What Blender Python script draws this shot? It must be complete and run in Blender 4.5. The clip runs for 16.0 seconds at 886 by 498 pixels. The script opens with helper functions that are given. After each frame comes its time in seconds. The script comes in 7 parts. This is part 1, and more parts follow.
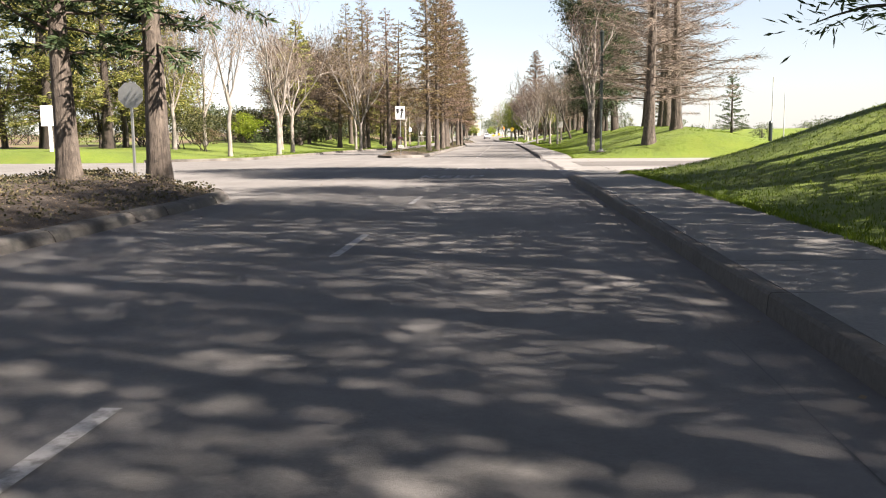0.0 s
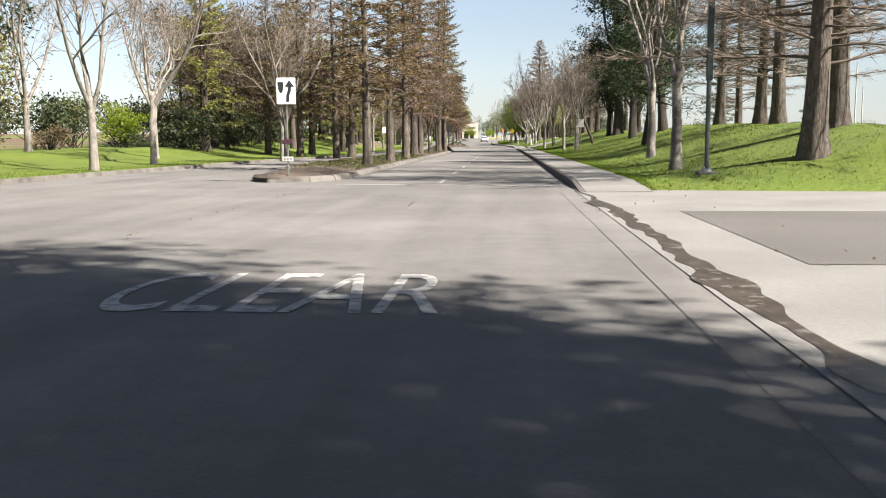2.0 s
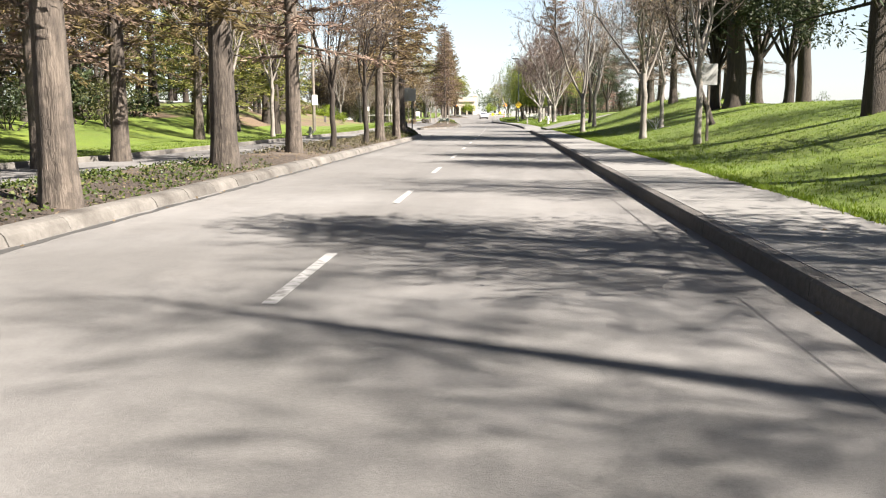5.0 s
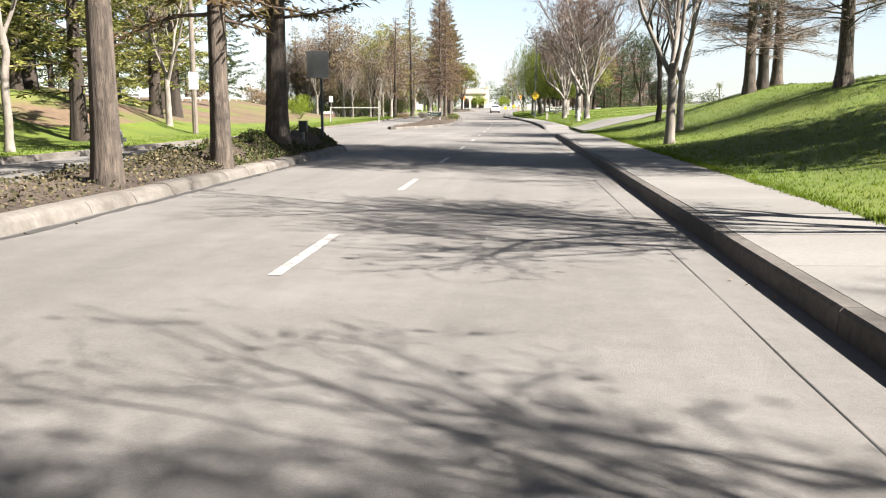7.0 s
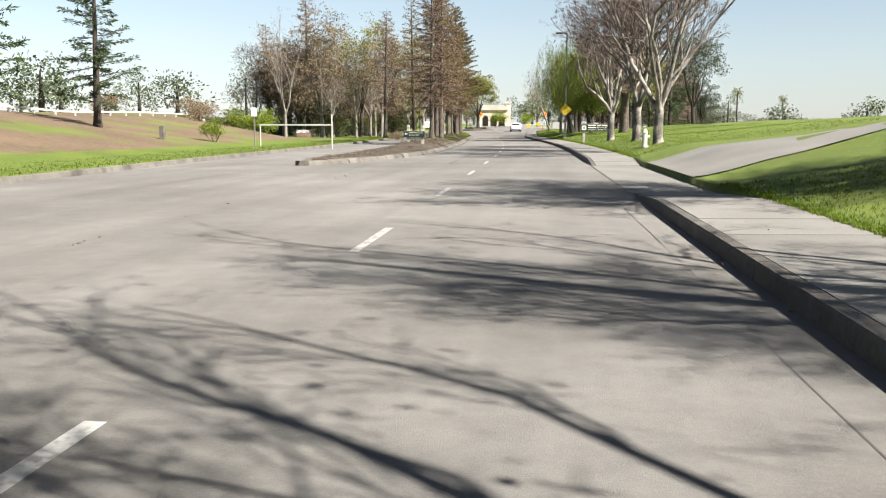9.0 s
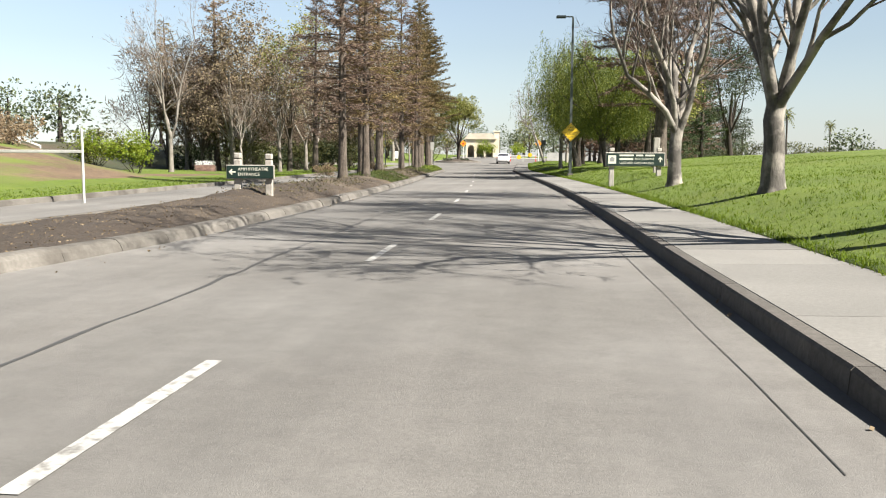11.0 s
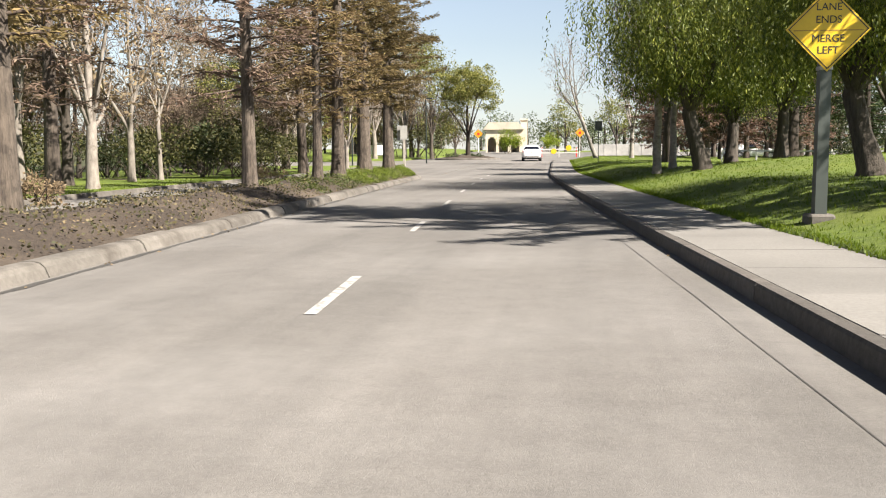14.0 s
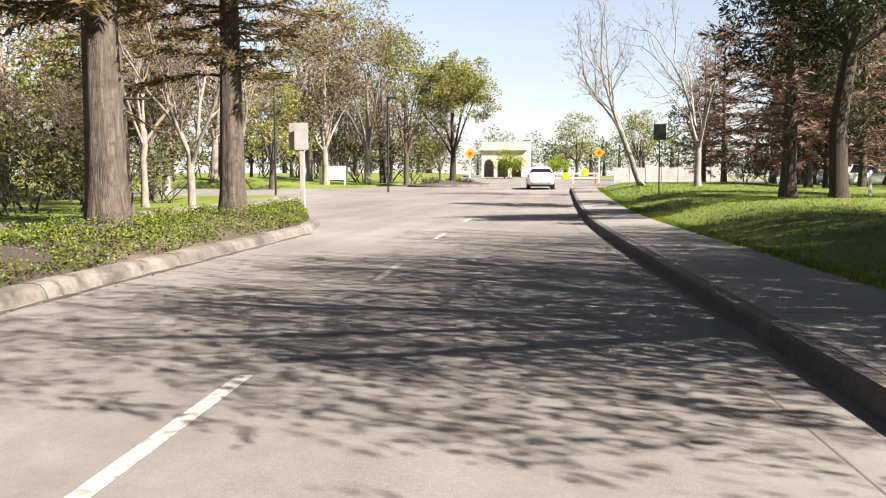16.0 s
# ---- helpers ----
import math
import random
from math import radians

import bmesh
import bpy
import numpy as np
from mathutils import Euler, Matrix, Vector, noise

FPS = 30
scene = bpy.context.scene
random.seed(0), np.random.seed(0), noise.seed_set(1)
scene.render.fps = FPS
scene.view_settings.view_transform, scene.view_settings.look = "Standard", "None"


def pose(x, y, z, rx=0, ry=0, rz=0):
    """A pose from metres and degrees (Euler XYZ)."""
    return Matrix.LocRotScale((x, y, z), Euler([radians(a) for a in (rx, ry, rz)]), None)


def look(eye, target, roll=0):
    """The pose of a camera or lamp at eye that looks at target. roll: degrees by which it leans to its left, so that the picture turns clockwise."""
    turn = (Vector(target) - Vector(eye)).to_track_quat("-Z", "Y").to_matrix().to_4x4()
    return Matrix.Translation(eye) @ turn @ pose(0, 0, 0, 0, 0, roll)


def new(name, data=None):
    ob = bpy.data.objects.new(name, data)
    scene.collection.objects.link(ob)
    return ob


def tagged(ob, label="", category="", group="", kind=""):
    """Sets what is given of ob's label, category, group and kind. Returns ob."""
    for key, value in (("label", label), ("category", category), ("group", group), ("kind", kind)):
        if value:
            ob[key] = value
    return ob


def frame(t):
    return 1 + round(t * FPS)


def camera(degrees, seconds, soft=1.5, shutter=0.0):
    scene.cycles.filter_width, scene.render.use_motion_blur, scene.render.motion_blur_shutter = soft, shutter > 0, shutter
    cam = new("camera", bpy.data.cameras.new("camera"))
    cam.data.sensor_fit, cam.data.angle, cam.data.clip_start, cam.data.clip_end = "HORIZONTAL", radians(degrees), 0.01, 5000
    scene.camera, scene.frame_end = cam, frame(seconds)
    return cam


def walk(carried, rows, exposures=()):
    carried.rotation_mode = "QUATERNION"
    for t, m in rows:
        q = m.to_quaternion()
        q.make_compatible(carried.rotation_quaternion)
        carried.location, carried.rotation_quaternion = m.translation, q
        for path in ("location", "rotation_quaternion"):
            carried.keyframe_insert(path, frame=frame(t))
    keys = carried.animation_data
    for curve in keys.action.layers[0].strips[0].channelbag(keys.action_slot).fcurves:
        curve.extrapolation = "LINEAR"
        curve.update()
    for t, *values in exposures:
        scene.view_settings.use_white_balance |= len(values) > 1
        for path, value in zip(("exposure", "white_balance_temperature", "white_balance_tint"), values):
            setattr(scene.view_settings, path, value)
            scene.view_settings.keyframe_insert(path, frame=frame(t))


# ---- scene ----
# ---------------- camera ----------------
cam = camera(53.55, 16.0, 1.1)
EXPOSURES = [(0.0, 2.22, 6850, 16), (0.8, 2.05, 6750, 13), (2.0, 1.84, 6500, 11), (4.0, 1.98, 6500, 10), (6.3, 2.46, 6500, 14), (7.2, 2.08, 6500, 11), (8.0, 1.98, 6500, 10), (8.7, 1.84, 6500, 9), (11.0, 1.79, 6500, 8), (12.5, 1.82, 6500, 10), (13.5, 1.87, 6650, 11), (14.5, 1.92, 6800, 12), (15.3, 2.12, 6900, 15), (16.0, 2.12, 6900, 16)]
PATH = [
    (0.0, 0.000, -0.000, 1.2, 82.733, 0.590, 4.600),
    (0.5, -0.024, 6.525, 1.2, 82.981, -0.064, 4.367),
    (1.0, -0.031, 13.050, 1.2, 82.862, -0.402, 4.306),
    (1.5, -0.048, 19.674, 1.2, 83.227, 0.012, 4.608),
    (2.0, -0.093, 26.361, 1.2, 82.907, 0.375, 4.586),
    (2.5, -0.184, 33.064, 1.2, 82.534, 0.471, 4.656),
    (3.0, -0.321, 39.647, 1.2, 82.256, 0.819, 4.622),
    (3.5, -0.489, 46.026, 1.2, 82.124, 0.586, 4.592),
    (4.0, -0.622, 52.458, 1.2, 82.478, 0.328, 4.604),
    (4.2, -0.666, 55.031, 1.2, 82.232, 0.306, 4.558),
    (6.3, -0.843, 82.162, 1.2, 80.956, 0.040, 5.407),
    (6.5, -0.848, 84.744, 1.2, 80.877, 0.022, 5.523),
    (7.0, -0.860, 91.149, 1.2, 80.968, -0.075, 5.705),
    (7.5, -0.908, 97.469, 1.2, 81.567, -0.040, 6.026),
    (8.0, -0.990, 103.711, 1.2, 81.288, -0.172, 6.320),
    (8.5, -1.086, 110.163, 1.2, 82.042, -0.121, 7.035),
    (8.7, -1.129, 112.787, 1.2, 82.120, -0.087, 7.343),
    (10.8, -1.631, 140.864, 1.2, 82.539, -0.227, 6.788),
    (11.0, -1.683, 143.588, 1.2, 84.139, -0.304, 6.866),
    (11.5, -1.828, 150.433, 1.2, 84.307, -0.490, 7.152),
    (12.0, -2.031, 157.243, 1.2, 83.962, -0.137, 7.575),
    (12.5, -2.278, 163.692, 1.2, 83.752, 0.277, 7.890),
    (13.0, -2.643, 170.285, 1.2, 83.113, 0.535, 8.170),
    (13.5, -3.107, 176.838, 1.2, 82.729, 0.508, 8.400),
    (14.0, -3.626, 183.358, 1.2, 83.883, 0.433, 8.787),
    (14.5, -4.136, 189.689, 1.2, 83.792, 0.354, 9.077),
    (15.0, -4.619, 196.028, 1.2, 83.735, 0.316, 9.441),
    (15.5, -5.075, 202.300, 1.2, 85.802, -0.033, 9.501),
    (16.0, -5.509, 208.419, 1.2, 85.500, 0.154, 8.851),
]
walk(cam, [(t, pose(*p)) for t, *p in PATH], EXPOSURES)

SUN_DIR = Vector((0.908, -0.42, 0.0)) * math.cos(radians(44)) + Vector((0, 0, math.sin(radians(44))))

# ---------------- world and sun ----------------
world = bpy.data.worlds.new("sky")
scene.world = world
world.use_nodes = True
wn = world.node_tree
sky = wn.nodes.new("ShaderNodeTexSky")
sky.sky_type = 'NISHITA'
sky.sun_disc = False
sky.sun_elevation = radians(44)
sky.sun_rotation = radians(115)
sky.air_density, sky.dust_density, sky.ozone_density = 1.0, 0.25, 1.0
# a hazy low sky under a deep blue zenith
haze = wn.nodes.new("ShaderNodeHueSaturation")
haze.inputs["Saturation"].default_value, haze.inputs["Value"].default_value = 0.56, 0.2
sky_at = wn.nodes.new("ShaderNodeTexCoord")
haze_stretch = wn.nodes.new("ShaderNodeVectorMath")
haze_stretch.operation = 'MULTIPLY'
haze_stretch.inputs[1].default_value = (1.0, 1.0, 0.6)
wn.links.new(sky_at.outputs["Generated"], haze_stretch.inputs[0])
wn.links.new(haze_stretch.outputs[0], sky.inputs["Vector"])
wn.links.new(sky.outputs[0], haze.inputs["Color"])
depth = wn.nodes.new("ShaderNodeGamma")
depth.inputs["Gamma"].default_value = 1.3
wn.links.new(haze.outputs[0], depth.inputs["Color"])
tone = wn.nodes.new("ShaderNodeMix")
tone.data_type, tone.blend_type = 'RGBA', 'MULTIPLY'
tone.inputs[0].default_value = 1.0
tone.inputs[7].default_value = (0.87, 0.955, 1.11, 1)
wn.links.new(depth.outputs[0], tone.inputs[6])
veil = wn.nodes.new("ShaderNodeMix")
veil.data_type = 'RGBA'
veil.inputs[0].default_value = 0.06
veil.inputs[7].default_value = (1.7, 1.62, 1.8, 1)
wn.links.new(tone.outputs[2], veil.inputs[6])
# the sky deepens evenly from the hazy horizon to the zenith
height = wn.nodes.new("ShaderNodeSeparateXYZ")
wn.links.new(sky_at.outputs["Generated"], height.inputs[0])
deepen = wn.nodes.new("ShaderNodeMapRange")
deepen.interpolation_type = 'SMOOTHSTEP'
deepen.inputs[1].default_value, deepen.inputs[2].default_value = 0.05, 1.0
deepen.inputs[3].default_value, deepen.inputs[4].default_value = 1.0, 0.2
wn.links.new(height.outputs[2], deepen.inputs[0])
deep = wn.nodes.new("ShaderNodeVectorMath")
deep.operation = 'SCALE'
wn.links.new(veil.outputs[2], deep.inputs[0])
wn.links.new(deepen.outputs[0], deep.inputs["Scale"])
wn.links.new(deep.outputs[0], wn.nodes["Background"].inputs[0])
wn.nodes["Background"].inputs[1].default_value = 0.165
sun_data = bpy.data.lights.new("sun", 'SUN')
sun_data.energy, sun_data.angle, sun_data.color = 5.0, radians(0.53), (1.0, 0.945, 0.86)
sun = new("sun", sun_data)
sun.matrix_world = look(SUN_DIR * 200, (0, 0, 0))

# ---------------- materials ----------------


def node_mat(name):
    m = bpy.data.materials.new(name)
    m.use_nodes = True
    return m, m.node_tree, m.node_tree.nodes["Principled BSDF"]


def mix_rgb(nt, a, b, fac, blend='MIX'):
    n = nt.nodes.new("ShaderNodeMix")
    n.data_type, n.blend_type = 'RGBA', blend
    for i, v in ((0, fac), (6, a), (7, b)):
        if isinstance(v, (float, int)):
            n.inputs[i].default_value = v
        elif isinstance(v, tuple):
            n.inputs[i].default_value = (*v, 1)
        else:
            nt.links.new(v, n.inputs[i])
    return n.outputs[2]


def noise_tex(nt, coord, scale, detail=5, rough=0.6, stretch=None):
    if stretch:
        mp = nt.nodes.new("ShaderNodeMapping")
        mp.inputs["Scale"].default_value = stretch
        nt.links.new(coord, mp.inputs[0])
        coord = mp.outputs[0]
    n = nt.nodes.new("ShaderNodeTexNoise")
    n.inputs["Scale"].default_value, n.inputs["Detail"].default_value, n.inputs["Roughness"].default_value = scale, detail, rough
    nt.links.new(coord, n.inputs["Vector"])
    return n.outputs["Fac"]


def ramp(nt, fac, lo, hi):
    n = nt.nodes.new("ShaderNodeMapRange")
    n.inputs[1].default_value, n.inputs[2].default_value = lo, hi
    nt.links.new(fac, n.inputs[0])
    return n.outputs[0]


def surface(name, c1, c2, rough=0.85, scale=6.0, broad=0.5, bump=0.25, bump_scale=None, metal=0.0, vary=0.0, stretch=None, where="Object", coat=0.0, c3=None, c3_scale=0.15, c3_at=(0.5, 0.62)):
    """Two-colour grain, a broad stain, relief; vary: value change from piece to piece; c3: patches of a third colour."""
    m, nt, b = node_mat(name)
    if where == "World":
        co = nt.nodes.new("ShaderNodeNewGeometry").outputs["Position"]
    else:
        co = nt.nodes.new("ShaderNodeTexCoord").outputs["Object"]
    grain = noise_tex(nt, co, scale, 6, 0.65, stretch)
    col = mix_rgb(nt, c1, c2, ramp(nt, grain, 0.3, 0.7))
    if c3:
        col = mix_rgb(nt, col, c3, ramp(nt, noise_tex(nt, co, c3_scale, 4, 0.6), *c3_at))
    stain = noise_tex(nt, co, broad, 3, 0.5)
    sv = nt.nodes.new("ShaderNodeMapRange")
    sv.inputs[1].default_value, sv.inputs[2].default_value, sv.inputs[3].default_value, sv.inputs[4].default_value = 0.3, 0.7, 0.82, 1.12
    nt.links.new(stain, sv.inputs[0])
    hsv = nt.nodes.new("ShaderNodeHueSaturation")
    nt.links.new(col, hsv.inputs["Color"])
    if vary:
        oi = nt.nodes.new("ShaderNodeObjectInfo")
        vr = nt.nodes.new("ShaderNodeMapRange")
        vr.inputs[3].default_value, vr.inputs[4].default_value = 1 - vary, 1 + vary
        nt.links.new(oi.outputs["Random"], vr.inputs[0])
        mu = nt.nodes.new("ShaderNodeMath")
        mu.operation = 'MULTIPLY'
        nt.links.new(sv.outputs[0], mu.inputs[0])
        nt.links.new(vr.outputs[0], mu.inputs[1])
        nt.links.new(mu.outputs[0], hsv.inputs["Value"])
    else:
        nt.links.new(sv.outputs[0], hsv.inputs["Value"])
    nt.links.new(hsv.outputs[0], b.inputs["Base Color"])
    b.inputs["Roughness"].default_value, b.inputs["Metallic"].default_value = rough, metal
    b.inputs["Coat Weight"].default_value = coat
    if bump:
        bp = nt.nodes.new("ShaderNodeBump")
        bp.inputs["Strength"].default_value, bp.inputs["Distance"].default_value = bump, 0.05 if "bark" in name else 0.03
        nt.links.new(noise_tex(nt, co, bump_scale or scale * 3, 5, 0.7, stretch), bp.inputs["Height"])
        nt.links.new(bp.outputs[0], b.inputs["Normal"])
    return m


def leafy(name, c1, c2, c3, rough=0.6, translucent=0.35):
    """Leaves: each island takes its own tone between three colours, some light passes through."""
    m, nt, b = node_mat(name)
    g = nt.nodes.new("ShaderNodeNewGeometry")
    r = g.outputs["Random Per Island"]
    col = mix_rgb(nt, c1, c2, ramp(nt, r, 0.0, 0.7))
    col = mix_rgb(nt, col, c3, ramp(nt, r, 0.75, 1.0))
    oi = nt.nodes.new("ShaderNodeObjectInfo")
    vr = nt.nodes.new("ShaderNodeMapRange")
    vr.inputs[3].default_value, vr.inputs[4].default_value = 0.8, 1.25
    nt.links.new(oi.outputs["Random"], vr.inputs[0])
    hsv = nt.nodes.new("ShaderNodeHueSaturation")
    nt.links.new(col, hsv.inputs["Color"])
    nt.links.new(vr.outputs[0], hsv.inputs["Value"])
    nt.links.new(hsv.outputs[0], b.inputs["Base Color"])
    b.inputs["Roughness"].default_value = rough
    b.inputs["Specular IOR Level"].default_value = 0.25
    t = nt.nodes.new("ShaderNodeBsdfTranslucent")
    nt.links.new(hsv.outputs[0], t.inputs[0])
    mx = nt.nodes.new("ShaderNodeMixShader")
    mx.inputs[0].default_value = translucent
    nt.links.new(b.outputs[0], mx.inputs[1])
    nt.links.new(t.outputs[0], mx.inputs[2])
    nt.links.new(mx.outputs[0], nt.nodes["Material Output"].inputs[0])
    return m


def plain(name, c, rough=0.5, metal=0.0, coat=0.0, grain=0.06):
    lo = tuple(max(0.0, v * (1 - grain)) for v in c)
    hi = tuple(min(1.0, v * (1 + grain)) for v in c)
    return surface(name, lo, hi, rough, 14, 1.5, 0.0, metal=metal, coat=coat)


M_ROAD = surface("worn_asphalt", (0.102, 0.0955, 0.088), (0.142, 0.133, 0.124), 0.9, 40, 0.12, 0.35, 90, where="World", c3=(0.1637, 0.1556, 0.147), c3_scale=0.35, c3_at=(0.42, 0.75))


def streaked(m, lo, hi, stretch):
    """Long worn streaks in the direction of travel, with fine pale and dark flecks."""
    nt = m.node_tree
    hsv = next(n for n in nt.nodes if n.type == 'HUE_SAT')
    old = hsv.inputs["Value"].links[0].from_socket
    co = nt.nodes.new("ShaderNodeNewGeometry").outputs["Position"]
    for fac, a, c in ((noise_tex(nt, co, 1.0, 4, 0.6, stretch), lo, hi), (noise_tex(nt, co, 3.5, 8, 0.8), 0.86, 1.14)):
        mr = nt.nodes.new("ShaderNodeMapRange")
        mr.inputs[1].default_value, mr.inputs[2].default_value, mr.inputs[3].default_value, mr.inputs[4].default_value = 0.32, 0.68, a, c
        nt.links.new(fac, mr.inputs[0])
        mu = nt.nodes.new("ShaderNodeMath")
        mu.operation = 'MULTIPLY'
        nt.links.new(old, mu.inputs[0])
        nt.links.new(mr.outputs[0], mu.inputs[1])
        old = mu.outputs[0]
    nt.links.new(old, hsv.inputs["Value"])


streaked(M_ROAD, 0.86, 1.12, (1.3, 0.05, 1))
M_PATCH = surface("asphalt_patch", (0.075, 0.069, 0.063), (0.108, 0.1, 0.091), 0.92, 40, 0.3, 0.3, 90, where="World")
M_TAR = surface("tar_seal", (0.03, 0.03, 0.03), (0.07, 0.066, 0.06), 0.6, 20, 1.0, 0.2, where="World")
M_CONC = surface("sidewalk_concrete", (0.135, 0.128, 0.118), (0.182, 0.174, 0.162), 0.9, 30, 0.5, 0.25, 70, vary=0.1, where="World")
M_KERB = surface("kerb_concrete", (0.098, 0.088, 0.077), (0.15, 0.137, 0.121), 0.9, 16, 0.8, 0.35, 40, vary=0.18, where="World", c3=(0.055, 0.047, 0.039), c3_scale=1.3, c3_at=(0.44, 0.68))
# right kerb: the shade on its street face is put into the darker colour
M_KERB_SHADED = surface("shade_toned_kerb", (0.055, 0.048, 0.042), (0.1, 0.09, 0.08), 0.9, 16, 0.8, 0.35, 40, vary=0.15, where="World", c3=(0.13, 0.12, 0.105), c3_scale=1.1, c3_at=(0.6, 0.8))
M_PAINT = surface("road_paint", (0.3, 0.293, 0.28), (0.4, 0.39, 0.375), 0.7, 25, 1.5, 0.15, where="World", c3=(0.16, 0.152, 0.14), c3_scale=9.0, c3_at=(0.48, 0.62))
M_WET = surface("wet_stain", (0.03, 0.024, 0.018), (0.07, 0.055, 0.042), 0.4, 4, 1.0, 0.1, where="World", c3=(0.13, 0.115, 0.1), c3_scale=5.0, c3_at=(0.56, 0.62))
M_LAWN = surface("lawn", (0.04, 0.066, 0.003), (0.11, 0.155, 0.008), 0.95, 9, 0.35, 1.0, 22, where="World", c3=(0.1, 0.125, 0.008), c3_scale=0.5, c3_at=(0.45, 0.75))
M_BERM = surface("dry_berm", (0.072, 0.045, 0.027), (0.145, 0.098, 0.058), 0.95, 4, 0.3, 0.8, 14, where="World", c3=(0.09, 0.115, 0.014), c3_scale=0.16, c3_at=(0.46, 0.6))
M_BANK = surface("ivy_bank", (0.012, 0.016, 0.006), (0.045, 0.05, 0.018), 0.95, 5, 0.3, 0.8, 16, where="World", c3=(0.06, 0.045, 0.028), c3_scale=0.2, c3_at=(0.5, 0.7))
M_MULCH = surface("bark_mulch", (0.026, 0.018, 0.0125), (0.068, 0.05, 0.036), 0.95, 16, 0.35, 0.9, 30, where="World", c3=(0.11, 0.084, 0.061), c3_scale=0.3, c3_at=(0.5, 0.7))
M_BLADE = leafy("grass_blade", (0.05, 0.085, 0.003), (0.105, 0.155, 0.008), (0.15, 0.18, 0.018), 0.55, 0.45)
M_IVY = leafy("ivy_leaf", (0.028, 0.045, 0.009), (0.06, 0.082, 0.016), (0.125, 0.125, 0.035), 0.5, 0.25)
M_DRYIVY = leafy("dry_groundcover", (0.0341, 0.0372, 0.0174), (0.0806, 0.0682, 0.0341), (0.149, 0.118, 0.0682), 0.7, 0.2)
M_BARK_RED = surface("redwood_bark", (0.03, 0.023, 0.018), (0.15, 0.12, 0.094), 0.95, 3.2, 1.6, 1.0, 4.0, vary=0.18, stretch=(5, 5, 0.75), c3=(0.06, 0.047, 0.037), c3_scale=5.0, c3_at=(0.5, 0.62))
M_BARK_PALE = surface("pale_bark", (0.12, 0.103, 0.087), (0.26, 0.232, 0.2), 0.85, 2.5, 1.2, 0.4, 8, vary=0.12, stretch=(3, 3, 1), c3=(0.07372, 0.05897, 0.04423), c3_scale=2.2, c3_at=(0.55, 0.7))
M_BARK_BIRCH = surface("white_birch_bark", (0.13, 0.115, 0.1), (0.27, 0.245, 0.215), 0.8, 2.5, 1.2, 0.4, 8, vary=0.1, stretch=(2, 2, 3), c3=(0.06, 0.05, 0.042), c3_scale=1.7, c3_at=(0.56, 0.66))
M_BARK_GREY = surface("grey_bark", (0.036, 0.029, 0.023), (0.09, 0.075, 0.06), 0.95, 3, 0.8, 0.7, 8, vary=0.12, stretch=(5, 5, 0.8))
M_BARK_DARK = surface("dark_bark", (0.0224, 0.0168, 0.0126), (0.0595, 0.0455, 0.0336), 0.95, 3, 0.8, 0.9, 6, vary=0.15, stretch=(6, 6, 0.7))
M_TWIG = surface("twig", (0.1169, 0.0899, 0.06742), (0.1972, 0.1566, 0.1259), 0.9, 4, 1.0, 0.0)
M_TWIG_RED = surface("red_brown_twig", (0.06, 0.041, 0.034), (0.125, 0.09, 0.075), 0.9, 4, 1.0, 0.0)
M_TWIG_DARK = surface("dark_twig", (0.05642, 0.0399, 0.02954), (0.1042, 0.07812, 0.05908), 0.9, 4, 1.0, 0.0)
M_FOL_BROWN = leafy("dry_redwood_foliage", (0.11, 0.074, 0.056), (0.195, 0.135, 0.102), (0.235, 0.175, 0.125), 0.8, 0.35)
M_FOL_RUST = leafy("rust_and_olive_foliage", (0.085, 0.058, 0.03), (0.15, 0.105, 0.055), (0.19, 0.155, 0.06), 0.8, 0.35)
M_FOL_MIX = leafy("yellowing_redwood_foliage", (0.075, 0.06, 0.026), (0.148, 0.11, 0.046), (0.215, 0.155, 0.07), 0.75, 0.35)
M_FOL_PINE = leafy("pine_needles", (0.01974, 0.03549, 0.01344), (0.04337, 0.06699, 0.02363), (0.08663, 0.0945, 0.03938), 0.6, 0.2)
M_FOL_DARK = leafy("dark_evergreen_leaf", (0.01771, 0.02737, 0.01127), (0.04025, 0.05232, 0.02093), (0.0805, 0.0805, 0.03623), 0.55, 0.2)
M_FOL_PEPPER = leafy("pepper_tree_leaf", (0.045, 0.068, 0.011), (0.13, 0.158, 0.021), (0.26, 0.275, 0.045), 0.5, 0.24)
M_FOL_OLIVE = leafy("olive_green_leaf", (0.07722, 0.091, 0.0234), (0.1755, 0.1755, 0.04212), (0.2948, 0.2665, 0.0819), 0.55, 0.3)
M_FOL_TAN = leafy("thin_tan_leaf", (0.105, 0.078, 0.05), (0.185, 0.142, 0.09), (0.24, 0.195, 0.115), 0.7, 0.35)
M_FOL_BUSH = leafy("dull_green_leaf", (0.032, 0.038, 0.013), (0.08, 0.08, 0.027), (0.14, 0.13, 0.05), 0.55, 0.25)
M_BARK_SYC = surface("mottled_bark", (0.046, 0.04, 0.035), (0.125, 0.11, 0.096), 0.85, 2.5, 1.2, 0.5, 8, vary=0.12, stretch=(3, 3, 1), c3=(0.235, 0.21, 0.182), c3_scale=1.5, c3_at=(0.45, 0.57))
M_FOL_THICKET = leafy("grey_brown_twigs", (0.05, 0.036, 0.027), (0.105, 0.078, 0.056), (0.16, 0.125, 0.085), 0.85, 0.2)
M_LIMEIVY = leafy("sunny_groundcover", (0.05, 0.08, 0.008), (0.11, 0.15, 0.014), (0.19, 0.19, 0.04), 0.55, 0.3)
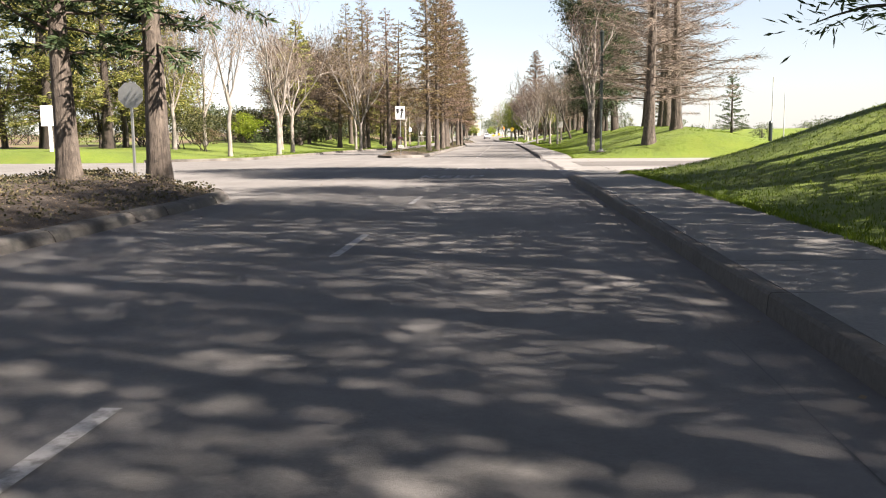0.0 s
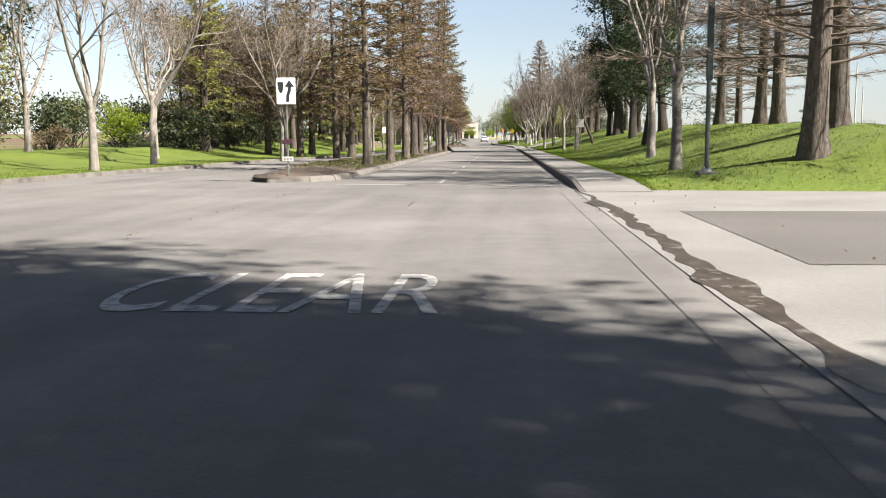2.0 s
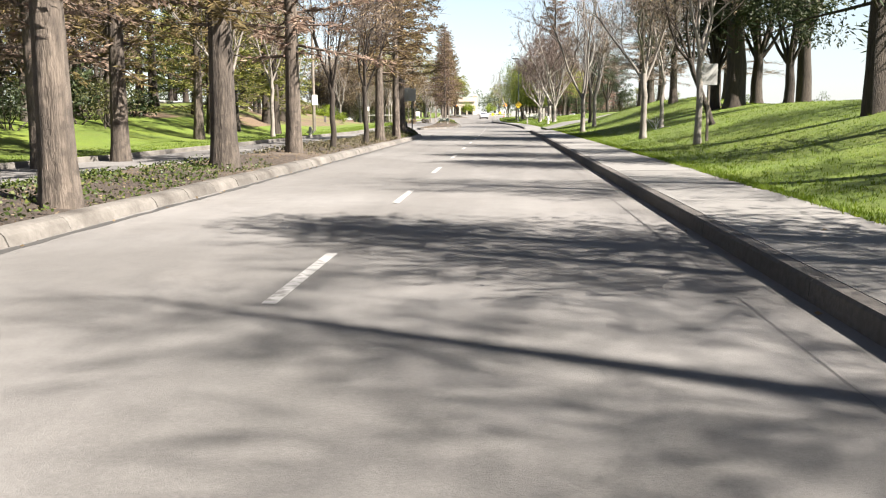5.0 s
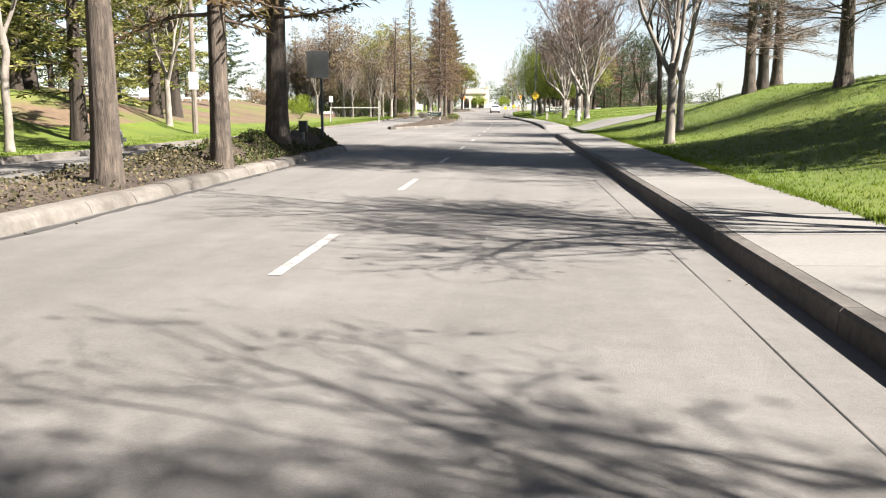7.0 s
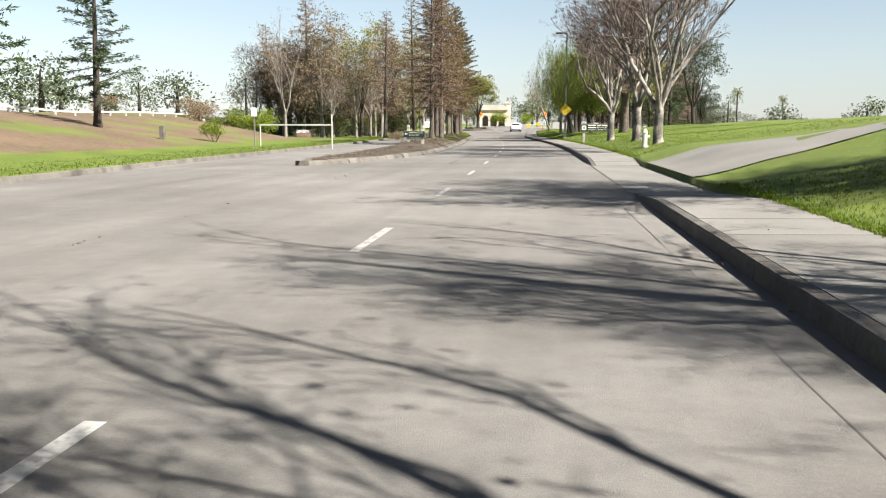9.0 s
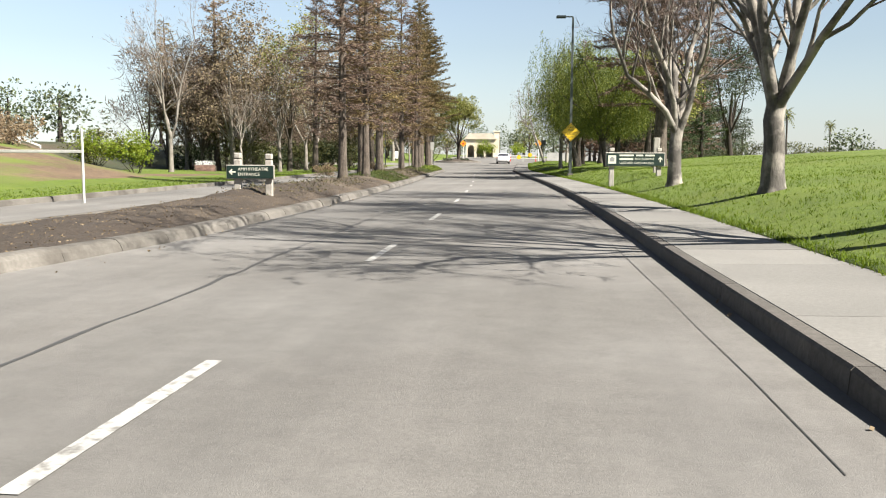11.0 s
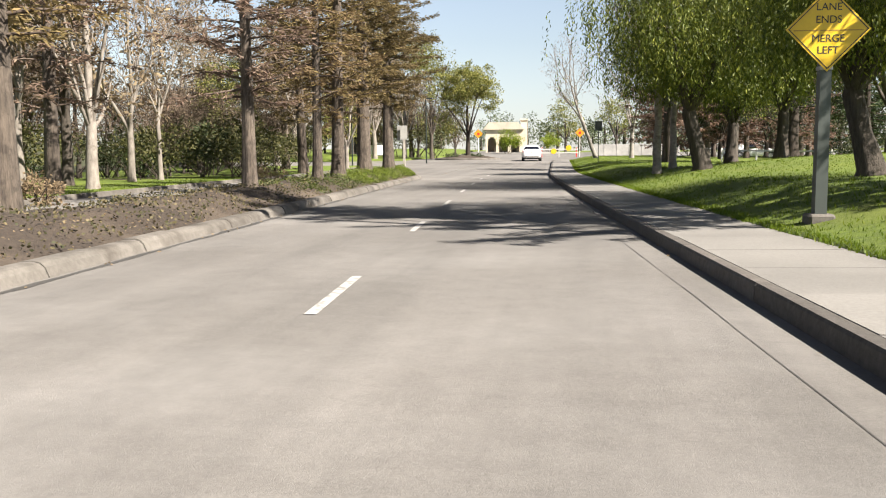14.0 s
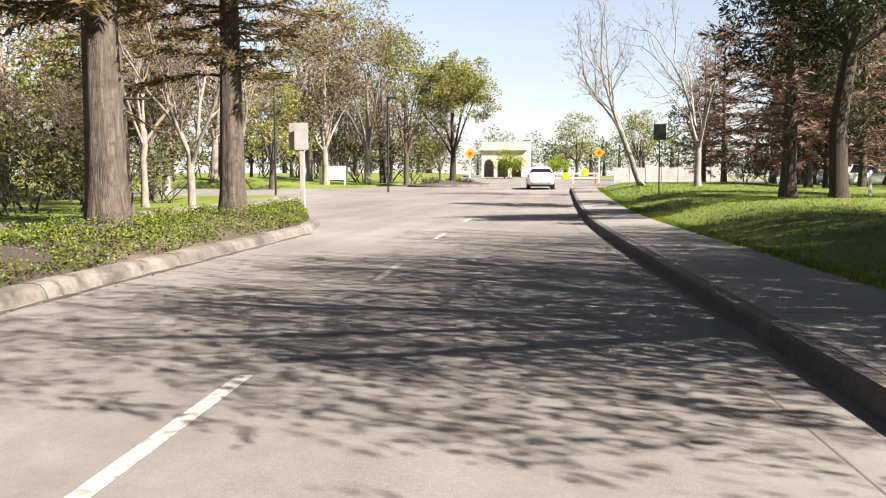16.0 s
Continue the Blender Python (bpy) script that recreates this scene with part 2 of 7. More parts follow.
M_FOL_LIME = leafy("lime_green_leaf", (0.119, 0.175, 0.014), (0.189, 0.238, 0.021), (0.252, 0.28, 0.042), 0.5, 0.4)
M_FOL_RED = leafy("red_brown_foliage", (0.11, 0.064, 0.048), (0.19, 0.12, 0.09), (0.24, 0.17, 0.12), 0.8, 0.35)
M_FOL_BUD = leafy("dry_leaf", (0.144, 0.102, 0.06), (0.216, 0.162, 0.102), (0.252, 0.198, 0.132), 0.8, 0.35)
M_FOL_FAR = leafy("far_leaf", (0.0525, 0.0713, 0.0375), (0.0975, 0.116, 0.06), (0.165, 0.173, 0.0975), 0.8, 0.2)
M_WHITE = plain("white_enamel", (0.80, 0.80, 0.78), 0.35, coat=0.2)
M_BLACK = plain("black_paint", (0.02, 0.02, 0.02), 0.5)
M_YELLOW = plain("yellow_sign_face", (0.6, 0.39, 0.015), 0.4)
M_SEAM = plain("faded_sign_seam", (0.3, 0.17, 0.02), 0.5)
M_PLUM = plain("dark_plum_plate", (0.06, 0.02, 0.03), 0.5)
M_ORANGE = plain("orange_sign_face", (0.68, 0.264, 0.016), 0.45)
M_REDP = plain("red_paint", (0.55, 0.03, 0.025), 0.4)
M_GREENS = plain("green_sign_board", (0.006, 0.02, 0.015), 0.5)
M_POSTW = surface("weathered_white_post", (0.27, 0.243, 0.212), (0.37, 0.343, 0.305), 0.8, 5, 2, 0.3, 20, stretch=(6, 6, 1))
M_POSTG = surface("grey_timber_post", (0.119, 0.098, 0.0805), (0.21, 0.178, 0.147), 0.9, 5, 2, 0.5, 20, stretch=(6, 6, 1))
M_CREAM = surface("cream_lettering", (0.527, 0.51, 0.425), (0.595, 0.578, 0.493), 0.6, 20, 2, 0)
M_GALV = plain("galvanised_steel", (0.294, 0.294, 0.287), 0.45, 0.8)
M_SIGNBACK = plain("pale_sign_back", (0.33, 0.32, 0.30), 0.6)
M_DKGREEN = plain("dark_grey_green_metal", (0.02, 0.027, 0.025), 0.4, 0.3)
M_STUCCO = surface("cream_stucco", (0.48, 0.416, 0.32), (0.56, 0.496, 0.392), 0.9, 8, 0.5, 0.3, 30)
M_ROOF = surface("roof_tile", (0.4, 0.35, 0.28), (0.5, 0.44, 0.36), 0.85, 8, 0.6, 0.4, 20)
M_BRICK = surface("pink_brick", (0.2, 0.115, 0.09), (0.29, 0.185, 0.15), 0.9, 8, 1.0, 0.4, 25, vary=0.2)
M_BODY = plain("white_car_paint", (0.78, 0.78, 0.79), 0.22, coat=1.0, grain=0.01)
M_GLASS = plain("tinted_car_glass", (0.012, 0.015, 0.025), 0.05, coat=1.0, grain=0.01)
M_TYRE = plain("tyre_rubber", (0.02, 0.02, 0.021), 0.85)
M_RIM = plain("alloy_rim", (0.5, 0.5, 0.52), 0.3, 0.9)
M_LENS = plain("red_tail_lens", (0.5, 0.012, 0.02), 0.12, coat=1.0)
M_CLEAR = plain("clear_tail_lens", (0.7, 0.68, 0.68), 0.12, coat=1.0)
M_CHROME = plain("chrome_trim", (0.75, 0.75, 0.76), 0.12, 1.0)
M_PLATE = plain("plate_white", (0.72, 0.72, 0.70), 0.4)
M_BUMPER = plain("grey_plastic", (0.20, 0.20, 0.20), 0.6)
M_FENCEW = surface("pale_fence_board", (0.375, 0.367, 0.345), (0.465, 0.458, 0.435), 0.8, 6, 1, 0.2)

# ---------------- plan of the street ----------------
KNOT_Y = [-120, -60, 0, 50, 110, 140, 165, 185, 205, 222, 232, 246, 268, 330, 420, 900]
KNOT_L = [-1.7, -1.75, -1.85, -2.2, -2.95, -3.5, -4.2, -5.35, -6.95, -8.2, -8.78, -9.2, -9.75, -11.6, -14.5, -30.0]


def hermite(y, ks, vs):
    y = min(max(y, ks[0]), ks[-1])
    i = max(0, min(len(ks) - 2, int(np.searchsorted(ks, y)) - 1))

    def slope(j):
        a, b = max(0, j - 1), min(len(ks) - 1, j + 1)
        return (vs[b] - vs[a]) / (ks[b] - ks[a])
    h = ks[i + 1] - ks[i]
    t = (y - ks[i]) / h
    return ((1 + 2 * t) * (1 - t) ** 2 * vs[i] + t * (1 - t) ** 2 * h * slope(i) + t * t * (3 - 2 * t) * vs[i + 1] + t * t * (t - 1) * h * slope(i + 1))


def lane_x(y):
    """The broken white line, at which u is 0."""
    return hermite(y, KNOT_Y, KNOT_L)


def lin(y, ks, vs):
    return float(np.interp(y, ks, vs))


def smooth(a, b, v):
    t = min(1.0, max(0.0, (v - a) / (b - a)))
    return t * t * (3 - 2 * t)


def rise(y):
    """The street climbs a little towards its end."""
    return 0.75 * smooth(232, 285, y) + 1.3 * smooth(285, 380, y)


KERB_R, WALK_R, LAWN_R = 3.55, 3.70, 5.15
KERB_L = -3.05


def u_far(y):
    """The outer kerb of the opposite carriageway."""
    return lin(y, [-60, 43, 45, 46.5, 48, 50, 60, 75, 90, 130, 150, 170, 240], [-19, -19, -18, -16, -14, -12.7, -12.4, -11.7, -9.6, -9.2, -10.2, -10.8, -11.2])


def spot(u, y, z=0.0):
    return Vector((lane_x(y) + u, y, z + rise(y)))


def ground_z(x, y):
    """Height of the lawns and berms."""
    u = x - lane_x(y)
    base = rise(y)
    n = noise.noise((x * 0.11, y * 0.11, 3.0)) * 0.22
    if u >= KERB_R - 0.6:
        drive = smooth(25.2, 28.6, y) * (1 - smooth(45.5, 49.0, y)) if u > LAWN_R - 0.02 else 0
        walk = smooth(132.5, 135.5, y + (u - 5) * -0.62) * (1 - smooth(145.0, 148.5, y + (u - 5) * -0.62))
        cross = smooth(264, 270, y + max(0, 8 - u) * 0.6)
        if u < LAWN_R - 0.01:
            return base - 0.12
        amp = lin(y, [-60, 10, 25, 29, 44, 49.5, 58, 82, 90, 110, 120, 131, 135, 142, 160, 195, 225, 260], [2.2, 2.2, 2.2, 1.85, 0.3, 1.65, 1.85, 2.0, 1.6, 1.8, 2.1, 2.05, 1.4, 1.4, 1.4, 1.2, 0.4, 0.35])
        k = lin(y, [40, 58, 70], [1, 1, 0])
        back = (1 - k) * lin(u, [5.15, 13, 18, 24, 40], [1, 1, 0.55, 0.22, 0.12]) + k * lin(u, [5.15, 12, 15, 18, 40], [1, 1, 0.6, 0.1, 0.03])
        far = smooth(130, 144, y) * (1 - smooth(200, 225, y))
        back += (1 - back) * far
        z = 0.17 + amp * smooth(4.9, lin(y, [-60, 112, 120, 130, 142, 150, 195, 225, 400], [15, 15, 13.5, 13.5, 16, 23, 23, 7.2, 7.2]), u) * back + 0.42 * far * smooth(4.9, 7.4, u) + n * smooth(6, 10, u)
        z = z * (1 - max(drive, cross)) + (-0.12) * max(drive, cross)
        if u < 40:
            z -= 0.05 * walk
        return base + z
    uf = u_far(y)
    if u > uf - 0.16:
        return base - 0.12
    side = smooth(20.5, 22.5, y) * (1 - smooth(44.0, 48.0, y + (u + 20) * 0.15))
    amp = lin(y, [-60, 60, 90, 110, 128, 180, 200, 248, 258, 300], [0.5, 0.5, 0.7, 1.3, 2.1, 2.0, 2.4, 2.4, 0.6, 0.5])
    z = 0.14 + amp * smooth(uf - lin(y, [0, 186, 202, 250, 262], [2.2, 2.2, 15, 15, 2.2]), uf - lin(y, [0, 130, 150, 195, 205, 250, 262], [11, 11, 20, 20, 26, 26, 11]), u) + n * smooth(uf - 3, uf - 8, u)
    cross = smooth(253, 257, y) * (1 - smooth(268, 274, y))
    k = max(side, cross)
    return base + z * (1 - k) - 0.12 * k


# ---------------- mesh helpers ----------------


def part(name, bm, material, parent=None, label="", smooth_faces=False):
    """Links a bmesh, or a (vertices, faces) pair, as one mesh object."""
    me = bpy.data.meshes.new(name)
    if isinstance(bm, tuple):
        me.from_pydata(bm[0], [], bm[1])
    else:
        bm.to_mesh(me)
        bm.free()
    me.materials.append(material)
    if smooth_faces:
        me.polygons.foreach_set("use_smooth", [True] * len(me.polygons))
    ob = new(name, me)
    if parent:
        ob.parent = parent
    return tagged(ob, label)


def box(bm, x0, x1, y0, y1, z0, z1, bevel=0.0):
    made = bmesh.ops.create_cube(bm, size=1.0)
    for v in made["verts"]:
        v.co = Vector((x0 + (v.co.x + 0.5) * (x1 - x0), y0 + (v.co.y + 0.5) * (y1 - y0), z0 + (v.co.z + 0.5) * (z1 - z0)))
    if bevel:
        edges = {e for v in made["verts"] for e in v.link_edges}
        bmesh.ops.bevel(bm, geom=list(edges), offset=bevel, segments=1, affect='EDGES')
    return bm


def cylinder(bm, x, y, z0, z1, r0, r1=None, seg=16, axis='Z'):
    made = bmesh.ops.create_cone(bm, cap_ends=True, segments=seg, radius1=r0, radius2=r0 if r1 is None else r1, depth=1.0)
    for v in made["verts"]:
        v.co = Vector((v.co.x + x, v.co.y + y, z0 + (v.co.z + 0.5) * (z1 - z0)))
    return bm


def prism(points, y0, y1):
    """A flat outline in x, z pushed from y0 to y1."""
    bm = bmesh.new()
    a = [bm.verts.new((p[0], y0, p[1])) for p in points]
    b = [bm.verts.new((p[0], y1, p[1])) for p in points]
    n = len(points)
    bm.faces.new(a)
    bm.faces.new(b[::-1])
    for i in range(n):
        bm.faces.new((a[i], b[i], b[(i + 1) % n], a[(i + 1) % n]))
    bmesh.ops.recalc_face_normals(bm, faces=bm.faces)
    return bm


def thing(name, m, label, category, group="", kind=""):
    ob = new(name)
    ob.empty_display_size = 0.3
    ob.matrix_world = m
    return tagged(ob, label, category, group, kind)


def sheet(name, rows, material, label="", kind="structure", category=""):
    """A grid from rows of points."""
    w = len(rows[0])
    vs = [tuple(p) for r in rows for p in r]
    fs = [(i * w + j, i * w + j + 1, (i + 1) * w + j + 1, (i + 1) * w + j) for i in range(len(rows) - 1) for j in range(w - 1)]
    ob = part(name, (vs, fs), material, smooth_faces=True)
    return tagged(ob, label, category, kind=kind)


def lettering(text, size, material, parent, name="lettering", depth=0.004, align='CENTER', stretch=1.0):
    cu = bpy.data.curves.new(name, 'FONT')
    cu.body, cu.size, cu.extrude, cu.align_x, cu.align_y = text, size, depth, align, 'CENTER'
    tmp = new(name, cu)
    bpy.context.view_layer.update()
    me = bpy.data.meshes.new_from_object(tmp.evaluated_get(bpy.context.evaluated_depsgraph_get()))
    bpy.data.objects.remove(tmp)
    if stretch != 1.0:
        me.transform(Matrix.Diagonal((1, stretch, 1, 1)))
    me.materials.clear()
    me.materials.append(material)
    ob = new(name, me)
    ob.parent = parent
    return ob

# ---------------- ground, road, medians ----------------
left_off = (1500, 700, 300, 150, 90, 65, 50, 42, 36, 31, 27, 23.5, 20.5, 18, 16, 14, 12.5, 11, 9.5, 8, 6.5, 5, 4, 3, 2, 1.2, 0.6, 0.18, 0.12)
right_u = (LAWN_R - 0.03, LAWN_R, 5.4, 5.8, 6.3, 7, 7.7, 8.4, 9.1, 10, 11, 12, 13, 14.5, 16, 18, 21, 25, 30, 36, 45, 60, 90, 150, 300, 700, 1500)
y_rows = [-120, -90, -60, -45, -30, -20, -12, -6] + list(range(0, 44)) + [44 + 0.5 * k for k in range(16)] + list(range(52, 301)) + [304, 310, 318, 328, 340, 360, 390, 430, 500, 620, 800, 1100, 1600]
ground_rows = []
for yy in y_rows:
    uf = u_far(yy)
    us = [uf - o for o in left_off] + [uf / 2, KERB_R - 0.7] + list(right_u)
    ground_rows.append([(lane_x(yy) + u, yy, ground_z(lane_x(yy) + u, yy)) for u in us])
ground = sheet("ground", ground_rows, M_LAWN, "mown green lawn with low grassy mounds beside the street", "structure", "lawn")
ground.data.materials.append(M_BERM)
ground.data.materials.append(M_BANK)
for poly in ground.data.polygons:
    c = poly.center
    off = u_far(c.y) - (c.x - lane_x(c.y))
    if (112 < c.y < 120 and 8 < off < 60) or (120 <= c.y < 150 and 5.2 < off < 60) or (150 <= c.y <= 199 and 4.6 < off < 60) or (off > 22 and 50 < c.y <= 199):
        poly.material_index = 1
    elif off > 15 and 199 < c.y < 250:
        poly.material_index = 2

road_rows = []
for yy in y_rows:
    ul = u_far(yy) - 0.13
    us = [ul + (KERB_R - ul) * k / 14 for k in range(15)]
    road_rows.append([spot(u, yy, 0.0) for u in us])
road = sheet("road", road_rows, M_ROAD, "sun-bleached worn grey asphalt street with two lanes", "structure", "road")


def flat_area(name, us, ys, dz, label, skew=0.0, material=None, lift=None):
    rows = []
    for yy in ys:
        row = []
        for u in us:
            y2 = yy + skew * (u - 5)
            p = spot(u, y2, dz)
            if lift:
                p.z = lift(p.x, p.y) + dz
            row.append(p)
        rows.append(row)
    return sheet(name, rows, material or M_ROAD, label, "structure", "road")


flat_area("side_street", [-100, -80, -60, -45, -35, -28, -22, -18, -15, -12, -9.5], list(range(19, 50, 3)), -0.006, "sunlit asphalt side street joining the road")
flat_area("driveway", [KERB_R - 0.05, 5, 7, 10, 15, 22, 32, 45, 70], [22, 24, 26, 28, 32, 36, 40, 44, 46, 48, 50], 0.008, "pale concrete driveway crossing the verge", 0.0, M_CONC)
flat_area("driveway_strip", [KERB_R + 1.2, 7, 10, 15, 22, 32, 45, 70], [34.8, 37, 39, 41], 0.014, "grey asphalt strip across the driveway", 0.0, M_PATCH)
flat_area("garden_path", [LAWN_R + 0.004, 5.5, 6, 7, 8, 10, 12, 15, 18, 22, 27, 33, 40], [136.2, 138, 140, 142, 144.2], 0.03, "pale concrete path crossing the lawn", 0.62, M_CONC, ground_z)
flat_area("path_apron", [KERB_R - 0.02, 4.4, LAWN_R + 0.06], [132.4, 134, 136, 140, 144, 146.2], 0.014, "pale concrete apron where the path meets the street", 0.0, M_CONC)
flat_area("cross_street", [-90, -60, -40, -28, -20, -15, -11], [255, 257, 260, 264, 268, 272], -0.006, "sunlit cross street at the end of the median")
flat_area("forecourt", [-80, -50, -30, -18, -10, -4, 3, 10, 20, 40, 80], [270, 275, 280, 285, 290, 300, 310, 320, 335], -0.01, "broad sunlit asphalt forecourt")

# painted marks
def ribbon(name, pts, width, material, parent, dz=0.006):
    """A flat band along points (u, y)."""
    vs, fs = [], []
    for i, (u, y) in enumerate(pts):
        a, b = pts[max(0, i - 1)], pts[min(len(pts) - 1, i + 1)]
        t = Vector((b[0] - a[0] + lane_x(b[1]) - lane_x(a[1]), b[1] - a[1], 0)).normalized()
        nrm = Vector((t.y, -t.x, 0)) * (width[i] if isinstance(width, list) else width) / 2
        p = spot(u, y, dz)
        vs += [tuple(p - nrm), tuple(p + nrm)]
        if i:
            fs.append((2 * i - 2, 2 * i - 1, 2 * i + 1, 2 * i))
    return part(name, (vs, fs), material, parent)


for y0 in (1.6, 8.7, 15.7, 50.9, 57.6, 64.2, 70.8, 77.4, 84.0, 90.5, 97.3, 104.2, 111.1, 117.9, 125.0, 132.1, 139.3, 146.4, 153.6, 160.7, 168.0, 175.2, 182.4, 189.7, 196.9, 204.2, 211.4, 218.6, 225.9, 233.1):
    ribbon("lane_mark", [(0.06, y0), (0.06, y0 + 1.1), (0.06, y0 + 2.1)], 0.10, M_PAINT, road)
ribbon("limit_line", [(KERB_L + 0.3, 50.3), (-1, 49.9), (1.5, 49.5), (KERB_R - 0.45, 49.2)], 0.2, M_PAINT, road)
for word, yc, xc in (("KEEP", 26.6, -1.9), ("CLEAR", 33.1, -1.95)):
    w = lettering(word, 0.9, M_PAINT, road, "road_word", 0.0, stretch=2.9)
    w.location = (xc, yc, 0.007)
rng = random.Random(5)


def crack(name, pts, w, step=0.5, wobble=0.03):
    out, ws = [], []
    for (u0, y0), (u1, y1) in zip(pts, pts[1:]):
        n = max(2, int(math.hypot(u1 - u0, y1 - y0) / step))
        for j in range(n):
            t = j / n
            out.append((u0 + (u1 - u0) * t + rng.uniform(-wobble, wobble), y0 + (y1 - y0) * t + rng.uniform(-wobble, wobble)))
            ws.append(w * rng.uniform(0.5, 1.4))
    return ribbon(name, out, ws, M_TAR, road, 0.004)


crack("tar_seam", [(-1.1, 146), (-1.13, 152), (-1.2, 164), (-1.0, 171)], 0.045)
crack("tar_seam", [(-3.05, 201.7), (-0.37, 199.3), (1.56, 197.7), (3.2, 197.0)], 0.035)
crack("tar_seam", [(0.1, 42.4), (0.12, 43.6)], 0.05, 0.2)
crack("gutter_seam", [(KERB_R - 0.42, 50), (KERB_R - 0.42, 133)], 0.008, 1.5, 0.008)
crack("gutter_seam", [(KERB_R - 0.42, 147), (KERB_R - 0.42, 262)], 0.008, 1.5, 0.008)
crack("gutter_seam", [(KERB_R - 0.42, -30), (KERB_R - 0.42, 48)], 0.008, 1.5, 0.008)
crack("cross_gutter", [(-14.0, 268.5), (-6.0, 267.5), (KERB_R - 0.2, 267.0)], 0.32, 0.6)
crack("gutter_dirt", [(KERB_L + 0.1, 57), (KERB_L + 0.1, 116)], 0.12, 0.4)
crack("gutter_dirt", [(KERB_L + 0.1, 157), (KERB_L + 0.1, 228)], 0.10, 0.4)
# wet run-off along the gutter by the driveway
stain, stain_w = [], []
for i in range(240):
    y = 30.5 + i * 0.07
    stain.append((3.72 + 0.16 * noise.noise((y * 0.5, 1, 1)) + 0.06 * noise.noise((y * 1.6, 4, 1)) - 0.012 * max(0, y - 41) ** 1.6, y))
    stain_w.append(max(0.03, 0.75 * (0.34 + 0.5 * noise.noise((y * 0.55, 7, 2)) + 0.2 * noise.noise((y * 1.7, 2, 2))) * (1 - smooth(41, 47, y) * 0.75)))
ribbon("wet_stain", stain, stain_w, M_WET, road, 0.012)

# medians: edges as u along y
MEDIANS = [
    ("median_first", [-60, 4, 16.8, 18.2, 19.4, 20.5, 21.6], [-3.4, -3.5, -3.6, -4.1, -5.2, -6.5, -8.2], [-60, 17, 20, 21.6], [-11, -11, -10.2, -8.4]),
    ("median_second", [51.2, 51.35, 51.7, 52.4, 53.6, 116, 117.5, 118.3, 118.6], [-4.9, -4.4, -3.8, -3.3, KERB_L, KERB_L, -3.4, -4.0, -4.5], [51.2, 51.6, 52.6, 60, 100, 115, 117.5, 118.6], [-5.0, -5.6, -6.1, -6.6, -5.6, -5.6, -5.2, -4.6]),
    ("median_third", [143.8, 145, 149, 156, 228, 231, 233.5, 234.3], [-5.6, -4.6, -3.8, KERB_L, KERB_L, -3.6, -4.4, -5.2], [143.8, 146, 156, 226, 232, 234.3], [-5.7, -6.3, -6.5, -6.6, -6.2, -5.3]),
]


def median_z(m, u, y):
    r, l = lin(y, m[1], m[2]) - 0.3, lin(y, m[3], m[4]) + 0.3
    t = (u - l) / max(0.05, r - l)
    edge = max(0.0, min(t, 1 - t) * 2)
    amp = 0.3
    hump = lin(y, [20, 26, 52, 104, 109, 118], [1.0, 1.0, 0.45, 0.45, 1.2, 1.2])
    if m[0] == "median_third":
        hump = lin(y, [144, 152, 160, 166, 175], [0.1, 0.15, 0.5, 1.0, 1.0])
    return 0.13 + hump * amp * (1 - (1 - edge) ** 2) + 0.15 * hump * noise.noise((u * 1.3, y * 1.0, 8)) * min(1, edge * 3) + (0.03 * noise.noise((u * 5, y * 5, 2)) + 0.06 * noise.noise((u * 2.6, y * 2.4, 4))) * min(1, edge * 4)


for m in MEDIANS:
    y0, y1 = max(m[1][0], -20), m[1][-1]
    n = int((y1 - y0) / 0.4)
    rows = []
    for i in range(n + 1):
        yy = y0 + (y1 - y0) * i / n
        r, l = lin(yy, m[1], m[2]) - 0.28, lin(yy, m[3], m[4]) + 0.28
        if l > r:
            l = r = (l + r) / 2
        rows.append([spot(l + (r - l) * j / 14, yy, median_z(m, l + (r - l) * j / 14, yy)) for j in range(15)])
    sheet(m[0], rows, M_MULCH, "raised planted median with bark mulch and bare soil", "structure", "median")

# opposite kerb, one long low strip
vs, fs = [], []
profile = [(-0.0, 0.0), (-0.03, 0.13), (-0.06, 0.145), (-0.16, 0.145), (-0.17, 0.0)]
ys = [45.5 + 0.75 * k for k in range(280)]
for i, yy in enumerate(ys):
    for du, dz in profile:
        vs.append(tuple(spot(u_far(yy) + du + 0.02, yy, dz)))
    if i:
        a, b = (i - 1) * 5, i * 5
        fs += [(a + j, a + j + 1, b + j + 1, b + j) for j in range(4)]
tagged(part("far_kerb", (vs, fs), M_KERB), "pale concrete kerb along the opposite carriageway", "kerb", kind="structure")


# ---------------- leaf and tube builders ----------------
def cards(centres, along, length, width, seed, tilt=0.5):
    """Small leaf-shaped diamonds: one for each centre, pointing along, with random roll."""
    r = np.random.RandomState(seed)
    c = np.asarray(centres, float)
    n = len(c)
    d = np.asarray(along, float) + r.normal(0, tilt, (n, 3))
    d /= np.linalg.norm(d, axis=1)[:, None] + 1e-9
    q = r.normal(0, 1, (n, 3))
    s = np.cross(d, q)
    s /= np.linalg.norm(s, axis=1)[:, None] + 1e-9
    ln = np.asarray(length) * r.uniform(0.7, 1.3, n)
    wd = np.asarray(width) * r.uniform(0.7, 1.3, n)
    tip, mid = c + d * ln[:, None], c + d * (ln * 0.45)[:, None]
    v = np.stack([c, mid + s * (wd / 2)[:, None], tip, mid - s * (wd / 2)[:, None]], 1).reshape(-1, 3)
    f = np.arange(4 * n).reshape(n, 4)
    return v, f


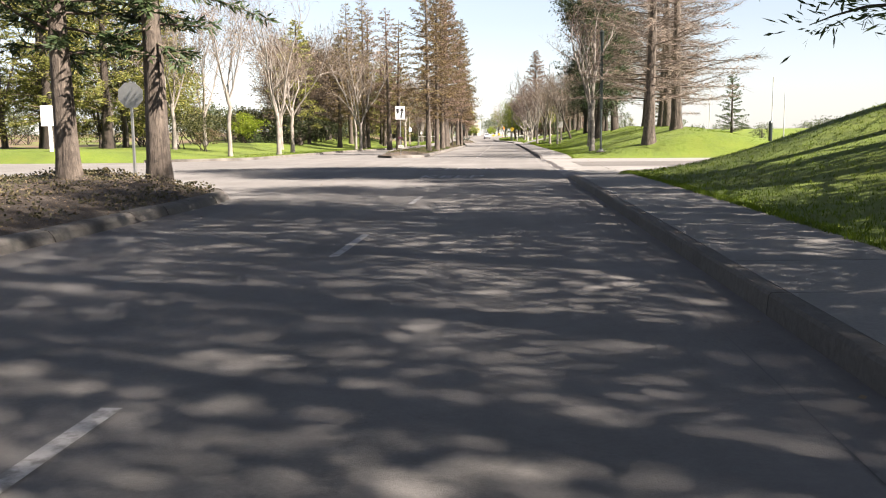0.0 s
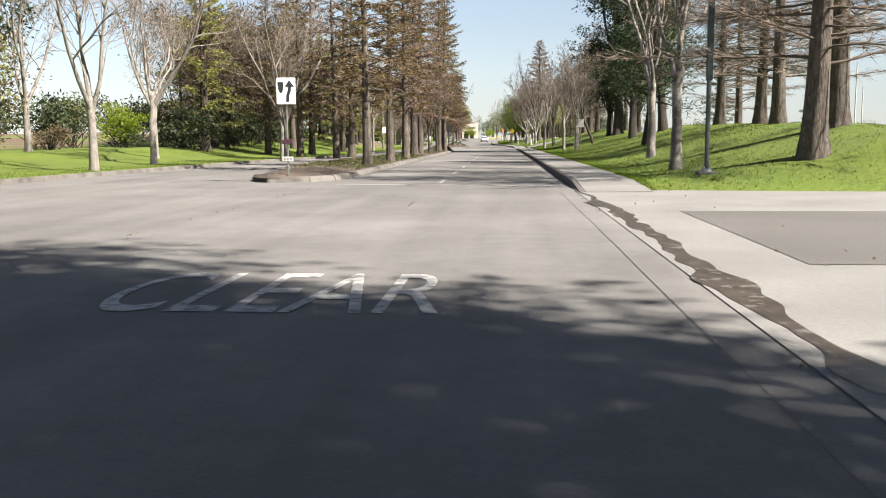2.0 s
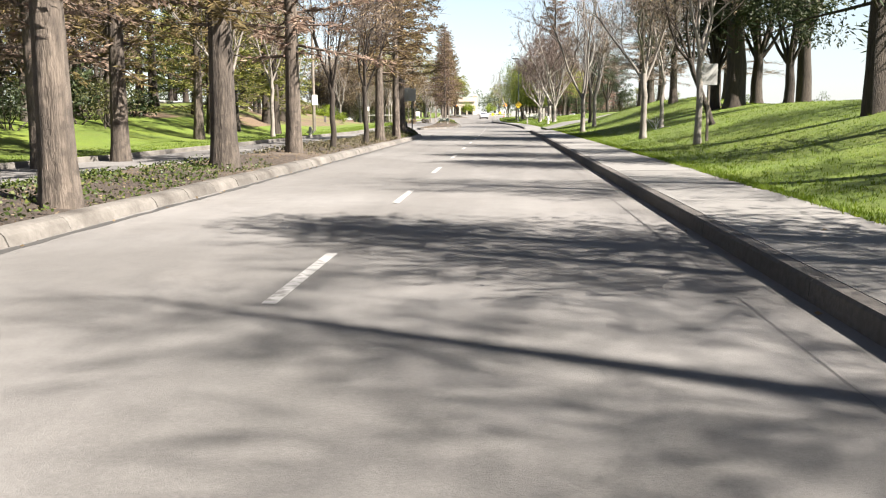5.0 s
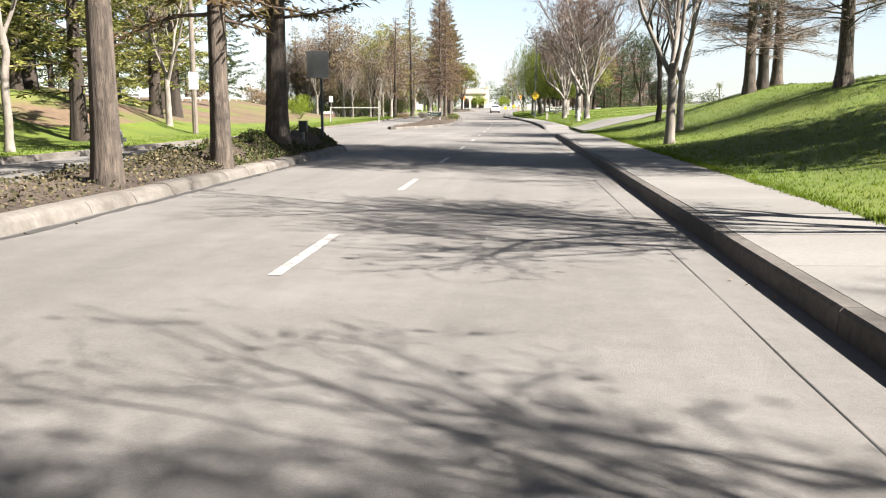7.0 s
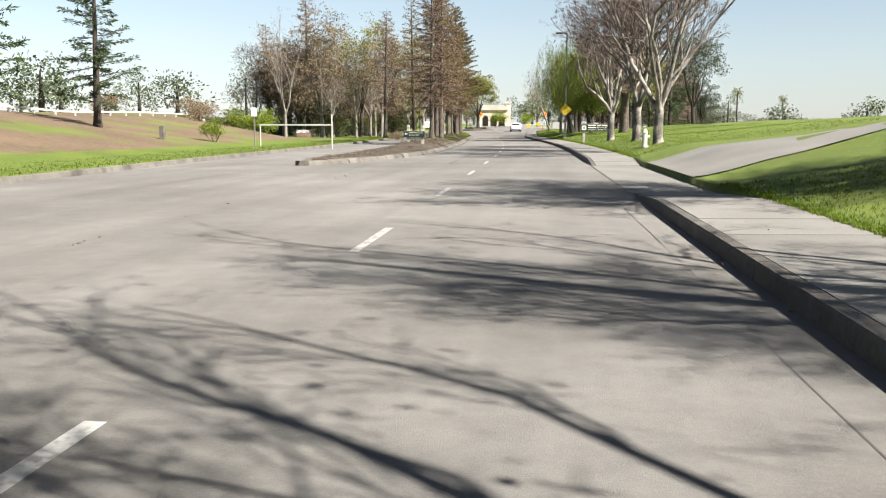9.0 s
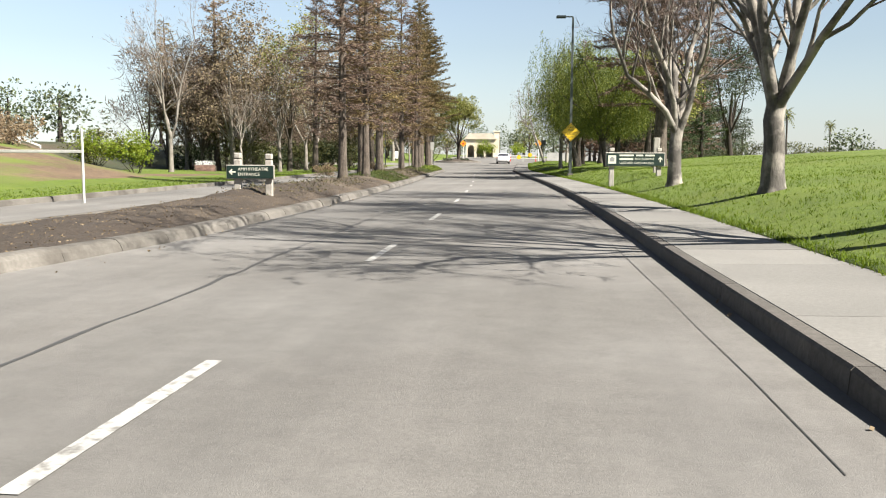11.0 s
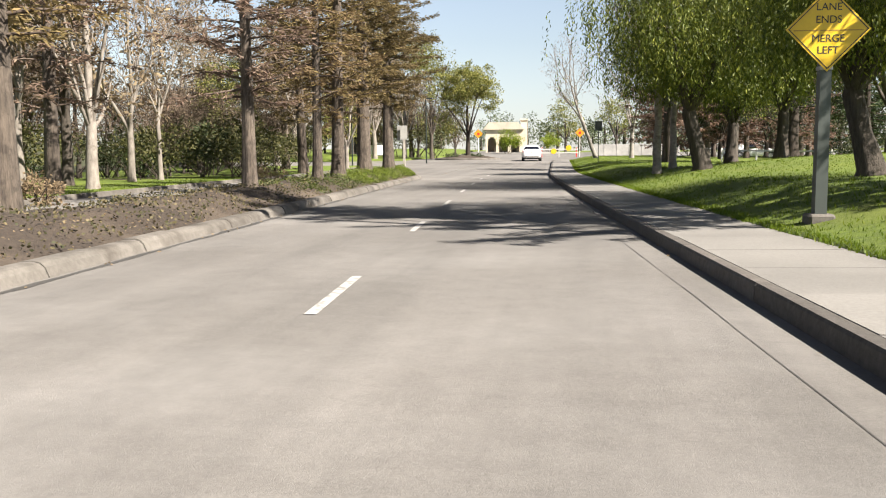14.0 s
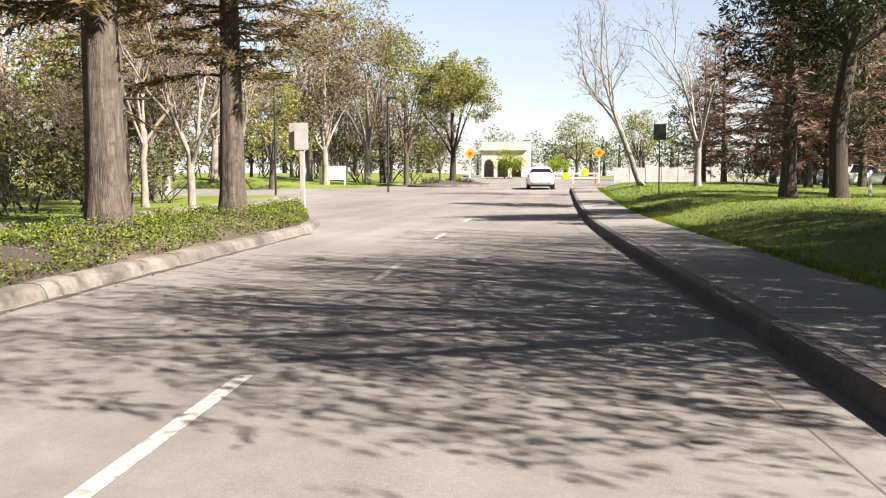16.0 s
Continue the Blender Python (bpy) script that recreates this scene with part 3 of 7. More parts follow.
def quad_mesh(name, v, f, material):
    me = bpy.data.meshes.new(name)
    n = len(f)
    me.vertices.add(len(v))
    me.vertices.foreach_set("co", np.asarray(v, np.float32).ravel())
    k = f.shape[1]
    me.loops.add(n * k)
    me.loops.foreach_set("vertex_index", f.astype(np.int32).ravel())
    me.polygons.add(n)
    me.polygons.foreach_set("loop_start", np.arange(0, n * k, k, dtype=np.int32))
    me.update(calc_edges=True)
    me.materials.append(material)
    return me


class Wood:
    """Collects tapered tubes into one mesh."""

    def __init__(self):
        self.v, self.f = [], []

    def tube(self, pts, rads, sides, ridge=0.0, rnd=None):
        base = len(self.v)
        n = len(pts)
        for i, p in enumerate(pts):
            a, b = pts[max(0, i - 1)], pts[min(n - 1, i + 1)]
            t = (b - a).normalized()
            side = t.cross(Vector((0.3, 0.9, 0.1)) if abs(t.z) > 0.5 else Vector((0, 0, 1))).normalized()
            up = side.cross(t)
            for k in range(sides):
                w = 2 * math.pi * k / sides
                rr = rads[i]
                if ridge:
                    rr *= 1 + ridge * math.sin(k * 2.4 + i * 0.15) + ridge * 0.8 * noise.noise((math.cos(w) * 2, math.sin(w) * 2, p.z * 0.5))
                self.v.append(tuple(p + side * (math.cos(w) * rr) + up * (math.sin(w) * rr)))
            if i:
                for k in range(sides):
                    k2 = (k + 1) % sides
                    self.f.append((base + (i - 1) * sides + k, base + (i - 1) * sides + k2, base + i * sides + k2, base + i * sides + k))

    def mesh(self, name, material):
        me = quad_mesh(name, np.array(self.v), np.array(self.f), material)
        me.polygons.foreach_set("use_smooth", [True] * len(me.polygons))
        return me


def wander(rnd, p, d, length, n, wob, lift=0.0):
    """A crooked line from p towards d."""
    pts = [p.copy()]
    d = d.normalized()
    for _ in range(n):
        d = (d + Vector((rnd.gauss(0, wob), rnd.gauss(0, wob), rnd.gauss(0, wob) + lift))).normalized()
        pts.append(pts[-1] + d * (length / n))
    return pts


def taper(r0, r1, n):
    return [r0 + (r1 - r0) * i / (n - 1) for i in range(n)]


def redwood_meshes(seed, h, r, start, spread, leaf, per, bark=None, twig=None, fullness=1.0, fine=1.0, size=(0.27, 0.06)):
    rnd = random.Random(seed)
    trunk = Wood()
    zs = [0, 0.25, 0.6, 1.1, 2, 3.2, 4.5, 6, 8, 10, 12.5, 15, 18, 22]
    zs = [z for z in zs if z < h - 0.5] + [h]
    lx, ly = rnd.uniform(-0.02, 0.02), rnd.uniform(-0.02, 0.02)
    pts = [Vector((lx * z, ly * z, z - (0.25 if z == 0 else 0))) for z in zs]
    rads = [r * ((1 - z / h) ** 0.85 * 0.95 + 0.05) * (1 + 0.38 * math.exp(-z / 0.3)) for z in zs]
    trunk.tube(pts, rads, 22, 0.075)
    limbs = Wood()
    cs, ds = [], []
    n = int((h - start) * 8.2 * fullness)
    for i in range(n):
        f = (i + rnd.random()) / n
        z = start + (h - start - 0.3) * f
        ang = i * 2.399 + rnd.uniform(-0.4, 0.4)
        ln = spread * (1 - f) ** 0.75 * rnd.uniform(0.55, 1.1) + 0.35
        if f < 0.12:
            ln *= rnd.uniform(0.3, 0.9)
        d = Vector((math.cos(ang), math.sin(ang), rnd.uniform(-0.12, 0.3) * (1 - f) + 0.25 * f))
        p = wander(rnd, Vector((lx * z, ly * z, z)), d, ln, 3, 0.12, -0.03 if f < 0.5 else 0.04)
        limbs.tube(p, taper(0.035 * (1 - f) + 0.015, 0.006, 4), 3)
        k = max(6, int(per * 1.45 * ln * fine))
        for j in range(k):
            t = 0.12 + 0.88 * rnd.random() ** 0.8
            q = t * 3
            a = p[min(2, int(q))].lerp(p[min(2, int(q)) + 1], q - min(2, int(q)))
            out = (p[3] - p[0]).normalized()
            sd = Vector((-out.y, out.x, 0)) * rnd.choice((-1, 1))
            cs.append(a + Vector((rnd.gauss(0, 0.05), rnd.gauss(0, 0.05), rnd.gauss(0, 0.05))))
            ds.append(out * 0.6 + sd * 0.9 + Vector((0, 0, rnd.uniform(-0.5, 0.15))))
    v, f = cards(cs, ds, *size, seed + 1, 0.35)
    return [("trunk", trunk.mesh("trunk", bark or M_BARK_RED)), ("branch_mass", limbs.mesh("branch_mass", twig or M_TWIG_DARK)), ("crown", quad_mesh("crown", v, f, leaf))]


def bare_redwood_meshes(seed, h, r, start, spread):
    """A winter conifer: a thick flared trunk and tiers of long level limbs with fine side twigs."""
    rnd = random.Random(seed)
    trunk, limbs = Wood(), Wood()
    zs = [0, 0.2, 0.5, 0.9, 1.6, 2.6, 3.8, 5, 6.5, 8, 10, 12.5, 15]
    zs = [z for z in zs if z < h - 0.5] + [h]
    trunk.tube([Vector((0.012 * z, -0.01 * z, z - (0.3 if z == 0 else 0))) for z in zs],
               [r * ((1 - z / h) ** 0.8 * 0.93 + 0.07) * (1 + 0.5 * math.exp(-z / 0.4)) for z in zs], 20, 0.07)
    cs, ds, bs, bd = [], [], [], []
    n = int((h - start) * 7.5)
    for i in range(n):
        f = (i + rnd.random()) / n
        z = start + (h - start - 0.3) * f
        ang = i * 2.399 + rnd.uniform(-0.5, 0.5)
        ln = (spread * (1 - f) ** 0.7 + 0.4) * rnd.uniform(0.45, 1.05)
        d = Vector((math.cos(ang), math.sin(ang), rnd.uniform(-0.05, 0.22)))
        p = wander(rnd, Vector((0.012 * z, -0.01 * z, z)), d, ln, 5, 0.09, 0.01)
        limbs.tube(p, taper(0.03 * (1 - f) + 0.012, 0.005, 6), 4)
        out = (p[5] - p[0]).normalized()
        sd = Vector((-out.y, out.x, 0))
        for j in range(int(16 * ln)):
            t = (0.15 + 0.85 * rnd.random()) * 5
            q = min(4, int(t))
            a = p[q].lerp(p[q + 1], t - q)
            dd = (out * 0.75 + sd * rnd.choice((-1, 1)) * rnd.uniform(0.5, 1) + Vector((0, 0, rnd.uniform(-0.25, 0.3)))).normalized()
            cs.append(a)
            ds.append(dd)
            for _ in range(2):
                cs.append(a + dd * rnd.uniform(0.15, 0.5))
                ds.append(dd + out * rnd.uniform(0, 0.8) + sd * rnd.gauss(0, 0.6) + Vector((0, 0, rnd.gauss(0, 0.3))))
            if rnd.random() < 0.45:
                bs.append(a + dd * 0.4)
                bd.append(dd)
    v, f = cards(cs, ds, 0.55, 0.015, seed + 1, 0.2)
    v2, f2 = cards(bs, bd, 0.2, 0.05, seed + 2, 0.4)
    return [("trunk", trunk.mesh("trunk", M_BARK_RED)), ("branch_mass", limbs.mesh("branch_mass", M_TWIG_DARK)),
            ("twig_mass", quad_mesh("twig_mass", v, f, M_TWIG)), ("crown", quad_mesh("crown", v2, f2, M_FOL_BROWN))]


def bare_meshes(seed, h, r, fork, spread, bark, twigs=1.0, buds=0.0, limbs=5, bud_mat=None, lean=0.0, upright=1.0, many=(4, 4, 5)):
    rnd = random.Random(seed)
    trunk, twig = Wood(), Wood()
    base = Vector((0, 0, -0.2))
    top = Vector((lean * fork, lean * fork * 0.3, fork))
    n = 6
    pts = [base.lerp(top, i / n) + Vector((rnd.gauss(0, 0.03), rnd.gauss(0, 0.03), 0)) * (i / n) for i in range(n + 1)]
    rads = [r * (1 + 0.5 * math.exp(-i * 1.5)) * (1 - 0.15 * i / n) for i in range(n + 1)]
    up = (pts[-1] - pts[-2]).normalized()
    crotch = [(0.45, 0.74), (0.9, 0.55), (1.25, 0.25), (1.35, 0.02)]
    trunk.tube(pts + [pts[-1] + up * (a * r) for a, _ in crotch], rads + [b * r for _, b in crotch], 12, 0.035)
    tips, fine = [], []

    def split(p, d, length, rad, level):
        nseg = (4, 4, 3, 2)[level]
        line = wander(rnd, p, d, length, nseg, 0.13 + 0.03 * level, 0.06 * upright)
        sides = (8, 6, 4, 3, 3)[level]
        if level == 3:
            fine.append((line[0], line[1] - line[0], rad))
            fine.append((line[1], line[2] - line[1], rad * 0.7))
        else:
            rads = taper(rad, rad * 0.5, nseg + 1)
            if level == 0:
                line = [line[0], line[0].lerp(line[1], 0.35)] + line[1:]
                rads = [rad * 1.28, rad * 1.02] + rads[1:]
                nseg += 1
            (trunk if level < 2 else twig).tube(line, rads, sides)
        end = (line[-1] - line[-2]).normalized()
        if level == 3:
            tips.append((line, end))
            return
        kids = many[level]
        for j in range(kids):
            t = 0.35 + 0.65 * (j + rnd.random()) / kids
            q = min(nseg - 1, int(t * nseg))
            a = line[q].lerp(line[q + 1], t * nseg - q) if t < 1 else line[-1]
            axis = Vector((rnd.gauss(0, 1), rnd.gauss(0, 1), rnd.gauss(0.25, 0.6))).normalized()
            nd = (end + axis * rnd.uniform(0.5, 0.95)).normalized()
            split(a, nd, length * rnd.uniform(0.42, 0.68), rad * rnd.uniform(0.34, 0.5), level + 1)
        if level < 2:
            split(line[-1], end, length * 0.6, rad * 0.5, level + 1)

    for i in range(limbs):
        ang = i * 2 * math.pi / limbs + rnd.uniform(-0.4, 0.4)
        out = rnd.uniform(0.28, 0.62) * spread
        d = Vector((math.cos(ang) * out, math.sin(ang) * out, 1))
        split(top - Vector((0, 0, rnd.uniform(0, fork * 0.18))), d, (h - fork) * rnd.uniform(0.42, 0.58), r * (rnd.uniform(0.45, 0.62) if limbs > 2 else rnd.uniform(0.66, 0.8)), 0)
    res = [("trunk", trunk.mesh("trunk", bark))]
    cs, ds, ws = [], [], []
    for line, end in tips:
        for j in range(int(4 * twigs)):
            a = line[rnd.randrange(1, len(line))]
            cs.append(a)
            ds.append(end + Vector((rnd.gauss(0, 0.6), rnd.gauss(0, 0.6), rnd.gauss(0.2, 0.5))))
            ws.append(0)
    v, f = cards(cs, ds, 0.38, 0.014, seed + 3, 0.2)
    v3, f3 = cards([q[0] for q in fine], [q[1] for q in fine], [q[1].length * 1.25 for q in fine], [max(0.016, q[2] * 2.2) for q in fine], seed + 5, 0.02)
    v, f = np.concatenate([v, v3, np.array(twig.v)]), np.concatenate([f, f3 + len(v), np.array(twig.f) + len(v) + len(v3)])
    res.append(("twig_mass", quad_mesh("twig_mass", v, f, {M_BARK_DARK: M_TWIG_DARK, M_BARK_SYC: M_TWIG_RED}.get(bark, M_TWIG))))
    if buds:
        cs = [line[-1] + Vector((rnd.gauss(0, 0.2), rnd.gauss(0, 0.2), rnd.gauss(0, 0.2))) for line, _ in tips for _ in range(max(1, int(3 * buds)))]
        v, f = cards(cs, np.zeros((len(cs), 3)), 0.10, 0.06, seed + 4, 1.0)
        res.append(("crown", quad_mesh("crown", v, f, bud_mat or M_FOL_BUD)))
    return res


def clump_crown(seed, lobes, size, per, leaf_len, leaf_wid, droop=0.0):
    """Leaves on the skins of many uneven clumps. lobes: (centre, radii) ellipsoids filled with clumps."""
    r = np.random.RandomState(seed)
    cs, ds = [], []
    for (cx, cy, cz), (rx, ry, rz), count in lobes:
        for _ in range(count):
            d = r.normal(0, 1, 3)
            d /= np.linalg.norm(d)
            k = r.uniform(0.35, 1.0) ** 0.5
            c = np.array([cx, cy, cz]) + d * np.array([rx, ry, rz]) * k
            s = size * r.uniform(0.6, 1.3)
            q = r.normal(0, 1, (per, 3))
            q /= np.linalg.norm(q, axis=1)[:, None]
            q[:, 2] *= 0.7
            cs.append(c + q * s * r.uniform(0.4, 1.0, (per, 1)))
            ds.append(q + np.array([0, 0, -droop]))
    return cards(np.concatenate(cs), np.concatenate(ds), leaf_len, leaf_wid, seed + 1, 0.5)


def leafy_tree_meshes(seed, h, r, fork, width, leaf, bark, clumps=46, per=60, size=0.66, leaf_len=0.22, leaf_wid=0.1, droop=0.2, low=None):
    rnd = random.Random(seed)
    w = Wood()
    pts = [Vector((0.04 * z * math.sin(seed + z), 0.04 * z * math.cos(seed * 2 + z), z)) for z in (-0.2, 0.25, fork * 0.5, fork, fork + (h - fork) * 0.45)]
    w.tube(pts, [r * 1.5, r * 1.1, r, r * 0.85, r * 0.35], 10, 0.05)
    low = fork if low is None else low
    lobes = []
    for i in range(7):
        ang = i * 0.9 + rnd.uniform(0, 0.5)
        rad = width * 0.5 * rnd.uniform(0.35, 0.7)
        z = low + (h - low) * rnd.uniform(0.25, 0.8)
        c = (math.cos(ang) * rad, math.sin(ang) * rad, z)
        s = width * 0.5 * rnd.uniform(0.35, 0.55)
        lobes.append((c, (s, s, min((h - low) * 0.24, s * 1.1)), clumps // 7))
        w.tube(wander(rnd, pts[3], Vector(c) - pts[3], (Vector(c) - pts[3]).length, 4, 0.1), taper(r * 0.45, r * 0.08, 5), 5)
    lobes.append(((0, 0, low + (h - low) * 0.72), (width * 0.3, width * 0.3, (h - low) * 0.24), clumps // 4))
    v, f = clump_crown(seed, lobes, size, per, leaf_len, leaf_wid, droop)
    return [("trunk", w.mesh("trunk", bark)), ("crown", quad_mesh("crown", v, f, leaf))]


def pepper_meshes(seed, h, r, fork, width, strands=46):
    """A weeping tree: a short leaning trunk, spreading limbs, and lobes of hanging strands of small leaves."""
    rnd = random.Random(seed)
    w = Wood()
    top = Vector((rnd.uniform(-0.35, 0.35), rnd.uniform(-0.35, 0.35), fork))
    w.tube([Vector((0, 0, -0.2)), Vector((0, 0, 0.15)), top * 0.5, top, top + Vector((0, 0, r)), top + Vector((0, 0, r * 1.5))], [r * 1.9, r * 1.35, r, r * 0.95, r * 0.6, 0.02], 14, 0.14)
    cs, ds = [], []
    for i in range(14):
        ang = i * 2.399
        out = width * 0.5 * rnd.uniform(0.25, 1.0)
        end = Vector((math.cos(ang) * out, math.sin(ang) * out, fork + (h - fork) * rnd.uniform(0.42, 1.08) * (1.15 - 0.4 * out / width)))
        line = wander(rnd, top, end - top + Vector((0, 0, 0.9)), (end - top).length, 5, 0.12)
        w.tube(line, taper(r * 0.55, 0.03, 6), 6)
        lobe = width * rnd.uniform(0.07, 0.12)
        for q in line[2:]:
            for _ in range(strands):
                s = q + Vector((rnd.gauss(0, lobe), rnd.gauss(0, lobe), rnd.gauss(0.15, 0.4)))
                ln = rnd.uniform(0.4, 1.4)
                bend = Vector((rnd.gauss(0, 0.12), rnd.gauss(0, 0.12), -1))
                k = int(ln * 20)
                for j in range(k):
                    c = s + bend * (ln * j / k) + Vector((rnd.gauss(0, 0.06), rnd.gauss(0, 0.06), 0))
                    if c.z < fork + 0.1 + 0.5 * rnd.random():
                        continue
                    cs.append(c)
                    ds.append(Vector((rnd.gauss(0, 0.5), rnd.gauss(0, 0.5), -0.8)))
    v, f = cards(cs, ds, 0.115, 0.034, seed, 0.25)
    return [("trunk", w.mesh("trunk", M_BARK_GREY)), ("crown", quad_mesh("crown", v, f, M_FOL_PEPPER))]


def pine_meshes(seed, h, r, start, spread, leaf=None):
    """An open conifer: tiers of limbs that end in puffs of needles."""
    rnd = random.Random(seed)
    w = Wood()
    zs = [h * i / 10 for i in range(11)]
    line = [Vector((0.25 * math.sin(z * 0.4 + seed), 0.25 * math.cos(z * 0.3 + seed) - 0.25 * math.cos(seed), z - (0.2 if z == 0 else 0))) for z in zs]
    w.tube(line, [r * (1 - z / h) ** 0.8 + 0.02 + r * 0.35 * math.exp(-z * 2) for z in zs], 11, 0.06)
    cs, ds = [], []
    n = int((h - start) * 6.6)
    for i in range(n):
        f = (i + rnd.random()) / n
        z = start + (h - start) * f
        p0 = line[min(9, int(z / h * 10))].lerp(line[min(10, int(z / h * 10) + 1)], z / h * 10 % 1)
        ang = i * 2.399 + rnd.uniform(-0.5, 0.5)
        ln = spread * (1.05 - f) ** 0.6 * rnd.uniform(0.45, 1.1)
        d = Vector((math.cos(ang), math.sin(ang), rnd.uniform(-0.1, 0.35)))
        p = wander(rnd, p0, d, ln, 4, 0.14, 0.03)
        w.tube(p, taper(0.05 * (1.1 - f), 0.01, 5), 4)
        for q in (p[1].lerp(p[2], 0.5), p[2], p[3], p[4]):
            for _ in range(34):
                o = Vector((rnd.gauss(0, 1), rnd.gauss(0, 1), rnd.gauss(0, 0.5))) * 0.36
                cs.append(q + o)
                ds.append(o.normalized() + d * 0.4 + Vector((0, 0, 0.2)))
    v, f = cards(cs, ds, 0.28, 0.05, seed, 0.4)
    return [("trunk", w.mesh("trunk", M_BARK_DARK)), ("crown", quad_mesh("crown", v, f, leaf or M_FOL_PINE))]


def bush_meshes(seed, w, h, leaf, clumps=30, per=30, leaf_len=0.17, leaf_wid=0.08):
    rnd = random.Random(seed)
    stems = Wood()
    for i in range(7):
        d = Vector((rnd.gauss(0, 0.6), rnd.gauss(0, 0.6), 1))
        stems.tube(wander(rnd, Vector((rnd.gauss(0, 0.15), rnd.gauss(0, 0.15), -0.1)), d, h * 0.7, 3, 0.15), taper(0.035, 0.01, 4), 4)
    lobes = []
    for i in range(6):
        a = i * 1.05
        k = rnd.uniform(0.2, 0.62)
        lobes.append(((math.cos(a) * w * 0.5 * k, math.sin(a) * w * 0.5 * k, h * rnd.uniform(0.3, 0.62)), (w * 0.26, w * 0.26, h * 0.3), clumps // 6))
    v, f = clump_crown(seed, lobes, w * 0.14, per, leaf_len, leaf_wid)
    v[:, 2] = np.maximum(v[:, 2], 0.02)
    return [("stem_mass", stems.mesh("stem_mass", M_BARK_DARK)), ("foliage", quad_mesh("foliage", v, f, leaf))]


def plant(name, meshes, x, y, label, category, group="", scale=1.0, tall=1.0, turn=0.0, z=None, tilt=0.0):
    zz = ground_z(x, y) if z is None else z
    ob = thing(name, Matrix.Translation((x, y, zz)) @ Matrix.Rotation(tilt, 4, 'Y') @ Matrix.Rotation(turn, 4, 'Z') @ Matrix.Diagonal((scale, scale, scale * tall, 1)), label, category, group)
    for nm, me in meshes:
        o = new(nm, me)
        o.parent = ob
    return ob

# ---------------- trees ----------------
RW = [redwood_meshes(11 + i, h, r, st, sp, leaf, per, fullness=fu, fine=1.7, size=(0.23, 0.043)) for i, (h, r, st, sp, leaf, per, fu) in enumerate((
    (14.5, 0.2, 2.5, 2.8, M_FOL_BROWN, 21, 1.25), (13.5, 0.18, 2.7, 2.6, M_FOL_RUST, 20, 1.25),
    (15.5, 0.25, 2.8, 3.0, M_FOL_MIX, 23, 1.25), (13.0, 0.27, 2.9, 2.9, M_FOL_MIX, 24, 1.25)))]
RW_BIG = redwood_meshes(27, 15, 0.31, 3.3, 3.6, M_FOL_MIX, 46, fullness=1.6, fine=1.7, size=(0.21, 0.04))
RW_FAR = [redwood_meshes(21 + i, h, 0.24, 2.6, 2.7, leaf, 20) for i, (h, leaf) in enumerate(((14.5, M_FOL_BROWN), (13.5, M_FOL_BROWN), (15.5, M_FOL_MIX), (13.0, M_FOL_MIX)))]
RW_DARK = redwood_meshes(28, 14, 0.26, 2.9, 3.6, M_FOL_PINE, 34)
RW_OLIVE = redwood_meshes(92, 11, 0.28, 1.5, 3.3, M_FOL_OLIVE, 28, M_BARK_DARK)
RW_BARE = [bare_redwood_meshes(31 + i, h, 0.29, st, 4.6) for i, (h, st) in enumerate(((15, 2.2), (14, 1.9)))]
RW_RED = redwood_meshes(41, 12, 0.23, 1.5, 3.4, M_FOL_RED, 21, fullness=1.25, size=(0.33, 0.062))
PALE = [bare_meshes(51, 8.8, 0.125, 2.6, 1.0, M_BARK_PALE, 1.0, 0.3, 4, many=(3, 4, 5)), bare_meshes(52, 9.8, 0.14, 2.2, 0.85, M_BARK_PALE, 1.0, 0.25, 4, many=(3, 4, 5)), bare_meshes(53, 8.0, 0.10, 2.7, 0.8, M_BARK_PALE, 1.0, 0.5, 4, many=(3, 4, 4))]
BIG_PALE = [bare_meshes(61, 10.5, 0.23, 1.75, 1.15, M_BARK_SYC, 4.0, 0.0, 6), bare_meshes(62, 11, 0.22, 1.5, 0.9, M_BARK_SYC, 4.0, 0.5, 6)]
BIRCH = [bare_meshes(66, 9.5, 0.15, 3.0, 0.55, M_BARK_BIRCH, 1.0, 0.3, 3, many=(4, 3, 4)), bare_meshes(67, 10, 0.17, 2.1, 0.7, M_BARK_BIRCH, 1.0, 0.3, 4, many=(3, 3, 4)), bare_meshes(68, 10, 0.16, 2.9, 0.6, M_BARK_SYC, 1.2, 0.3, 4, many=(3, 3, 4))]
SLIM_DARK = bare_meshes(71, 6.5, 0.09, 2.0, 0.7, M_BARK_DARK, 0.8, 0.2, 4)
PINE = [pine_meshes(81, 11, 0.27, 2.3, 3.4), pine_meshes(82, 9.5, 0.23, 1.8, 2.8), pine_meshes(83, 12, 0.3, 3.0, 3.8, M_FOL_DARK)]
UMBRELLA_PINE = leafy_tree_meshes(84, 11, 0.27, 4.6, 8.5, M_FOL_DARK, M_BARK_DARK, clumps=240, per=110, size=0.75, leaf_len=0.2, leaf_wid=0.06, low=3.4)
PINE_LOW = pine_meshes(86, 10, 0.3, 1.5, 4.8)
SPRUCE = redwood_meshes(91, 10, 0.2, 1.2, 2.6, M_FOL_PINE, 34, M_BARK_DARK)
OAK = [leafy_tree_meshes(101, 8, 0.22, 2.0, 6.5, M_FOL_OLIVE, M_BARK_GREY), leafy_tree_meshes(102, 10, 0.25, 2.6, 6.5, M_FOL_DARK, M_BARK_DARK, clumps=60), leafy_tree_meshes(103, 9, 0.2, 2.0, 6.0, M_FOL_OLIVE, M_BARK_GREY, clumps=54, low=1.2)]
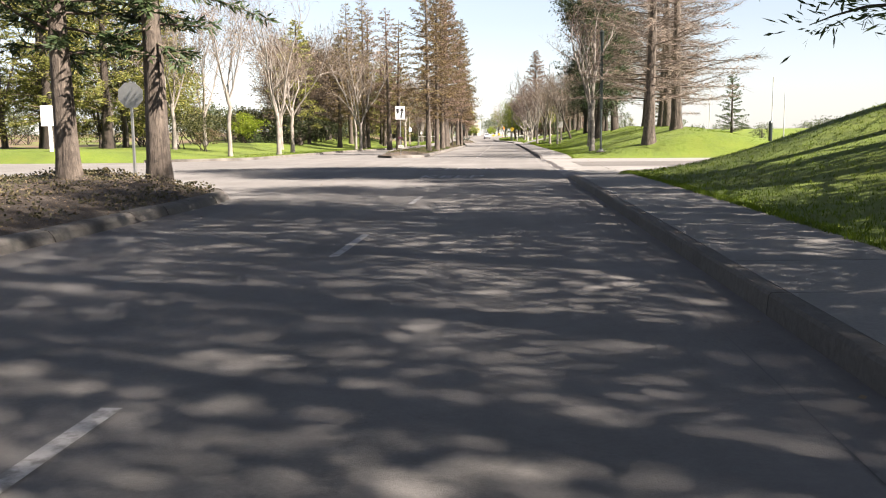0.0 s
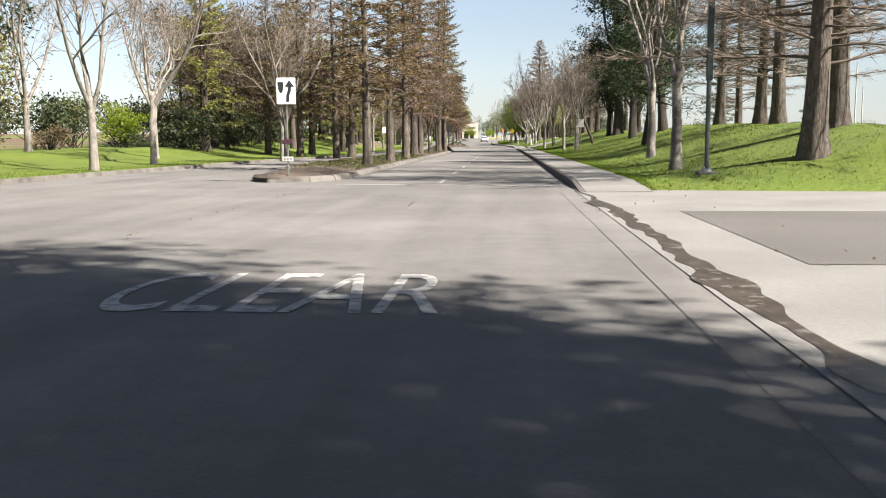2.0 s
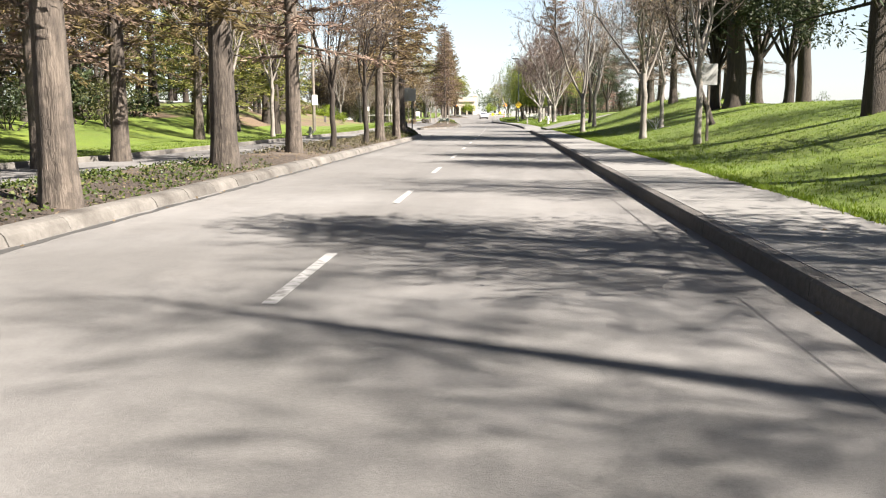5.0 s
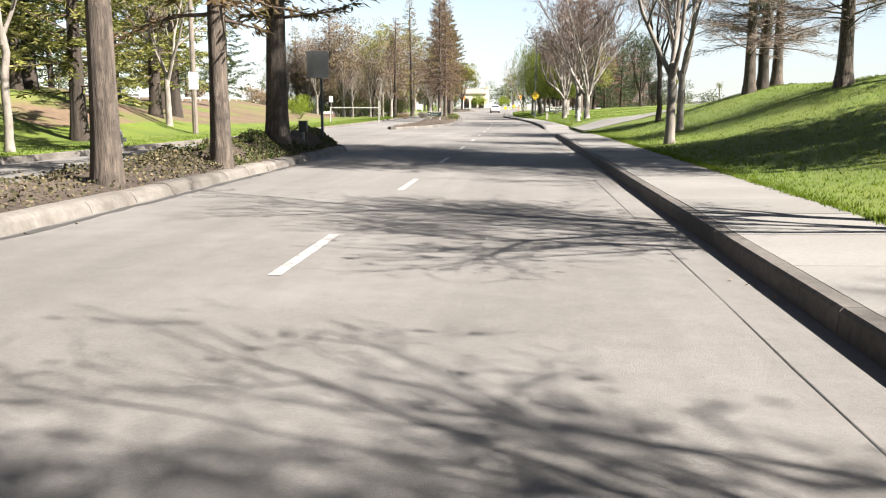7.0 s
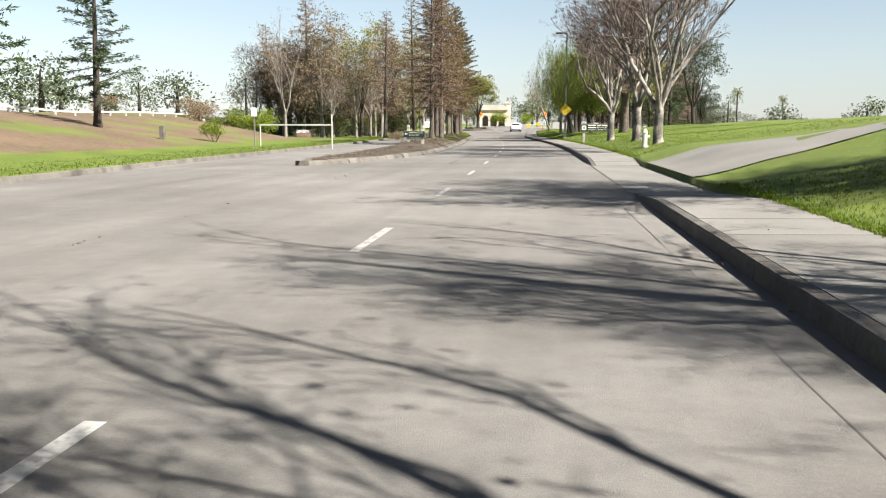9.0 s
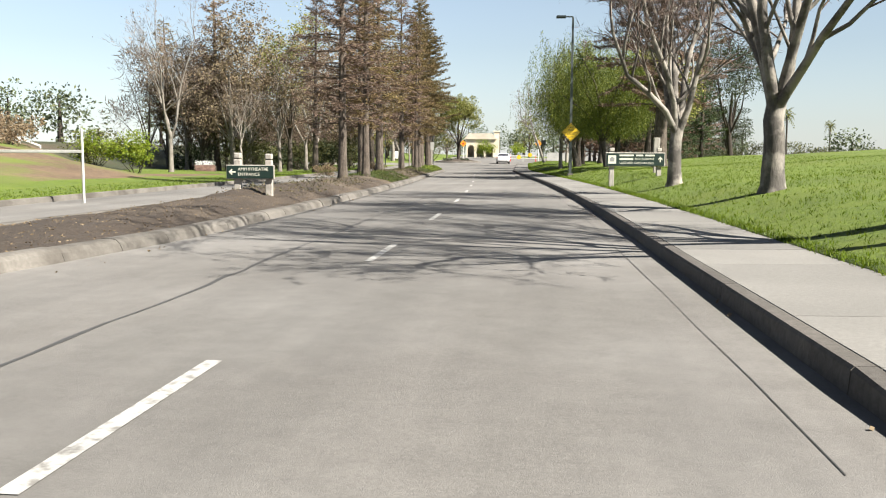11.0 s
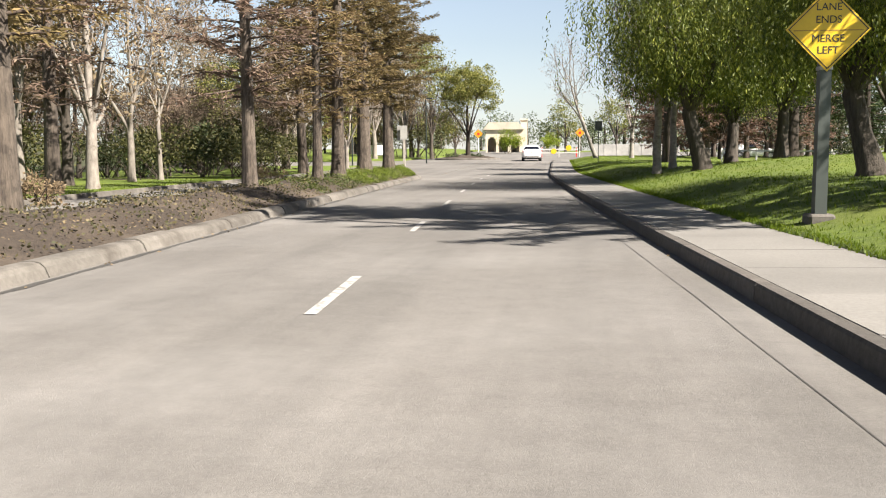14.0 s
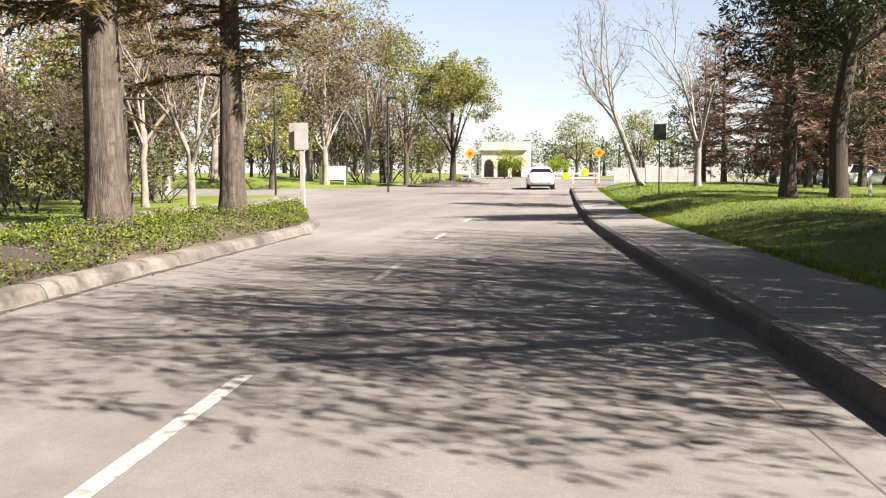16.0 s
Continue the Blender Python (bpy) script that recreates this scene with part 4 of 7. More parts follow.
ROUND_TREE = leafy_tree_meshes(111, 9.6, 0.24, 2.0, 8.6, M_FOL_OLIVE, M_BARK_DARK, clumps=230, per=80, size=0.55, leaf_len=0.2, leaf_wid=0.08)
PEPPER = [pepper_meshes(121, 8.2, 0.22, 1.5, 7.0), pepper_meshes(122, 7.4, 0.19, 1.3, 6.4), pepper_meshes(123, 6.6, 0.21, 1.5, 9.6, 76)]
BUSH = [bush_meshes(131, 3.2, 2.4, M_FOL_DARK), bush_meshes(132, 3.6, 2.8, M_FOL_BUSH), bush_meshes(133, 2.6, 1.6, M_FOL_PINE)]
LIME = bush_meshes(136, 4.0, 3.2, M_FOL_LIME, 48, 60)
DRY_BUSH = bush_meshes(137, 3.0, 1.9, M_FOL_BUD, 30, 40)

L_RW = "tall redwood with furrowed bark and rust-brown foliage on the median"
L_RWM = "tall redwood with furrowed bark and yellowing foliage on the median"
tr = random.Random(77)


def med_z(x, y):
    u = x - lane_x(y)
    for m in MEDIANS:
        if m[1][0] <= y <= m[1][-1]:
            return rise(y) + median_z(m, u, y) - 0.03
    return ground_z(x, y)


for i, (x, y, k, s) in enumerate([
        (-9.6, 6, 2, 1.0), (-9.5, -6, 1, 1.0),
        (-5.95, 61.4, 1, 0.95), (-5.9, 67.6, 1, 0.98), (-6.1, 75.2, 0, 1.0), (-6.4, 82, 2, 0.95), (-6.7, 88.6, 0, 1.0),
        (-6.54, 102.5, 1, 1.0), (-6.35, 106.4, 1, 0.95), (-6.87, 111.7, 2, 1.0),
        (-9.85, 178.0, 0, 0.86), (-9.65, 181.5, 1, 0.88), (-10.3, 183.6, 0, 0.84), (-11.55, 194.5, 2, 0.9), (-12.0, 205.0, 0, 0.9),
        (-11.8, 210.3, 1, 0.86), (-12.2, 214.1, 3, 0.9), (-13.0, 216.6, 1, 0.66)]):
    plant("redwood_tree", RW[k], x, y, L_RWM if k > 1 else L_RW, "tree", "redwoods on the median", s, 1.0, tr.uniform(0, 6.3), med_z(x, y))
for x, y, s in ((-6.5, 92.7, 1.0), (-6.36, 98.0, 1.05)):
    plant("young_tree", SLIM_DARK, x, y, "slim bare young tree with dark bark on the median", "tree", "", s, 1.0, tr.uniform(0, 6), med_z(x, y))

for x, y, s in ((-8.95, 17.1, 0.85), (-7.4, 17.9, 0.88)):
    plant("redwood_tree", RW_DARK, x, y, "redwood with dark green foliage at the tip of the median", "tree", "redwoods on the median", s, 1.0, tr.uniform(0, 6), med_z(x, y))
for x, y, s in ((-13.1, 221.7, 1.0), (-13.2, 227.2, 0.9)):
    plant("redwood_tree", RW_BIG, x, y, "thick-trunked redwood with yellow-green foliage at the end of the median", "tree", "redwoods on the median", s, 1.0, tr.uniform(0, 6), med_z(x, y))
plant("redwood_tree", RW_BIG, -25.4, 247, "thick-trunked redwood on the far corner lawn", "tree", "", 0.95, 1.0, 2.0)

# redwoods and pines on the grassy mound by the sidewalk
for x, y, s in ((7.3, 48.9, 1.0), (9.7, 54.2, 1.02), (10.9, 64.4, 0.95), (10.97, 67.4, 0.9), (15.6, 90.0, 0.95), (10.9, 75, 0.9),
                (7.9, 128.4, 0.75), (8.8, 130.0, 0.72), (9.65, 131.0, 0.75), (8.5, 119.2, 0.75), (11.2, 117.4, 0.75)):
    plant("redwood_tree", RW_BARE[tr.randrange(2)], x, y, "bare-limbed redwood with thick furrowed trunk on the grassy mound", "tree", "redwoods on the lawn", s, 1.0, tr.uniform(0, 6))
for x, y, k, s in ((6.6, 70.8, 0, 0.85), (9.3, 82.7, 1, 1.1), (8.1, 88.2, 0, 0.95), (8.6, -8, 2, 1.0), (12.0, 12.5, 2, 1.4), (10.5, 4, 0, 1.45), (13, -12, 2, 1.2), (12.8, 22, 2, 0.95), (8.6, 8.5, 1, 1.5), (11.0, -2.0, 2, 1.3), (13.5, 7.0, 0, 1.9), (14.0, -1.0, 2, 1.8)):
    plant("pine_tree", PINE[k], x, y, "dark green pine with rough dark trunk on the grassy mound", "tree", "pines on the mound", s, 1.0, tr.uniform(0, 6))
GUM = leafy_tree_meshes(173, 13, 0.3, 4.0, 5.5, M_FOL_PINE, M_BARK_GREY, clumps=90, per=60, size=0.8, leaf_len=0.3, leaf_wid=0.06, droop=1.2, low=2.6)
for x, y, s in ((8.6, 129.0, 0.7),):
    plant("gum_tree", GUM, x, y, "tall tree with dark hanging foliage on the grassy mound", "tree", "hanging-leaved trees", s, 1.0, tr.uniform(0, 6))
plant("pine_tree", PINE_LOW, 8.6, 18.8, "low-boughed pine with dark needles on the bank", "tree", "pines on the mound", 1.0, 1.0, 0.6)
for x, y, k, s in ((4.4, 91.2, 2, 0.95), (3.95, 99.0, 0, 0.95), (5.5, 104.5, 2, 0.9), (4.1, 121.6, 1, 0.85), (3.0, 116.5, 1, 0.95)):
    plant("pale_tree", PALE[k], x, y, "leafless pale-barked tree on the lawn beside the sidewalk", "tree", "pale trees along the sidewalk", s, 1.0, tr.uniform(0, 6))
for x, y, k, s in ((4.5, 51.9, 2, 0.95), (5.1, 60.4, 2, 0.95)):
    plant("pale_tree", BIRCH[k], x, y, "leafless tree with blotched pale trunk and low forks on the mound", "tree", "pale trees along the sidewalk", s, 1.0, tr.uniform(0, 6))
plant("slim_tree", SLIM_DARK, 6.2, 97.7, "slim leaning leafless tree with a dark trunk on the lawn", "tree", "", 1.2, 1.0, 2.0, tilt=-0.36)
plant("slim_tree", SLIM_DARK, 4.46, 129.4, "slim leafless tree with dark forked trunk on the lawn", "tree", "", 1.25, 1.0, 1.0)
for x, y, k, s in ((3.0, 154.4, 1, 0.95), (2.8, 162.0, 0, 0.98), (2.0, 170.2, 0, 0.9)):
    plant("sycamore_tree", BIG_PALE[k], x, y, "large pollarded pale-barked tree with bare upswept limbs on the lawn", "tree", "large bare trees on the lawn", s, 1.0, tr.uniform(0, 6))
plant("redwood_tree", redwood_meshes(29, 19, 0.37, 3.2, 4.8, M_FOL_BROWN, 36, fullness=1.4, fine=1.5, size=(0.25, 0.05)), 4.65, 195.6, "tall old redwood with brown winter foliage on the lawn", "tree", "", 1.0, 1.0, 2.0)
for x, y, k, s in ((2.1, 201.9, 2, 1.0), (0.55, 214.7, 2, 1.2), (3.9, 218.3, 1, 1.2), (2.8, 222.8, 0, 1.1)):
    plant("pepper_tree", PEPPER[k], x, y, "weeping pepper tree with hanging bright green foliage on the lawn", "tree", "pepper trees on the lawn", s * 0.95, 1.15, tr.uniform(0, 6))
plant("birch_tree", BIRCH[0], -0.75, 217.2, "slender white-trunked leafless tree on the lawn", "tree", "white-trunked trees", 1.0, 1.0, 0.5)
plant("birch_tree", BIRCH[0], 0.1, 220.0, "slender white-trunked leafless tree beside a pepper tree", "tree", "white-trunked trees", 0.9, 1.0, 3.5)
plant("birch_tree", BIRCH[0], -2.3, 256.5, "leaning white-trunked leafless tree by the sidewalk", "tree", "white-trunked trees", 1.05, 1.05, 2.0, tilt=-0.36)
plant("birch_tree", BIRCH[1], 0.5, 255.5, "forked white-trunked leafless tree on the lawn", "tree", "white-trunked trees", 1.05, 1.0, 4.0)
for x, y, k, s in ((8.6, 236, 2, 1.15), (9.5, 243, 0, 1.1)):
    plant("pine_tree", PINE[k], x, y, "dark green spreading pine on the shaded lawn", "tree", "pines on the lawn", s, 0.9, tr.uniform(0, 6))
plant("pine_tree", UMBRELLA_PINE, 1.25, 233.0, "dark umbrella-crowned pine on the shaded lawn", "tree", "pines on the lawn", 0.82, 1.0, 1.0)
plant("redwood_tree", RW_RED, 1.9, 241.7, "redwood with a thick trunk and red-brown winter foliage on the lawn", "tree", "red-brown redwoods", 1.15, 1.0, 1.0)
for x, y, s in ((6.8, 259, 0.9), (10.5, 262, 1.0), (13.5, 256, 0.95), (16.5, 266, 1.0), (9.2, 272, 0.95), (4.6, 284, 0.9), (12.5, 280, 1.1), (17, 284, 1.0), (7.8, 266, 1.1), (12, 268, 1.15), (15, 274, 1.1), (9.5, 281, 1.1), (19.5, 276, 1.2), (5.0, 276, 1.0), (23, 286, 1.2), (13.5, 288, 1.2)):
    plant("redwood_tree", RW_RED, x, y, "redwood with red-brown winter foliage behind the lawn", "tree", "red-brown redwoods", s, 1.0, tr.uniform(0, 6))

# trees across the opposite carriageway
for x, y, k, s in ((-23.4, 59.4, 0, 1.0), (-17.5, 53.4, 2, 1.1), (-15.7, 58.1, 1, 0.95), (-16.9, 66.5, 0, 1.0), (-14.6, 80.9, 2, 1.0), (-13.7, 78.4, 1, 0.9), (-25, 70, 1, 1.0), (-29, 62, 0, 1.1), (-19.5, 73, 0, 1),
                   (-28.4, 203.6, 1, 1.0), (-22.9, 211.5, 0, 0.95), (-23.0, 219.4, 1, 0.95), (-22.9, 221.9, 2, 0.95), (-32.5, 216, 0, 1.0),
                   (-24.4, 206.9, 2, 0.7), (-17.0, 233.3, 1, 0.75), (-16.3, 235.4, 2, 0.8), (-22, 240, 0, 0.9), (-12.5, 101, 0, 0.9), (-13.8, 112, 2, 0.9)):
    plant("pale_tree", PALE[k], x, y, "leafless pale-trunked tree on the far lawn", "tree", "pale trees across the road", s * 1.22, 1.0, tr.uniform(0, 6))
for x, y, k, s in ((-14.6, 85.6, 2, 0.95), (-12.1, 85.6, 0, 0.95), (-11.7, 89, 3, 1.0), (-18.2, 98, 2, 1.0), (-15.4, 92.5, 0, 1.0), (-17.5, 88, 3, 0.9), (-19.5, 105, 1, 1), (-15.5, 105.5, 3, 0.95), 
                   (-29, 214, 0, 1.1), (-20.3, 235.3, 2, 1.2), (-34.5, 217, 3, 1.0), (-18.8, 207, 0, 0.9)):
    plant("redwood_tree", RW_FAR[k], x, y, "redwood in the dense grove across the opposite carriageway", "tree", "grove across the road", s, 1.0, tr.uniform(0, 6))
for x, y, k, s in ((-30, 72, 1, 1.2), (-29, 118, 1, 1.1), (15, 292, 1, 1.2), (22, 300, 1, 1.5), (8, 312, 1, 1.2), (2, 322, 0, 1.1), (-6, 335, 2, 1.1), (-34, 66, 1, 1.1), (8.8, 109.6, 1, 1.1), (-44, 60, 0, 1.2), (-50, 72, 2, 1.3), (-40, 52, 2, 1.0), (-56, 58, 0, 1.2), (-34, 50, 0, 0.9),
                   (-36, 230, 1, 1.0), (-30, 247, 2, 0.95), (-34, 256, 1, 1.0), (-27, 268, 2, 1.0), (-38, 275, 1, 1.1), (-30, 284, 0, 1.1), (-26, 300, 0, 1.0), (-33, 315, 2, 1.2)):
    plant("oak_tree", OAK[k], x, y, "dense evergreen tree beyond the lawn", "tree", "evergreen woods", s, 1.0, tr.uniform(0, 6))
for x, y, s in ((-27.4, 154.4, 1.0), (-25.7, 161.7, 1.0), (-24.5, 146, 0.85), (-30.5, 140, 1.05), (-26.5, 133, 1.1), (-22, 126, 1.05), (-34, 150, 1.0), (-30, 128, 1.1), (16.6, 100, 0.75), (22, 92, 0.7), (10.2, 229, 0.85), (12.8, 231, 1.05)):
    plant("spruce_tree", SPRUCE, x, y, "dark green conifer with layered branches on the slope", "tree", "conifers on the slope", s, 1.0, tr.uniform(0, 6))
plant("round_tree", ROUND_TREE, -15.4, 277, "round-crowned evergreen tree on a small traffic island", "tree", "", 1.0, 1.0, 1.0, rise(277) + 0.28)

TAN = [leafy_tree_meshes(106, 14, 0.22, 2.2, 7.0, M_FOL_TAN, M_BARK_PALE, clumps=100, per=38, size=0.75, low=1.0), leafy_tree_meshes(107, 15, 0.22, 2.4, 6.5, M_FOL_OLIVE, M_BARK_GREY, clumps=100, per=38, size=0.75, low=0.6)]
EVERGREEN = [leafy_tree_meshes(104, 20, 0.4, 3.4, 9.5, M_FOL_DARK, M_BARK_DARK, clumps=300, per=62, size=1.05, leaf_len=0.26, leaf_wid=0.11, low=1.2), leafy_tree_meshes(105, 14, 0.3, 3.6, 9.0, M_FOL_DARK, M_BARK_DARK, clumps=130, per=62, size=0.95, leaf_len=0.22, leaf_wid=0.1),
             leafy_tree_meshes(108, 12, 0.28, 2.2, 7.0, M_FOL_DARK, M_BARK_DARK, clumps=150, per=56, size=0.85, leaf_len=0.24, leaf_wid=0.1, low=0.2)]
for x, y, k, s in ((9.3, 107.6, 0, 1.08), (12.0, 106.3, 0, 0.78), (10.6, 103.8, 2, 0.7), (10.5, 15.8, 2, 0.9), (10.8, 23.6, 0, 0.95), (8.6, 108.5, 2, 0.8), (10.8, 109.5, 2, 0.9), (13.2, 22, 0, 1.22), (16.5, 236, 1, 0.95)):
    plant("evergreen_tree", EVERGREEN[k], x, y, "tall dense dark evergreen tree shading the street", "tree", "tall evergreens", s, 1.0, tr.uniform(0, 6))
for x, y, k, s in ((-19.9, 211, 0, 0.9), (-25.8, 212.5, 0, 1.0), (-23.0, 214.5, 1, 0.95), (-26.5, 211, 0, 1.05), (-25, 274.5, 0, 1.15), (-30, 258, 0, 1.1), (-22.3, 277, 0, 1.1), (-28, 280, 0, 1.3), (-33, 272, 0, 1.3), (-20.5, 284, 1, 1.05), (-24, 290, 1, 1.2), (-38, 262, 0, 1.3), (-31, 290, 1, 1.3), (-35, 250, 0, 1.2), (-33, 224, 0, 1.0), (-31, 58, 1, 0.9), (-28.5, 63, 1, 0.95), (-36, 60, 1, 1.0), (-34, 66, 1, 0.95), (-40, 64, 1, 1.0), (-27, 69, 0, 0.8), (-33, 76, 0, 0.9), (-26, 97, 0, 0.85)):
    plant("winter_tree", TAN[k], x, y, "tall pale-trunked tree with thin tan and olive foliage" if k == 0 else "tall tree with dense sunlit olive foliage", "tree", "tall trees beyond the lawn", s, 1.0, tr.uniform(0, 6))
for x, y, k, s in ((-21, 85, 0, 1.1), (-22.5, 91, 0, 1.15), (-24.5, 103, 0, 1.1), (-18.0, 125.5, 1, 1.0), (-20.5, 119, 1, 1.05), (-22, 127, 0, 1.0), (-24.5, 122, 1, 1.1), (-23, 113, 0, 1.0), (-28, 128, 1, 1.1), (-17.0, 115.5, 0, 0.95), (-18.5, 131.5, 0, 1.0), (-20, 137.5, 0, 1.05), (-23, 143, 0, 1.1), (-22.5, 135, 0, 1.1), (-27, 145, 0, 1.1), (-27, 57, 0, 1.2), (-30, 55, 0, 1.2), (-24.8, 61, 0, 1.05), (-33, 60, 0, 1.3), (-15.4, 118.5, 0, 0.95), (-16.6, 110.5, 0, 1.0)):
    plant("conifer_tree", RW_OLIVE, x, y, "dense olive-green conifer with a dark trunk beyond the lawn", "tree", "olive conifers", s, 1.0, tr.uniform(0, 6))
# twiggy thickets that close the view beyond the far lawns
THICKET = [leafy_tree_meshes(171, 10, 0.14, 1.2, 6.0, M_FOL_THICKET, M_BARK_GREY, clumps=84, per=26, size=0.9, leaf_len=0.6, leaf_wid=0.05, droop=-0.4, low=0.2),
           leafy_tree_meshes(172, 12, 0.16, 1.6, 6.5, M_FOL_THICKET, M_BARK_GREY, clumps=84, per=26, size=1.0, leaf_len=0.65, leaf_wid=0.052, droop=-0.4, low=0.5)]
for y0, n, x0, dy in ((86, 9, -20.5, 3.1), (213, 6, -29.5, 3.2)):
    for i in range(n):
        for r_ in range(1 if y0 < 150 and i < 4 else 2):
            plant("thicket_tree", THICKET[(i + r_) % 2], x0 - r_ * 4.5 - tr.uniform(0, 2.5) - (0.16 * i if y0 > 150 else 0), y0 + i * dy + r_ * 1.6 + tr.uniform(-1, 1), "dense grey-brown leafless thicket tree behind the grove", "tree", "thickets beyond the lawn", tr.uniform(0.85, 1.15), 1.0, tr.uniform(0, 6))
for x, y, s in ((8, 260, 0.62), (12.5, 264, 0.7), (17.5, 260, 0.65), (10.5, 274, 0.75), (22.5, 268, 0.75)):
    plant("evergreen_tree", EVERGREEN[2], x, y, "low dark evergreen filling the shade behind the lawn", "tree", "dark evergreens behind the lawn", s, 1.0, tr.uniform(0, 6))
for i in range(18):
    plant("thicket_tree", THICKET[i % 2], -25 - 5 * (i % 2) - tr.uniform(0, 3.5), 227 + 1.5 * i + tr.uniform(-0.6, 0.6), "low grey-brown leafless thicket on the bank", "tree", "thickets beyond the lawn", tr.uniform(0.48, 0.64), 1.0, tr.uniform(0, 6))
for i in range(11):
    plant("thicket_tree", THICKET[i % 2], -19.5 - 3.2 * i + tr.uniform(-1, 1), 286 + tr.uniform(0, 8), "dense grey-brown leafless thicket tree behind the cross street", "tree", "thickets beyond the lawn", tr.uniform(0.85, 1.1), 1.0, tr.uniform(0, 6))
plant("pale_tree", PALE[1], -16.9, 129.2, "two-stemmed pale leafless tree on the far lawn", "tree", "pale trees across the road", 1.0, 1.0, 2.5)
ROUND_OLIVE = leafy_tree_meshes(109, 7.5, 0.16, 1.2, 6.5, M_FOL_OLIVE, M_BARK_GREY, clumps=110, per=70, size=0.7, leaf_len=0.17, leaf_wid=0.075, low=2.2)
for x, y, s in ((7.2, 216.5, 1.25),):
    plant("olive_tree", ROUND_OLIVE, x, y, "dense olive-green tree with low foliage on the lawn", "tree", "olive trees", s, 1.0, tr.uniform(0, 6))
HEDGE = leafy_tree_meshes(110, 7.0, 0.16, 1.0, 7.0, M_FOL_OLIVE, M_BARK_GREY, clumps=150, per=56, size=0.8, leaf_len=0.2, leaf_wid=0.085, low=0.0)
for i in range(6):
    plant("olive_tree", HEDGE, -43.6 + i * 3.3, 57.4 + i * 1.6 + tr.uniform(-1, 1), "dense olive-green tree with foliage down to the ground", "tree", "olive trees", tr.uniform(0.85, 1.15), 1.0, tr.uniform(0, 6))
# bushes
for x, y, k, s in [(-28 - tr.uniform(0, 5), 66 + i * 3.2, tr.randrange(2), tr.uniform(1.2, 1.8)) for i in range(18)] + [(-27 - tr.uniform(0, 6), 196 + i * 3.6, i % 2, tr.uniform(1.0, 1.6)) for i in range(17)] + [(-21 - tr.uniform(0, 5), 224 + i * 2.2, 1, tr.uniform(0.9, 1.3)) for i in range(11)] + [(-19 - 1.9 * (i % 3) - tr.uniform(0, 3), 68 + i * 2.4, tr.randrange(3), tr.uniform(0.7, 1.15)) for i in range(22)] + \
        [(-25 - tr.uniform(0, 9), 197 + i * 4, 2 * tr.randrange(2), tr.uniform(0.8, 1.2)) for i in range(9)] + \
        [(-33 - tr.uniform(0, 30), 50 + i * 2.5, tr.randrange(2), tr.uniform(0.9, 1.4)) for i in range(18)] + \
        [(-21 - 2.4 * i, 291 + tr.uniform(-3, 3), 1, tr.uniform(1.3, 1.8)) for i in range(10)] + [(-23 - tr.uniform(0, 5), 196 + i * 2.6, 1, tr.uniform(0.7, 1.05)) for i in range(11)] + [(9 + 1.9 * i, 288 + tr.uniform(-3, 3), 0, tr.uniform(1.3, 1.8)) for i in range(11)] + [(-20.5 - (i % 3) * 2, 83 + 3.4 * i, 0, tr.uniform(1.1, 1.5)) for i in range(9)] + [(-21.5, 60, 1, 1.0), (-23.6, 61, 1, 1.1), (-24.5, 231, 0, 1.5), (-26.5, 227, 0, 1.5), (-22.8, 226.5, 0, 1.2)] + [(12.5 + 1.5 * i, 240 - 0.5 * i + tr.uniform(-1.0, 1.0), i % 2, tr.uniform(0.8, 1.1)) for i in range(19)]:
    if y < 79 and abs((x + 24.6) * 66.5 - (y - 79.5) * -24.6) < 71 * 2.2:
        continue
    if 186 < y < 209.5 and x > -31.5 or 209.4 < y < 211.5 and x > -29.5:
        continue
    plant("bush", BUSH[k], x, y, "dense dark green bush at the edge of the woods", "bush", "bushes by the woods", s, 1.0, tr.uniform(0, 6))
for x, y, s in ((-24.6, 79.5, 0.95), (-29.6, 200.6, 1.0), (-32.2, 199.5, 0.95), (-20.5, 165, 0.45), (-15.5, 330, 1.4), (-9, 345, 1.2)):
    plant("lime_bush", LIME, x, y, "bright yellow-green leafy bush near the woods", "bush", "", s, 1.0, tr.uniform(0, 6))
for x, y, s in ((-33, 192, 1.2), (-36, 182, 1.0), (-30, 186, 0.9), (-27, 76, 0.9), (-16.5, 218, 0.6), (-17, 203.5, 0.6)):
    plant("dry_bush", DRY_BUSH, x, y, "straw-coloured leafless winter bush on the slope", "bush", "", s, 1.0, tr.uniform(0, 6))


# ---------------- far trees ----------------
def far_tree(seed, w, h):
    lobes = [((0, 0, h * 0.55), (w * 0.42, w * 0.42, h * 0.4), 16), ((w * 0.2, 0, h * 0.4), (w * 0.4, w * 0.4, h * 0.3), 10)]
    v, f = clump_crown(seed, lobes, w * 0.2, 36, w * 0.055, w * 0.032)
    t = Wood()
    t.tube([Vector((0, 0, -0.3)), Vector((0, 0, h * 0.3)), Vector((0, 0, h * 0.7))], [w * 0.05, w * 0.035, w * 0.01], 6)
    return [("trunk", t.mesh("trunk", M_BARK_DARK)), ("crown", quad_mesh("crown", v, f, M_FOL_FAR))]


